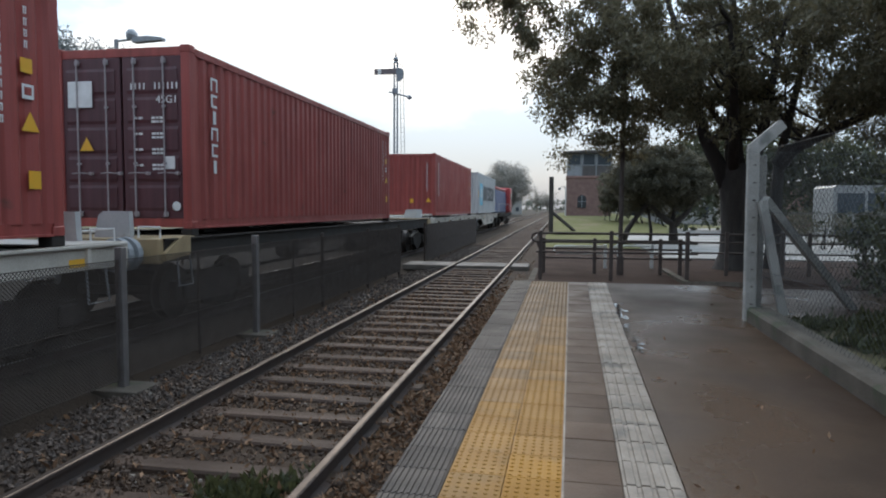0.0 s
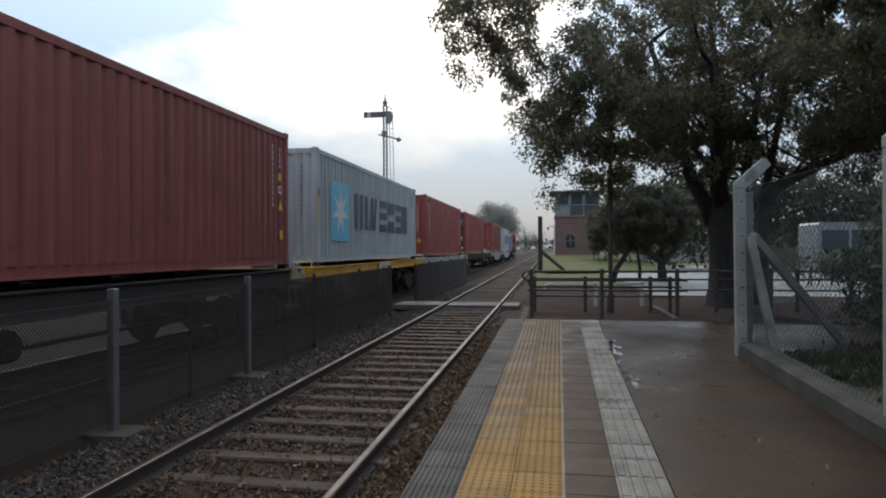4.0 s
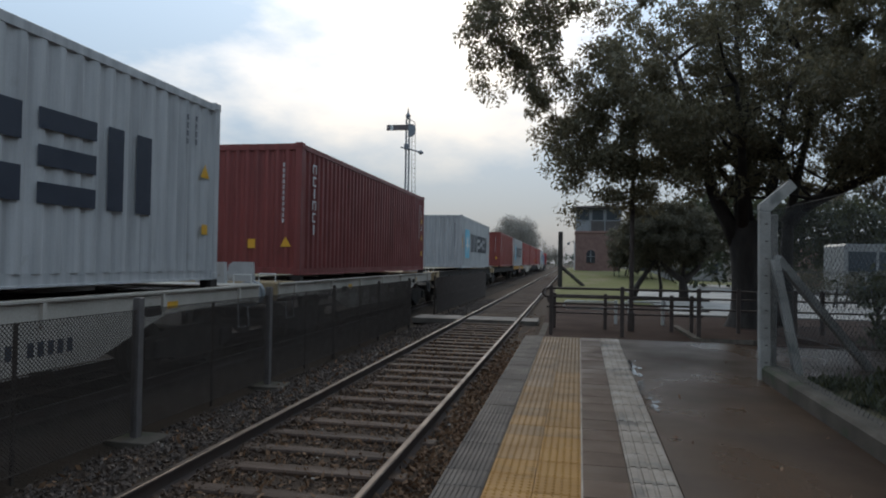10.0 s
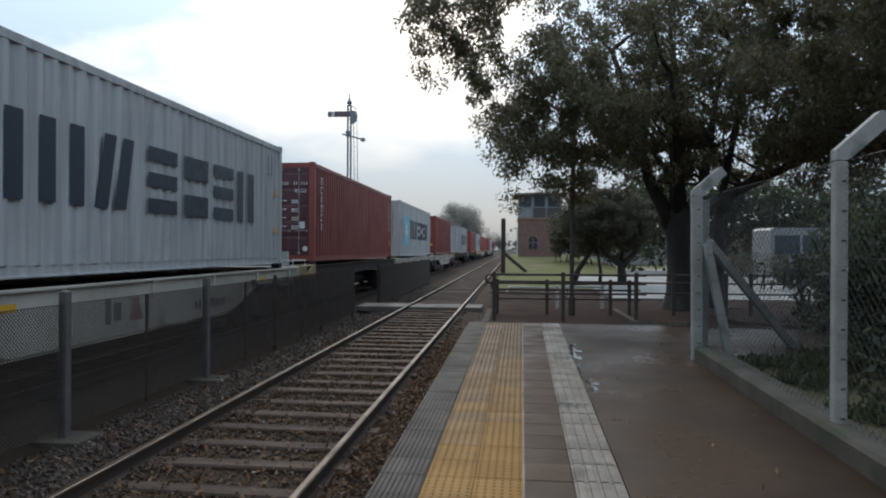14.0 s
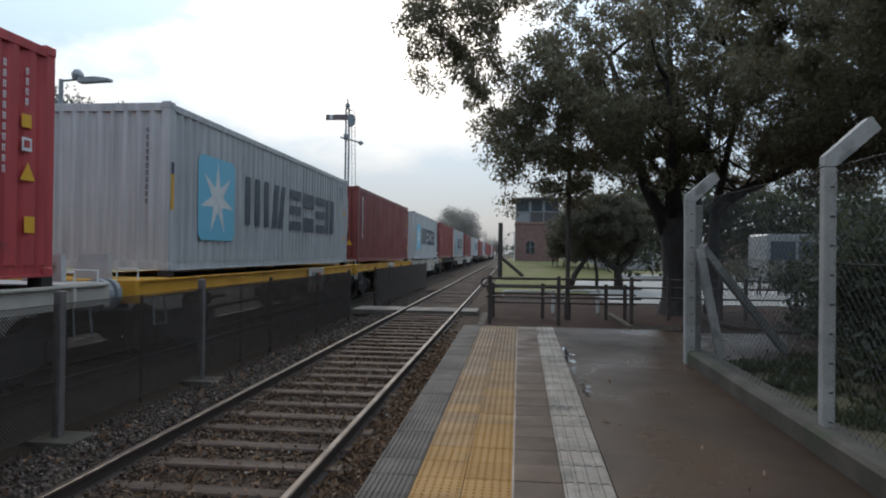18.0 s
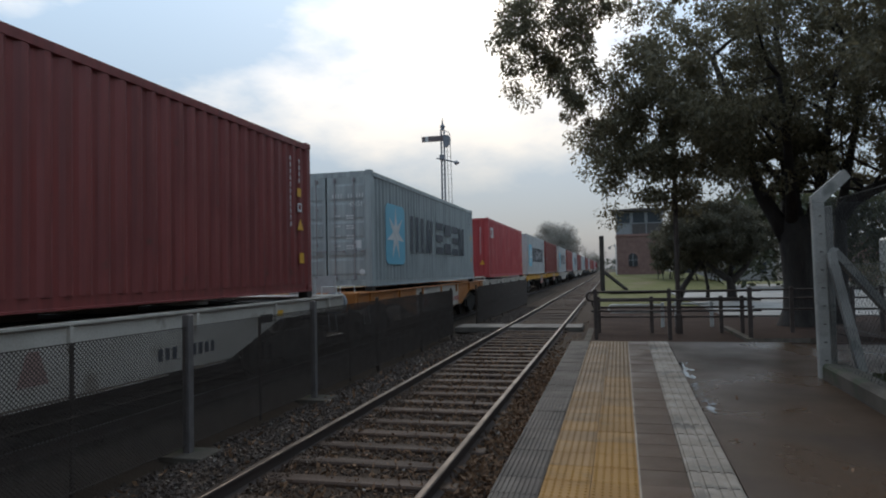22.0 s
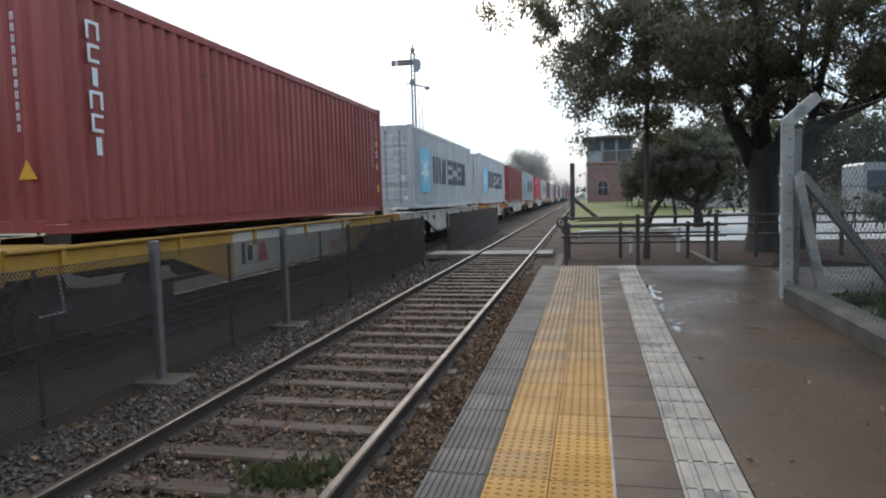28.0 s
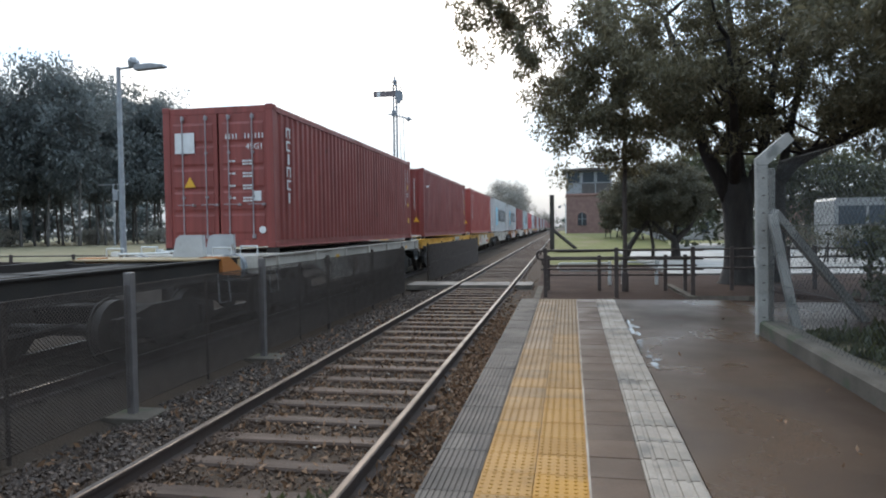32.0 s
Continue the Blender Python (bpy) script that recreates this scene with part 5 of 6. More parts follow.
def big_tree():
    g = random.Random(11)
    ob = thing("tree", "large leafy tree with dark forked trunk beside the platform end", "tree", (5.0, 20.5, 0.0))
    b = Build()
    b.tube([(0.02, 0, -0.3), (0.02, 0, 0.1), (0.02, 0, 0.5), (0.02, 0, 1.2), (0.0, 0, 2.0), (-0.03, 0, 2.55), (-0.04, 0, 3.1)], [0.85, 0.56, 0.42, 0.385, 0.40, 0.44, 0.36], 18)
    put("trunk", b.mesh("trunk", True), "bark", ob, "dark wet bark")
    tips = []
    # each limb: its bends and its two radii
    LIMBS = (([(-0.18, 0, 2.4), (-0.45, 0, 3.0), (-0.85, -0.05, 3.75), (-1.2, -0.1, 4.8), (-1.5, -0.2, 6.2), (-2.1, -0.3, 7.8)], 0.27, 0.07),
             ([(-0.03, 0, 2.8), (-0.06, 0.1, 3.5), (-0.08, 0.1, 4.2), (-0.12, 0.2, 5.0), (0.0, 0.3, 6.6), (-0.2, 0.5, 8.6)], 0.31, 0.07),
             ([(0.25, 0, 2.5), (0.45, 0, 3.1), (0.68, 0.05, 3.8), (0.86, 0.1, 4.9), (1.1, 0.3, 6.4), (1.6, 0.4, 8.2)], 0.22, 0.06),
             ([(1.15, 0.4, -0.3), (1.2, 0.4, 0.8), (1.22, 0.4, 1.7), (1.25, 0.4, 2.6), (1.28, 0.4, 3.2), (1.5, 0.5, 4.2), (1.9, 0.8, 5.8), (2.3, 1.0, 7.8)], 0.24, 0.07),
             ([(1.22, 0.4, 3.05), (1.55, 0.3, 3.5), (1.95, 0.2, 3.75), (2.66, 0.1, 4.1), (3.35, 0.0, 4.42), (4.6, -0.2, 5.0), (6.0, -0.4, 5.9)], 0.24, 0.06),
             ([(-0.2, 0.0, 3.9), (-0.5, 0, 4.35), (-0.78, -0.05, 4.7), (-1.4, -0.2, 5.4), (-2.4, -0.5, 6.3)], 0.10, 0.03),
             ([(0.0, 0.1, 2.7), (0.1, 0.8, 3.6), (0.2, 1.8, 4.9), (0.2, 3.0, 6.4)], 0.22, 0.06),
             ([(-0.1, -0.1, 2.8), (-0.3, -0.9, 4.0), (-0.6, -1.9, 5.2), (-1.0, -3.0, 6.4)], 0.18, 0.05))
    for pts, r0, r1 in LIMBS:
        lb = Build()
        n = len(pts) - 1
        lb.tube(pts, [r0 + (r1 - r0) * k / n for k in range(n + 1)], 10)
        for q in pts[2:]:
            if q[2] < 3.6:
                continue
            for _ in range(3):
                dd = (g.uniform(-1, 1), g.uniform(-1, 1), g.uniform(0.0, 0.9))
                sub = limb(lb, q, dd, g.uniform(1.4, 3.2), 0.05, 0.012, 0.25, g, 5)
                tips += [tuple(w) for w in sub[2:]]
        put("limb", lb.mesh("limb", True), "bark", ob, "dark crooked limb")
    cen = [c for c in tips if c[2] > 3.8]
    cen += crown_shell(g, 310, 0.9, -1.0, 6.7, 7.9, 7.3, 6.5, -0.40) + crown_shell(g, 190, 4.8, -1.0, 7.0, 4.8, 5.0, 4.6, -0.62) + crown_shell(g, 230, 3.2, -1.2, 8.8, 5.4, 4.6, 3.4, -0.9)
    # drooping outer sprays on the side towards the line
    for x, y, z, n in ((-7.0, -2.5, 8.0, 8), (-6.3, -2.5, 6.4, 10), (-5.4, -2.2, 5.2, 14), (-4.6, -2.4, 4.3, 16), (-3.6, -2.5, 4.0, 12), (-2.6, -2.5, 4.6, 10), (-7.0, -2.5, 9.6, 8), (-7.2, -2.5, 7.9, 7), (-6.9, -2.5, 8.5, 12), (-6.2, -2.4, 8.5, 12), (-5.5, -2.4, 8.7, 12), (-7.3, -2.5, 7.5, 5), (-7.0, -2.5, 7.3, 6), (-7.3, -2.5, 7.0, 4), (-1.6, -1.5, 4.9, 8), (-4.9, -2.3, 6.2, 16), (-3.9, -2.4, 5.4, 18), (-3.0, -2.4, 5.9, 16), (-2.0, -2.0, 5.6, 14), (-4.0, -2.0, 6.9, 12), (-5.0, -2.4, 4.6, 8), (-4.4, -2.4, 4.3, 7), (-3.8, -2.4, 4.2, 8), (-3.2, -2.3, 4.2, 10), (-2.5, -2.2, 3.9, 12), (-1.8, -2.2, 4.2, 10),
                       (2.0, -1.8, 4.7, 16), (3.0, -2.0, 4.6, 18), (4.0, -2.0, 4.9, 18), (5.0, -2.0, 4.7, 18), (6.0, -2.0, 5.1, 16), (2.6, -2.0, 5.7, 18), (4.2, -2.2, 5.9, 18), (1.2, -1.8, 5.6, 14), (3.4, -1.5, 3.9, 7), (5.2, -1.5, 3.7, 9)):
        for _ in range(n):
            cen.append((x + g.gauss(0, 0.55), y + g.gauss(0, 0.7), z + g.gauss(0.3, 0.5)))
    # two deep bays in the outline towards the line
    cen = [c for c in cen if not (c[0] < -6.5 and 6.0 < c[2] < (6.8 if c[0] < -7.0 else 7.2)) and not (c[0] < -5.7 and c[2] <= 5.7)]
    # the crown is thin before the stems
    cen = [c for c in cen if not (c[1] < 0.5 and -2.2 < c[0] < 2.6 and c[2] < 7.2) or g.random() < 0.55]
    cen = [c for c in cen if c[0] > -8.1]
    spread = np.array([g.uniform(0.25, 0.6) for _ in cen])
    put("crown", leaf_cloud(cen, 215000, 0.125, spread, 3, 0.5), "leaf", ob, "small pointed dark green leaves")["kind"] = "stuff"
    return ob


big_tree()


def near_tree():
    g = random.Random(23)
    ob = thing("tree", "dark leafy tree standing behind the platform fence", "tree", (9.6, 12.5, 0.0))
    b = Build()
    tips = []
    pts = limb(b, (0, 0, -0.3), (-0.1, 0.0, 1), 5.0, 0.34, 0.2, 0.06, g)
    for q in pts[3:]:
        for _ in range(4):
            sub = limb(b, q, (g.uniform(-1, 1), g.uniform(-1, 1), g.uniform(0.2, 0.9)), g.uniform(2, 3.6), 0.1, 0.02, 0.2, g, 5)
            tips += [tuple(s) for s in sub[2:]]
    put("trunk", b.mesh("trunk", True), "bark", ob, "dark wet bark")
    cen = [c for c in tips if c[2] > 4.4] + crown_shell(g, 230, -0.6, -0.5, 6.6, 5.4, 5.5, 4.8, -0.34)
    put("crown", leaf_cloud(cen, 105000, 0.135, np.array([g.uniform(0.3, 0.75) for _ in cen]), 9, 0.4), "leaf", ob)["kind"] = "stuff"
    return ob


near_tree()


def forked_tree(x, y, label, seed=5):
    """A low dense dome of leaves on several crooked forking stems."""
    g = random.Random(seed)
    ob = thing("tree", label, "tree", (x, y, 0.0))
    STEMS = (([(-1.9, 0, -0.2), (-1.6, 0, 0.75), (-1.2, 0, 1.35), (-0.8, 0, 1.9), (-0.3, 0, 2.8)], 0.17, 0.06), ([(-0.45, 0.4, -0.2), (-0.42, 0.4, 0.7), (-0.55, 0.4, 1.6), (-0.9, 0.4, 2.6)], 0.10, 0.05),
             ([(0.62, 0, -0.2), (0.6, 0, 0.5), (0.55, 0, 1.05), (0.3, 0, 1.2), (-0.1, 0, 1.5), (-0.6, 0, 2.1), (-0.9, 0, 3.0)], 0.26, 0.06),
             ([(0.58, 0, 0.9), (0.8, 0, 1.2), (1.2, 0, 1.6), (1.5, 0, 2.2), (2.0, 0, 2.6), (2.3, 0.1, 3.2)], 0.19, 0.05), ([(0.55, 0.1, 1.0), (0.65, 0.3, 1.7), (0.8, 0.4, 2.8)], 0.14, 0.05))
    tips = []
    for pts, r0, r1 in STEMS:
        b = Build()
        n = len(pts) - 1
        b.tube(pts, [r0 + (r1 - r0) * k / n for k in range(n + 1)], 9)
        for q in pts[-2:]:
            for _ in range(4):
                sub = limb(b, q, (g.uniform(-1, 1), g.uniform(-1, 1), g.uniform(0.1, 1.0)), g.uniform(0.8, 1.7), 0.04, 0.012, 0.22, g, 5)
                tips += [tuple(w) for w in sub[2:]]
        put("stem", b.mesh("stem", True), "bark", ob, "dark crooked stem")
    cen = tips + [(-0.1 + 2.45 * a, 2.0 * e, 3.15 + (1.85 if f > 0 else 1.25) * f) for a, e, f in ((math.cos(u) * math.sqrt(1 - w * w) * r, math.sin(u) * math.sqrt(1 - w * w) * r, w * r)
                  for u, w, r in ((g.uniform(0, 6.283), g.uniform(-1, 1), g.uniform(0.25, 1) ** 0.4) for _ in range(420)))]
    put("crown", leaf_cloud(cen, 62000, 0.12, np.array([g.uniform(0.2, 0.42) for _ in cen]), seed, 0.3), "leaf_olive", ob, "dense olive-green leaves")["kind"] = "stuff"
    return ob


forked_tree(4.9, 34.0, "low dome-shaped olive-green tree with several crooked trunks")

# ---- semaphore signal ----
def semaphore():
    ob = thing("semaphore_signal", "grey lattice railway semaphore with level arm", "signal", (-10.2, 40.0, 0.0))
    mast = Build()
    for x in (-0.10, 0.10):
        mast.box(x - 0.045, -0.05, -0.3, x + 0.045, 0.05, 10.72)
    for k in range(36):
        z = 0.2 + k * 0.29
        mast.tube([(-0.09, 0, z), (0.09, 0, z + 0.29)], 0.014, 4, False)
    put("mast", mast, "signal_grey", ob)
    put("finial", Build().tube([(0, 0, 10.72), (0, 0, 10.8), (0, 0, 10.9), (0, 0, 11.0), (0, 0, 11.08), (0, 0, 11.5)], [0.16, 0.10, 0.17, 0.15, 0.07, 0.01], 10), "signal_grey", ob, "pointed iron finial")
    put("arm", Build().box(-1.36, -0.10, 10.0, 0.1, -0.07, 10.36, 0.005), "signal_red", ob, "faded red semaphore arm")
    put("arm_band", Build().box(-1.12, -0.106, 10.005, -0.92, -0.101, 10.355), "ink_white", ob, "pale band")
    put("spectacle", Build().prism([(0.05, 9.62), (0.3, 9.55), (0.48, 9.75), (0.55, 10.0), (0.5, 10.25), (0.35, 10.38), (0.05, 10.38)], -0.12, -0.08), "signal_grey", ob)
    put("lamp", Build().box(-0.14, -0.4, 8.75, 0.16, -0.15, 9.1, 0.03), "signal_grey", ob)
    put("bracket", Build().tube([(-0.45, 0, 8.95), (0, 0, 8.85), (0.85, 0, 8.6)], 0.045, 6).tube([(0.7, 0, 8.62), (0.86, 0, 8.58), (1.05, 0, 8.56)], [0.06, 0.16, 0.02], 8), "signal_grey", ob)
    put("stay", Build().tube([(0.1, 0, 10.7), (0.4, 0, 10.55), (0.5, 0, 10.3)], 0.025, 5), "signal_grey", ob)
    lad = Build()
    for x in (0.24, 0.46):
        lad.tube([(x + 0.12, 0.3, 0), (x, 0.1, 9.9)], 0.02, 5)
    for k in range(34):
        z = 0.2 + k * 0.285
        d = 0.12 * (1 - z / 9.9)
        lad.tube([(0.24 + d, 0.3 - 0.2 * z / 9.9, z), (0.46 + d, 0.3 - 0.2 * z / 9.9, z)], 0.013, 4)
    put("ladder", lad, "signal_grey", ob, "thin iron ladder")
    return ob


semaphore()

# ---- signal box ----
def signal_box():
    ob = thing("signal_box", "two-storey brick railway signal box with a windowed cabin", "building", (0.55, 70.0, 0.6))
    w, d = 4.6, 6.0
    front = put("wall", Build().box(0, 0, -0.9, w, 0.25, 4.35), "brick", ob, "red brick front wall")
    put("wall", Build().box(0, 0.26, -0.9, 0.25, d, 4.35), "brick", ob)
    put("wall", Build().box(w - 0.25, 0.26, -0.9, w, d, 4.35), "brick", ob)
    put("wall", Build().box(0.26, d - 0.25, -0.9, w - 0.26, d, 4.35), "brick", ob)
    put("string_course", Build().box(-0.08, -0.08, 4.35, w + 0.08, d + 0.08, 4.58, 0.03), "brick", ob)
    arch = [(1.12, 1.25)] + [(1.58 + 0.46 * math.cos(math.pi - k * math.pi / 10), 2.15 + 0.46 * math.sin(math.pi - k * math.pi / 10)) for k in range(11)] + [(2.04, 1.25)]
    put("arch_surround", Build().prism([(1.58 + (u - 1.58) * 1.4, 1.25 + (v - 1.25) * 1.14) for u, v in arch], -0.05, -0.002), "brick", ob, "brick arch surround")
    win = put("arched_window", Build().prism(arch, -0.07, -0.052), "dark", ob, "dark arched window")
    put("window_bar", Build().box(1.55, -0.10, 1.3, 1.61, -0.072, 2.55).box(1.14, -0.10, 1.9, 2.02, -0.072, 1.95), "lamp_metal", win)
    for x0, x1 in ((0.05, 1.45), (1.6, 2.9), (3.05, 4.5)):
        c = put("cabin_window", Build().box(x0, 0.08, 5.65, x1, 0.12, 6.9), "glass", ob, "dark cabin window")
        put("sash", Build().box(x0, 0.05, 5.65, x0 + 0.08, 0.078, 6.9).box(x1 - 0.08, 0.05, 5.65, x1, 0.078, 6.9).box(x0 + 0.08, 0.05, 6.82, x1 - 0.08, 0.078, 6.9).box(x0 + 0.08, 0.05, 5.65, x1 - 0.08, 0.078, 5.73), "lamp_metal", c)
        # right panels are boarded; the left paints a lower pane's pale reflection
        put("panel", Build().box(x0, 0.06, 4.6, x1, 0.12, 5.6, 0.01), "lamp_metal" if x0 < 1 else "roof_dark", ob, "lower cabin panel")
    put("cabin_wall", Build().box(0.02, 0.13, 4.59, w - 0.02, d - 0.02, 6.93), "roof_dark", ob)
    for x in (0.0, 1.48, 2.93, 4.53):
        put("cabin_post", Build().box(x, 0.02, 4.59, x + 0.1, 0.12, 6.93), "lamp_metal", ob)
    put("roof", Build().prism([(-0.45, 6.95), (w + 0.45, 6.95), (w + 0.45, 7.1), (w / 2, 7.22), (-0.45, 7.1)], -0.5, d + 0.5), "roof_dark", ob, "flat dark sheet roof")
    put("downpipe", Build().tube([(-0.08, -0.06, -0.6), (-0.08, -0.06, 3.2), (-0.25, -0.06, 3.6)], 0.06, 6), "paint_white", ob, "white downpipe")
    put("bracket_lamp", Build().tube([(-0.02, -0.05, 3.3), (-0.5, -0.05, 3.45), (-0.7, -0.05, 3.3)], 0.03, 5).box(-0.85, -0.15, 3.1, -0.6, 0.05, 3.35, 0.03), "lamp_metal", ob)
    return ob


signal_box()

# ---- foot-crossing railings ----
def pipe_rail(name, x0, x1, y, zs, posts, label, material="pipe_dark", loop_end=True, at=(0, 0, 0), turn=0):
    ob = thing(name, label, "railing", pose(*at, 0, 0, turn))
    if loop_end and len(zs) >= 2:
        a, c = zs[0], zs[1]
        r = abs(c - a) / 2
        arc = [(x0 + r - r * math.sin(k * math.pi / 8), y, (a + c) / 2 + r * math.cos(k * math.pi / 8)) for k in range(9)]
        put("top_pipe", Build().tube([(x1, y, a)] + arc + [(x1, y, c)], 0.029, 8).mesh("top_pipe", True), material, ob, "bent pipe with a rounded end")
        rest = zs[2:]
    else:
        rest = zs
    for z in rest:
        put("pipe", Build().tube([(x0 + 0.1, y, z), (x1, y, z)], 0.025, 8).mesh("pipe", True), material, ob)
    for x in posts:
        post = put("post", shared(("rpost", material, zs[0]), lambda: Build().box(-0.045, -0.045, -0.3, 0.045, 0.045, zs[0] + 0.07, 0.01)), material, ob, "squared post", (x, y - 0.07, 0))
    return ob


pipe_rail("pipe_railing", -0.70, 3.2, 16.4, (1.18, 0.97, 0.72), (-0.49, 1.2, 2.95), "dark rusty pipe railing with a rounded end across the path")
pipe_rail("pipe_railing", -0.62, 3.4, 18.2, (0.92, 0.70, 0.45), (-0.45, 0.9, 2.6, 3.1), "second dark pipe railing of the zigzag crossing")
pipe_rail("pipe_railing", -0.2, 1.35, 20.0, (0.66, 0.45), (1.3,), "chipped white pipe barrier of the zigzag crossing", "paint_white")
pipe_rail("pipe_railing", 1.55, 2.75, 20.2, (0.68, 0.46), (1.7, 2.65), "short chipped white pipe barrier", "paint_white")
pipe_rail("pipe_railing", 3.3, 9.5, 18.4, (1.12, 0.90, 0.62), (4.3, 5.0, 5.67, 6.31, 7.6, 9.0), "dark pipe railing running on past the tree", loop_end=False)
pipe_rail("pipe_railing", -26.0, -11.5, 21.0, (0.95, 0.7), (-25, -22.5, -20, -17.4, -15.5, -13), "dark pipe railing on the far side of the tracks", loop_end=False)
for x0 in (-0.70, 2.88):
    top = 0.07 if x0 > 0 else 0.006
    tagged(put("path_edging", Build().prism([(P_END + 0.1, -0.25), (P_END + 0.1, R_TOP + top), (13.5, 0.31 + top), (16.0, 0.04 + top), (19.5, 0.03 + top), (19.5, -0.25)], x0 - 0.08, x0 + 0.08, "x"), "kerb_concrete"), "low concrete edging beside the crossing path", "kerb", kind="structure")

pole = thing("lamp_pole", "slender dark pole rising into the tree", "pole", (1.56, 18.0, 0.0))
put("shaft", Build().tube([(0, 0, -0.3), (0, 0, 2.5), (0.02, 0, 6.5)], [0.065, 0.06, 0.05], 10), "pipe_dark", pole)
put("collar", Build().tube([(0, 0, 0.0), (0, 0, 0.5), (0, 0, 0.55)], [0.095, 0.09, 0.065], 10), "pipe_dark", pole)

stake = thing("line_post", "weathered grey post with a slanting strut beside the line", "post", (-0.70, 48.0, 0.0))
put("shaft", Build().box(-0.16, -0.16, -0.3, 0.16, 0.16, 4.05, 0.03), "bark", stake)
put("strut", Build().tube([(0.1, 0, 1.5), (1.7, 0, 0.15)], 0.13, 5), "bark", stake)

# ---- background to the right: street, buses, hedges, houses ----
street = tagged(put("street", Build().box(3.6, 24.1, -0.35, 70, 62, 0.07), "road_pale"), "pale wet gravel street beyond the trees", "road", kind="structure")
terrain("grass_bank", -0.9, 8, 46, 110, 20, 20, lambda x, y: 0.08 + 0.95 * min(1, max(0, (y - 46) / 22)) - 0.4 * max(0, abs(x - 4) - 4.2), "lawn", "sloping short grass round the signal box", "grass")
side_yard = tagged(put("side_yard", Build().prism([(8.15, -0.3), (8.15, plat_z(8.15) - 0.03), (P_END + 0.05, plat_z(P_END) - 0.03), (P_END + 0.05, -0.3)], 2.46, 40, "x"), "asphalt"), "wet bare ground beside the platform end", "ground", kind="structure")
yard = tagged(put("shaded_yard", Build().prism([(P_END + 0.055, -0.3), (P_END + 0.055, R_TOP - 0.01), (14.0, 0.30), (17.5, 0.06), (24.0, 0.03), (24.0, -0.3)], 5.205, 40, "x"), "ramp_earth"), "damp shaded earth under the trees", "ground", kind="structure")


def bus(x, y, turn, label):
    ob = thing("bus", label, "bus", pose(x, y, 0.07, 0, 0, turn), "parked buses")
    L, W, H = 9.5, 2.4, 2.95
    b = Build()
    prof = [(-L / 2, 0.35), (L / 2 - 0.05, 0.35), (L / 2, 1.1), (L / 2 - 0.1, H - 0.1), (L / 2 - 0.25, H), (-L / 2 + 0.12, H), (-L / 2, H - 0.12)]
    put("body", Build().add([(u, -W / 2, w) for u, w in prof] + [(u, W / 2, w) for u, w in prof],
        [tuple(range(7)), tuple(range(13, 6, -1))] + [(i, (i + 1) % 7, 7 + (i + 1) % 7, 7 + i) for i in range(7)]), "bus_white", ob, "white and grey body")
    for k in range(6):
        put("window", shared("bus_window", lambda: Build().box(-0.64, -0.012, 0, 0.64, 0.0, 1.0, 0.004)), "glass", ob, "", (-3.9 + k * 1.42, -W / 2 - 0.002, 1.55))
    put("windscreen", Build().box(L / 2 - 0.12, -1.05, 1.45, L / 2 - 0.02, 1.05, 2.5), "glass", ob)
    put("skirt", Build().box(-L / 2 + 0.1, -W / 2 - 0.015, 0.4, L / 2 - 0.2, -W / 2 - 0.002, 0.8), "loco_blue", ob, "dark lower band")
    for x0 in (-2.8, 3.1):
        for s in (-1, 1):
            wheel = put("wheel", shared("bus_wheel", lambda: Build().tube([(0, -0.13, 0), (0, 0.13, 0)], 0.48, 18)), "rubber", ob, "", (x0, s * (W / 2 - 0.12), 0.48))
    return ob


bus(18.2, 37.5, 2, "white and grey bus parked in the street")
bus(28.6, 38.0, 3, "white bus with dark windows parked in the street")


def hedge(x, y, w, d, h, n, seed, label, leaf="leaf_dark", z0=0.3, size=0.12):
    g = random.Random(seed)
    ob = thing("shrub", label, "shrub", (x, y, z0))
    for _ in range(7):
        b = Build()
        limb(b, (g.uniform(-w, w) * 0.35, g.uniform(-d, d) * 0.35, -0.2), (g.uniform(-0.4, 0.4), g.uniform(-0.4, 0.4), 1), h * 0.8, 0.04, 0.012, 0.15, g)
        put("stem", b, "bark", ob)
    cen = [(g.uniform(-w, w) / 2, g.uniform(-d, d) / 2, h * (0.12 + 0.8 * g.random() ** 0.8)) for _ in range(110)]
    put("leaves", leaf_cloud(cen, n, size, 0.42, seed, 0.2), leaf, ob)["kind"] = "stuff"
    return ob


hedge(5.9, 10.4, 2.6, 3.0, 1.7, 12000, 31, "dark shrub behind the platform netting")
hedge(12.2, 30.5, 5.0, 1.6, 1.35, 5000, 36, "straggling low shrub along the street", "leaf_olive")
hedge(18.5, 31.5, 6.0, 1.8, 1.5, 6000, 37, "straggling low shrub along the street", "leaf_dark")
hedge(4.7, 60.0, 2.4, 3.0, 4.6, 5200, 38, "tall thin bush before the signal box", "leaf_olive", 0.7, 0.3)
hedge(7.2, 58.0, 4.0, 3.0, 5.6, 7000, 39, "tall thin bush before the signal box", "leaf_olive", 0.7, 0.3)
hedge(4.5, 6.6, 2.0, 3.0, 2.1, 11000, 35, "overgrown dark shrub behind the platform fence")


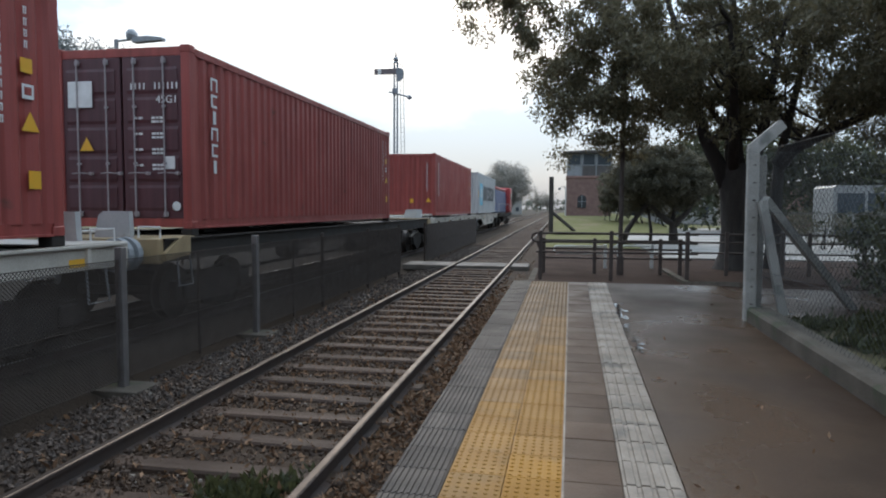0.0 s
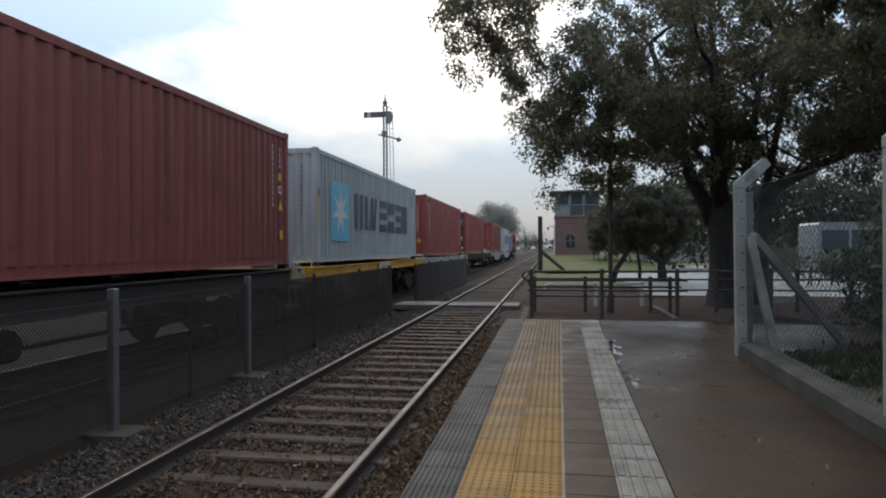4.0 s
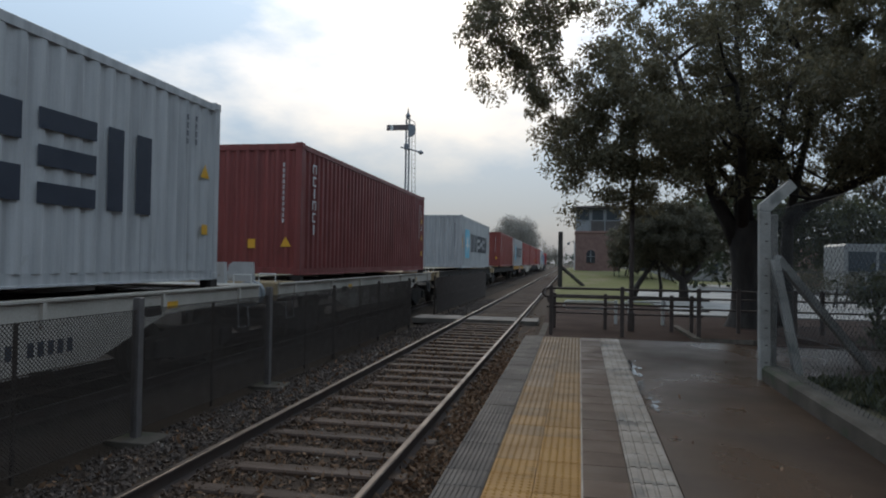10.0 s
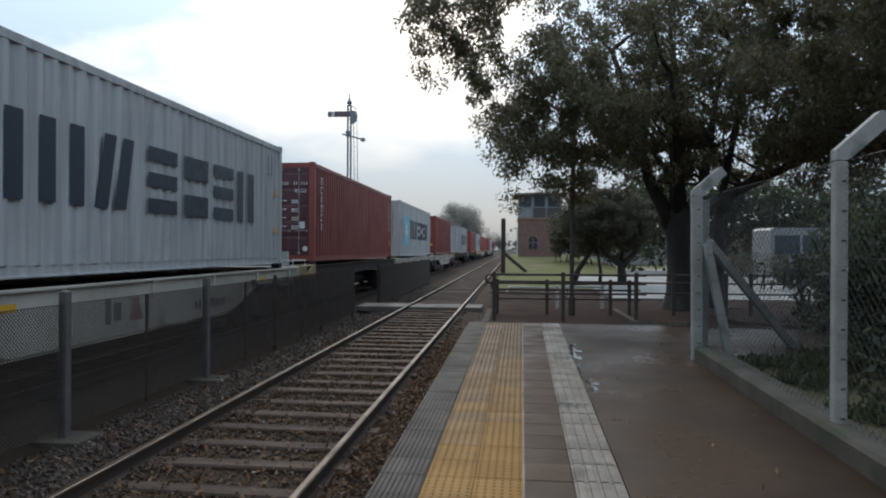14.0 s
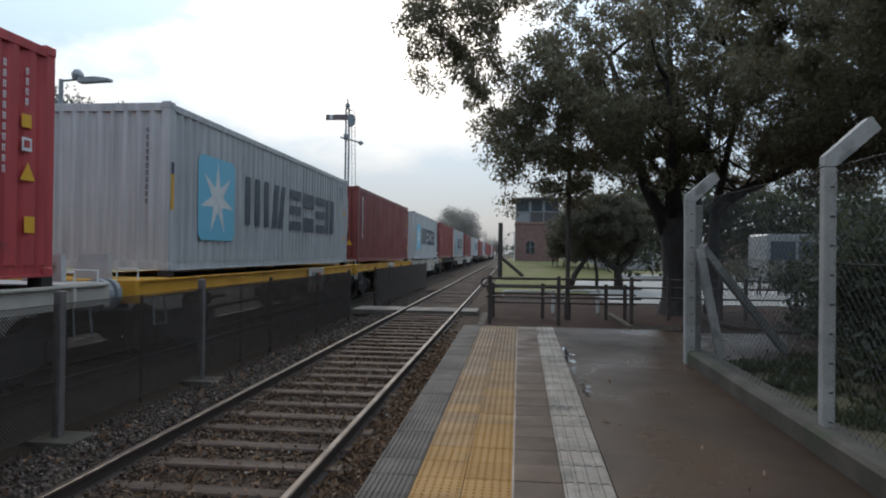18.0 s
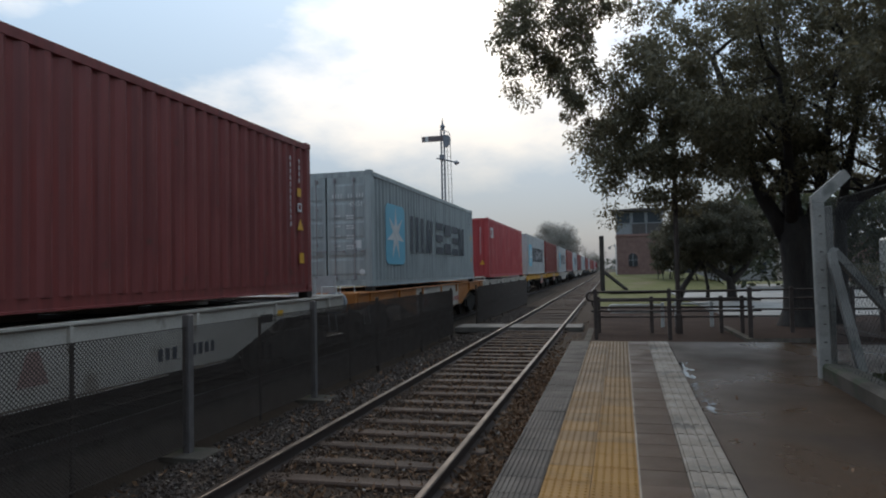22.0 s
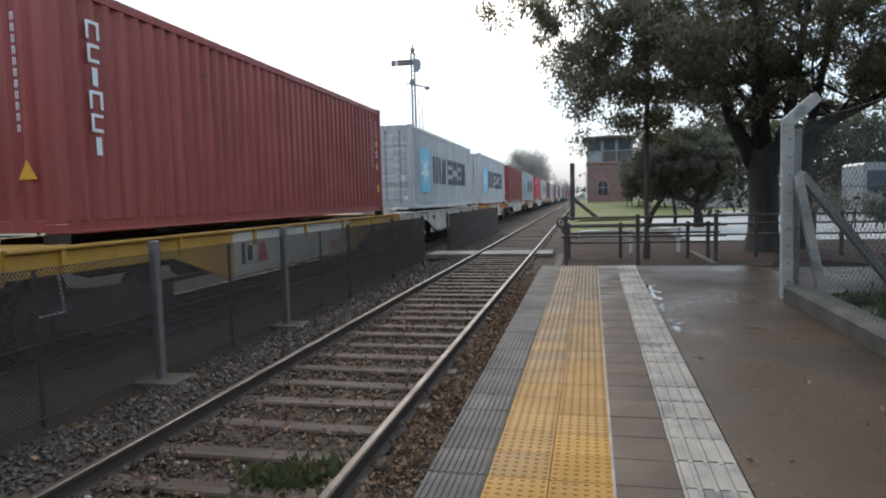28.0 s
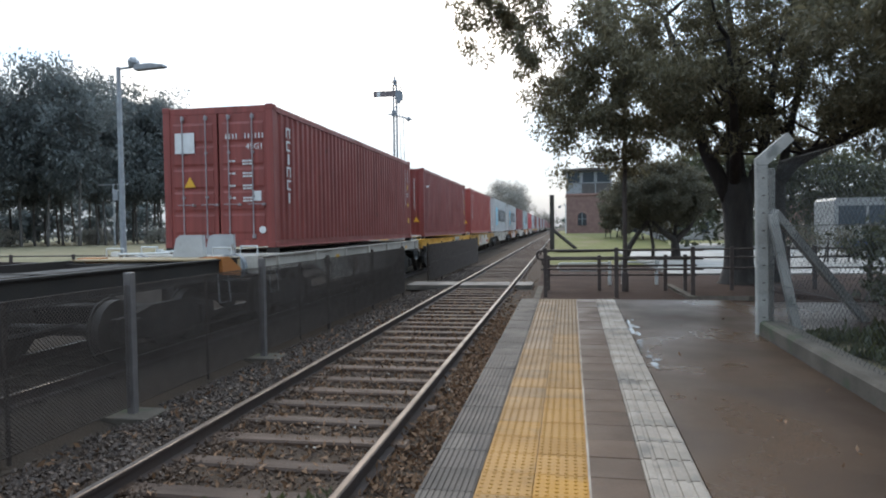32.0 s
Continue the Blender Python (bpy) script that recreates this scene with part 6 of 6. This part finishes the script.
def house(x, y, w, d, h, wall, label, turn=0):
    ob = thing("house", label, "house", pose(x, y, -0.2, 0, 0, turn))
    put("wall", Build().box(-w / 2, -d / 2, 0, w / 2, d / 2, h), wall, ob)
    put("roof", Build().prism([(-w / 2 - 0.4, h + 0.004), (w / 2 + 0.4, h + 0.004), (w / 2 + 0.4, h + 0.25), (0, h + 1.5), (-w / 2 - 0.4, h + 0.25)], -d / 2 - 0.4, d / 2 + 0.4), "roof_dark", ob)
    n = max(2, int(w / 2.5))
    for k in range(n):
        win = put("window", Build().box(-0.5, -0.04, 0, 0.5, -0.004, 1.3), "glass", ob, "", (-w / 2 + (k + 0.5) * w / n, -d / 2, 1.0))
        put("sill", Build().box(-0.6, -0.12, -0.1, 0.6, -0.002, -0.004), "concrete", win)
    return ob


house(30, 72, 16, 10, 4.2, "brick", "low brick house across the street")
house(50, 64, 14, 10, 5.0, "brick", "low brick house across the street")
house(14, 95, 12, 9, 4.0, "concrete", "low pale house behind the signal box")
house(-43.5, 90, 8, 6, 2.9, "concrete", "low pale house beyond the station yard", 25)
house(-19, 215, 12, 9, 5.0, "concrete", "pale house far along the line", 10)
house(-22, 250, 14, 9, 5.5, "paint_white", "white house far along the line", 10)

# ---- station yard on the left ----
cess = terrain("cess", -26, -10.2, -60, 190, 20, 60, lambda x, y: -0.27 + 0.06 * noise.noise((x * 0.3, y * 0.3, 0)), "cess_earth", "near-black earth beyond the far track", "ground")
terrain("station_yard", -140, -26, -30, 190, 30, 40, lambda x, y: -0.22 + 0.5 * min(1, max(0, (-x - 12) / 30)), "yard_earth", "trodden bare ground of the station yard", "ground")
terrain("dry_lawn", -140, -24, 30, 190, 30, 40, lambda x, y: 0.02 + 0.5 * min(1, max(0, (-x - 12) / 30)) + 0.1 * noise.noise((x * 0.1, y * 0.1, 5)), "dry_grass", "dry pale grass before the wood", "grass")

lamp = thing("street_lamp", "tall grey lamp post with a single arm", "street lamp", (-16.6, 22.6, -0.1))
put("pole", Build().tube([(0, 0, -0.3), (0, 0, 4), (0, 0, 8.15)], [0.12, 0.10, 0.08], 12), "lamp_metal", lamp)
put("arm", Build().tube([(-0.05, 0, 8.08), (0.6, 0, 8.12), (1.1, 0, 8.1)], 0.045, 8), "lamp_metal", lamp)
put("head", Build().prism([(0.75, 7.98), (1.95, 8.03), (1.95, 8.12), (1.4, 8.2), (0.75, 8.18)], -0.14, 0.14), "lamp_metal", lamp, "flat lamp head")
put("photocell", Build().tube([(0.62, 0, 8.12), (0.66, 0, 8.3), (0.7, 0, 8.42), (0.74, 0, 8.48)], [0.17, 0.22, 0.17, 0.05], 10), "lamp_metal", lamp, "round control box")
put("meter_box", Build().box(-0.32, -0.12, 3.1, -0.10, 0.12, 3.5, 0.02), "lamp_metal", lamp, "grey box on the pole")
mast = thing("barrier_mast", "weathered white mast with red bands on slanting struts", "mast", (-18.9, 35.2, -0.2))
put("shaft", Build().box(-0.09, -0.09, 0, 0.09, 0.09, 3.4, 0.015), "concrete", mast)
put("arm", Build().prism([(-0.07, 3.4), (0.07, 3.4), (0.04, 4.95), (-0.04, 4.95)], -0.04, 0.04), "paint_white", mast, "raised white barrier arm")
for z in (3.7, 4.4):
    put("band", Build().box(-0.075, -0.05, z, 0.075, 0.05, z + 0.28), "signal_red", mast, "faded red band")
for sx in (-1, 1):
    put("strut", Build().tube([(sx * 0.08, 0, 2.3), (sx * 1.15, 0, 0.0)], 0.06, 6), "concrete", mast)
for x, y in ((-42, 56), (-33, 58)):
    small = thing("street_lamp", "distant double-armed lamp post before the wood", "street lamp", (x, y, 0.1), "yard lamps")
    put("pole", shared("small_pole", lambda: Build().tube([(0, 0, -0.3), (0, 0, 6.2)], 0.07, 8)), "lamp_metal", small)
    put("arms", shared("small_arms", lambda: Build().tube([(-1.1, 0, 6.25), (1.1, 0, 6.25)], 0.05, 6).box(-1.5, -0.1, 6.2, -0.9, 0.1, 6.32).box(0.9, -0.1, 6.2, 1.5, 0.1, 6.32)), "lamp_metal", small)


def tall_tree(x, y, h, seed, label):
    g = random.Random(seed)
    ob = thing("tree", label, "tree", (x, y, 0.0), "trees of the wood")
    b = Build()
    pts = limb(b, (0, 0, -0.4), (g.uniform(-0.05, 0.05), 0, 1), h * 0.8, 0.15, 0.05, 0.03, g, 7)
    tips = []
    for q in pts[3:]:
        for _ in range(3):
            sub = limb(b, q, (g.uniform(-1, 1), g.uniform(-1, 1), g.uniform(0.4, 1.2)), g.uniform(2, 4.5), 0.09, 0.02, 0.15, g, 4)
            tips += [tuple(s) for s in sub[1:]]
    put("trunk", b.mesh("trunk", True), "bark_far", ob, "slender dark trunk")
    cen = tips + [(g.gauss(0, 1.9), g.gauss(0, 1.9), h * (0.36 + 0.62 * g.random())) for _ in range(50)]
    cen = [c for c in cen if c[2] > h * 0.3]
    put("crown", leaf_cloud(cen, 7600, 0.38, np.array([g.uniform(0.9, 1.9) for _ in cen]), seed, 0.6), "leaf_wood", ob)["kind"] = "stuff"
    return ob


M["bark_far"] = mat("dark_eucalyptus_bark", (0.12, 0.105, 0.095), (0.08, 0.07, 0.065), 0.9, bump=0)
# leaf colour lightened and blued: the haze over the wood is painted in
M["leaf_wood"] = mat_leaf("hazed_eucalyptus_leaves", (0.10, 0.115, 0.115), (0.17, 0.185, 0.18))
gw = random.Random(77)
for k in range(64):
    a = radians(33.0 + 32 * (k + gw.random()) / 64)
    dist = 84 + 16 * gw.random() if k % 2 else 70 + 9 * gw.random()
    if k < 8:
        dist = 80 + 9 * gw.random()
    tall_tree(-dist * math.sin(a), dist * math.cos(a), 15.0 + 3.2 * gw.random(), 200 + k, "tall slender eucalyptus of the dark wood")
for k in range(9):
    hedge(-44 - 5 * k, 66 - 4.5 * k + gw.uniform(-2, 2), 3.2, 2.4, 2.2, 1800, 400 + k, "low pale bush before the wood", "leaf_bare", 0.1, 0.3)


def bare_tree(x, y, h, w, seed, label, n=5000, dome=0, bark="twig_far", twig="leaf_bare"):
    g = random.Random(seed)
    ob = thing("tree", label, "tree", (x, y, -0.2))
    b = Build()
    tips = []
    pts = limb(b, (0, 0, -0.3), (0, 0, 1), h * 0.4, w * 0.03, w * 0.02, 0.05, g, 4)
    for q in pts[2:]:
        for _ in range(7):
            sub = limb(b, q, (g.uniform(-1, 1), g.uniform(-1, 1), g.uniform(0.3, 1.1)), h * g.uniform(0.25, 0.5), w * 0.012, 0.03, 0.16, g, 5)
            tips += [Vector(s) for s in sub[1:]]
    for q in tips:
        for _ in range(3):
            limb(b, q, (q[0] * 0.2 + g.uniform(-1, 1), q[1] * 0.2 + g.uniform(-1, 1), g.uniform(0.2, 1.1)), h * g.uniform(0.1, 0.2), 0.04, 0.012, 0.2, g, 3)
    put("trunk", b, bark, ob, "bare branches")
    cen = [tuple(t) for t in tips] + crown_shell(g, dome, 0, 0, h * 0.55, w * 0.5, w * 0.5, h * 0.42, -0.3)
    put("twig_mass", leaf_cloud(cen, n, w * 0.028, w * 0.13, seed, 0.0), twig, ob)["kind"] = "stuff"
    return ob


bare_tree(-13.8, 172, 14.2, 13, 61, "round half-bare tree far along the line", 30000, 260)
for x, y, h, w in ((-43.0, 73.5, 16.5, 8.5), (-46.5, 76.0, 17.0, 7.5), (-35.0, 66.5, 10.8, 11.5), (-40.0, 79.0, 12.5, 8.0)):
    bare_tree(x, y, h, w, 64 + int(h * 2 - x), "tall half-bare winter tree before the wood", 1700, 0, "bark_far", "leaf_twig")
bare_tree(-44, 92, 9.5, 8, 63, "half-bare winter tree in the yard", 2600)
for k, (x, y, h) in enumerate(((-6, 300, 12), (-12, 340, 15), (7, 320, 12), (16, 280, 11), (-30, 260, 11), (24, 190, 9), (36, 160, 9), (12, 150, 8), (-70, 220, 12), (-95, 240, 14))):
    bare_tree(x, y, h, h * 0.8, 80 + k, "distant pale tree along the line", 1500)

# far belts of trees that close the horizon
def far_belt(name, x0, y0, x1, y1, h, n, seed, label, leaf="leaf_far", size=1.3):
    g = random.Random(seed)
    cen = []
    for k in range(n):
        t = g.random()
        hh = h * (0.5 + 0.5 * (0.5 + 0.5 * noise.noise((t * 14, seed, 0))))
        cen.append((x0 + (x1 - x0) * t, y0 + (y1 - y0) * t + g.uniform(-3, 3), hh * g.random() ** 0.6 - 0.3))
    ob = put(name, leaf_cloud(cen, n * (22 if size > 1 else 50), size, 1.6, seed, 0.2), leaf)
    return tagged(ob, label, "trees", kind="stuff")


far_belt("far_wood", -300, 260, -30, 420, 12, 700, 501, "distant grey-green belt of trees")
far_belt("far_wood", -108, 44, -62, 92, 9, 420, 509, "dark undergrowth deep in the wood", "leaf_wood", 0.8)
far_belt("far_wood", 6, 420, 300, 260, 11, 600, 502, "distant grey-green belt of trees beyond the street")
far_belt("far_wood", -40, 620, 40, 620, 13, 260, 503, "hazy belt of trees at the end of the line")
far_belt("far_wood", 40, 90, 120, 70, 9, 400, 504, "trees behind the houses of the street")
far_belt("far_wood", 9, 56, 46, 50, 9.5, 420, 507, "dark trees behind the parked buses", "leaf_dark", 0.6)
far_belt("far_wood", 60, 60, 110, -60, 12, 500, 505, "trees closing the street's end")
far_belt("far_wood", -140, 60, -120, -80, 15, 500, 506, "trees closing the far side of the yard")

# unseen trees, wall and canopy added to block sky light from behind
far_belt("far_wood", -70, -34, 40, -30, 15, 700, 508, "unseen dark trees added to cut sky light from behind", "leaf_dark", 0.8)
station = tagged(put("station_wall", Build().box(3.2, -16.0, -0.3, 14.0, -15.6, 5.2, 0.02), "brick"), "unseen brick wall added to cut sky light from behind", "wall", kind="structure")
tagged(put("station_canopy", Build().box(-0.6, -22.0, 3.7, 3.6, -8.5, 3.9, 0.02), "roof_dark"), "unseen canopy added behind the viewpoint to cut sky light", "canopy", kind="structure")
for y in (-9.0, -13.0):
    tagged(put("canopy_column", shared("canopy_col", lambda: Build().tube([(0, 0, PZ - 0.3), (0, 0, 3.7)], 0.09, 10)), "pipe_dark", None, "", (1.5, y, 0)), "dark column of the added unseen canopy", "column", kind="structure")

# ---- locomotive at the train's head ----
def locomotive(y_front, label):
    ob = thing("locomotive", label, "locomotive", (XT, y_front - 8.4, 0))
    put("underframe", Build().box(-1.35, -8.2, 0.95, 1.35, 8.2, 1.3, 0.03), "black", ob)
    put("hood", Build().box(-0.95, -7.6, 1.32, 0.95, 4.2, 3.55, 0.1), "loco_blue", ob, "dark blue engine hood")
    put("hood_top", Build().box(-0.96, -7.5, 3.56, 0.96, 4.1, 3.85, 0.08), "loco_red", ob, "red upper band")
    put("cab", Build().box(-1.4, 4.3, 1.32, 1.4, 6.6, 4.05, 0.1), "loco_red", ob, "red cab")
    put("cab_window", Build().box(1.402, 4.6, 2.7, 1.41, 5.4, 3.5).box(1.402, 5.6, 2.7, 1.41, 6.3, 3.5), "glass", ob)
    put("nose", Build().box(-0.9, 6.65, 1.32, 0.9, 8.0, 2.9, 0.12), "loco_blue", ob)
    put("end_stripe", Build().box(-0.9, -7.64, 2.0, 0.9, -7.605, 2.5), "ink_white", ob, "white stripe")
    put("fuel_tank", Build().box(-1.2, -2.0, 0.4, 1.2, 2.0, 0.93, 0.08), "black", ob)
    for s in (1, -1):
        put("handrail", Build().tube([(s * 1.32, -8.0, 1.3), (s * 1.32, -8.0, 2.2), (s * 1.32, 4.2, 2.2), (s * 1.32, 4.2, 1.3)], 0.022, 6), "paint_white", ob)
        put("walkway", Build().box(s * 0.97, -8.1, 1.302, s * 1.42, 4.2, 1.33), "black", ob)
    for e in (1, -1):
        bogie = put("bogie", BOGIE, "black", ob, "", (0, e * 5.2, 0))
        for y in (-0.9, 0.9):
            wheelset(bogie, 0, y, WHEEL_R)
    return ob


MOVERS.append(locomotive(77.6, "red and blue diesel locomotive heading the train"))

# ---- ballast stones, leaves, weeds ----
def stones(name, boxes, per_m2, size, material, label, seed, category="ballast", lift=0.0):
    """Loose angular stones strewn over the beds, as one mesh."""
    g = np.random.RandomState(seed)
    base = np.array([(1, 0, 0), (-1, 0, 0), (0, 1, 0), (0, -1, 0), (0, 0, 1), (0, 0, -1)], float)
    tri = np.array([(0, 2, 4), (2, 1, 4), (1, 3, 4), (3, 0, 4), (2, 0, 5), (1, 2, 5), (3, 1, 5), (0, 3, 5)])
    vs, fs, o = [], [], 0
    for x0, x1, y0, y1 in boxes:
        n = int((x1 - x0) * (y1 - y0) * per_m2)
        xs, ys = g.uniform(x0, x1, n), g.uniform(y0, y1, n)
        zs = np.array([bed_profile(x) for x in xs])
        sc = size * (0.55 + g.rand(n, 1) * 0.9)
        q = np.linalg.qr(g.normal(size=(n, 3, 3)))[0]
        v = base[None] * (0.6 + 0.6 * g.rand(n, 6, 1)) * sc[:, :, None] * np.array([1, 0.8, 0.65])
        v = np.einsum("nij,nkj->nki", q, v) + np.stack([xs, ys, zs + lift + sc[:, 0] * 0.35], 1)[:, None, :]
        vs.append(v.reshape(-1, 3))
        fs.append((tri[None] + 6 * np.arange(n)[:, None, None]).reshape(-1, 3) + o)
        o += 6 * n
    ob = put(name, mesh_of(name, np.concatenate(vs).tolist(), np.concatenate(fs).tolist()), material)
    return tagged(ob, label, category, kind="stuff")


stones("ballast_stones", [(-3.32, -3.05, 2.5, 13), (-3.0, -2.8, 2.5, 4.2)], 600, 0.024, "stone_brown", "rust-stained ballast stones heaped over the sleeper ends", 6, lift=0.035)
stones("ballast_stones", [(-4.75, -3.45, 2.5, 12)], 520, 0.031, "stone", "loose wet grey ballast stones", 1)
stones("ballast_stones", [(-3.3, -1.7, 2.5, 13)], 420, 0.022, "stone_brown", "rust-stained ballast stones between the rails", 4)
stones("ballast_stones", [(-4.75, -3.45, 12, 34)], 230, 0.036, "stone", "loose wet grey ballast stones", 2)
stones("ballast_stones", [(-4.75, -0.88, -6, 2.5)], 150, 0.03, "stone_brown", "damp ballast stones beside the platform", 7)
stones("ballast_stones", [(-1.55, -0.88, 2.5, 14)], 420, 0.022, "stone_brown", "fine damp ballast along the platform edge", 3)


def litter(name, boxes, per_m2, size, material, label, seed, lift=0.03):
    g = np.random.RandomState(seed)
    c = []
    for x0, x1, y0, y1 in boxes:
        for _ in range(int((x1 - x0) * (y1 - y0) * per_m2)):
            x, y = g.uniform(x0, x1), g.uniform(y0, y1)
            c.append((x, y, bed_profile(x) + lift))
    ob = put(name, leaf_cloud(c, len(c), size, 0.02, seed, 0.0), material)
    return tagged(ob, label, "leaves", kind="stuff")


litter("fallen_leaves", [(-3.25, -1.7, 2.5, 14), (-1.55, -0.9, 2.5, 16)], 230, 0.06, "leaf_dry", "brown fallen leaves between the rails", 21)
litter("fallen_leaves", [(-1.56, -0.9, 2.5, 14)], 640, 0.06, "leaf_dry", "thick brown leaf litter along the platform edge", 23)
litter("fallen_leaves", [(-4.6, -3.45, 4, 16), (-3.25, -0.95, 14, 24)], 35, 0.08, "leaf_dry", "scattered brown leaves on the ballast", 22)


def tuft(x, y, z, r, n, seed, label):
    g = np.random.RandomState(seed)
    c = np.stack([x + r * g.normal(size=n) * 0.5, y + r * g.normal(size=n) * 0.4, np.full(n, z)], 1)
    me = leaf_cloud(c, n, 0.10, 0.02, seed, -0.8)
    return tagged(put("weed_tuft", me, "grass_blade"), label, "weeds", kind="stuff")


tuft(-2.12, 4.1, -0.17, 0.30, 420, 41, "green weeds growing between the rails")
tuft(-1.85, 4.3, -0.17, 0.2, 120, 42, "green weeds growing between the rails")
tuft(-1.80, 3.5, -0.17, 0.16, 90, 43, "small weeds beside the rail")
for k, (x, y) in enumerate(((2.95, 4.4), (2.95, 5.6), (2.9, 6.8), (3.0, 3.4), (3.3, 7.6), (3.4, 5.0), (3.6, 6.2), (2.9, 7.7), (3.8, 8.2), (3.9, 4.6), (4.2, 7.0))):
    tuft(x, y, plat_z(y) + 0.03, 0.42, 380, 50 + k, "uncut grass behind the kerb")
litter2 = np.random.RandomState(91)
cl = [(0.7 + 0.5 * litter2.rand(), 3 + 7.5 * litter2.rand()) for _ in range(16)] + [(litter2.uniform(0.75, 2.0), litter2.uniform(3, 10.5)) for _ in range(14)]
cl = [(x, y, plat_z(y) + 0.012) for x, y in cl]
tagged(put("fallen_leaves", leaf_cloud(cl, len(cl), 0.045, 0.01, 92, 0.0), "leaf_dry"), "fallen leaves lying on the wet platform", "leaves", kind="stuff")

gp = np.random.RandomState(93)
pv, pf = [], []
for _ in range(30):
    cy = 6.3 + gp.rand() * 2.8
    cx = 0.578 + cy * 0.0145 + abs(gp.normal()) * 0.05
    ra, rb, n0 = 0.012 + 0.03 * gp.rand(), 0.03 + 0.10 * gp.rand(), len(pv)
    for k in range(9):
        a = 2 * math.pi * k / 9
        e = 0.65 + 0.5 * gp.rand()
        pv.append((cx + ra * e * math.cos(a), cy + rb * e * math.sin(a), plat_z(cy + rb * e * math.sin(a)) + 0.004 + 0.0004 * (_ % 7)))
    pf.append(tuple(range(n0, n0 + 9)))
tagged(put("puddles", mesh_of("puddles", pv, pf), "puddle"), "shallow puddles standing along the pale tile strip", "puddle", kind="stuff")

# ---- sleepers and platform tiles, piece by piece ----
sleeper = Build().box(-1.02, -0.10, -0.12, 1.02, 0.10, 0.0, 0.018).mesh("sleeper")
sleeper.materials.append(M["sleeper"])
gs = random.Random(5)
for k in range(-13, 150):
    put("sleeper", sleeper, None, near_line, "", pose((XR + XL) / 2 + gs.uniform(-0.05, 0.05), 2.05 + k * 0.605 + gs.uniform(-0.03, 0.03), -0.118 + gs.uniform(-0.016, 0.006), gs.uniform(-0.6, 0.6), gs.uniform(-0.4, 0.4), gs.uniform(-1.2, 1.2)))
# far sleepers share the ballast colour that holds the train's shade
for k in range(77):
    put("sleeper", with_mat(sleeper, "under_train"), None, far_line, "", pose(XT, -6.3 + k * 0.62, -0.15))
for kind, xs in (("grey", [-0.71]), ("yellow", [-0.41, -0.11]), ("brown", [0.19]), ("white", [0.49])):
    for x in xs:
        for j in range(62):
            y = P_END - 0.15 - j * 0.3
            if y < -5.8:
                break
            worn = "tile_" + kind
            # yellow tiles step to the duller tones as y grows
            if kind == "yellow":
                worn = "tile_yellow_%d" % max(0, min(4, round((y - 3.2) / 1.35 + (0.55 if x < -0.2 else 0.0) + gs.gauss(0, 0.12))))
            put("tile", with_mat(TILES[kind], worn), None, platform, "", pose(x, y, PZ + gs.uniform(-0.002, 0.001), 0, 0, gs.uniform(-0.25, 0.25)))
put("seam", Build().box(0.034, -6, PZ - 0.01, 0.046, P_END - 0.3, PZ + 0.0035), "tile_white", platform, "thin pale mortar seam")
rim = put("broken_strip", Build().box(0.645, -6, PZ - 0.02, 0.72, P_END, PZ + 0.001, 0.0), "asphalt", platform, "worn mortar strip")


def motions():
    for ob in MOVERS:
        x, y, z = ob.matrix_basis.translation
        walk(ob, [(t, pose(x, y + SPEED * t, z)) for t in (0.0, 8.0, 16.0, 24.0, 32.0)])
    # the wheels roll without slipping
    step = 2 / FPS
    turn = math.degrees(SPEED * step / WHEEL_R)
    for ob, empty in TURNING:
        x, y, z = ob.matrix_basis.translation
        walk(ob, [(k * step, pose(x, y, z, -turn * k)) for k in range(481)])


SPEED = 8.9                     # metres a second, away from the platform


motions()
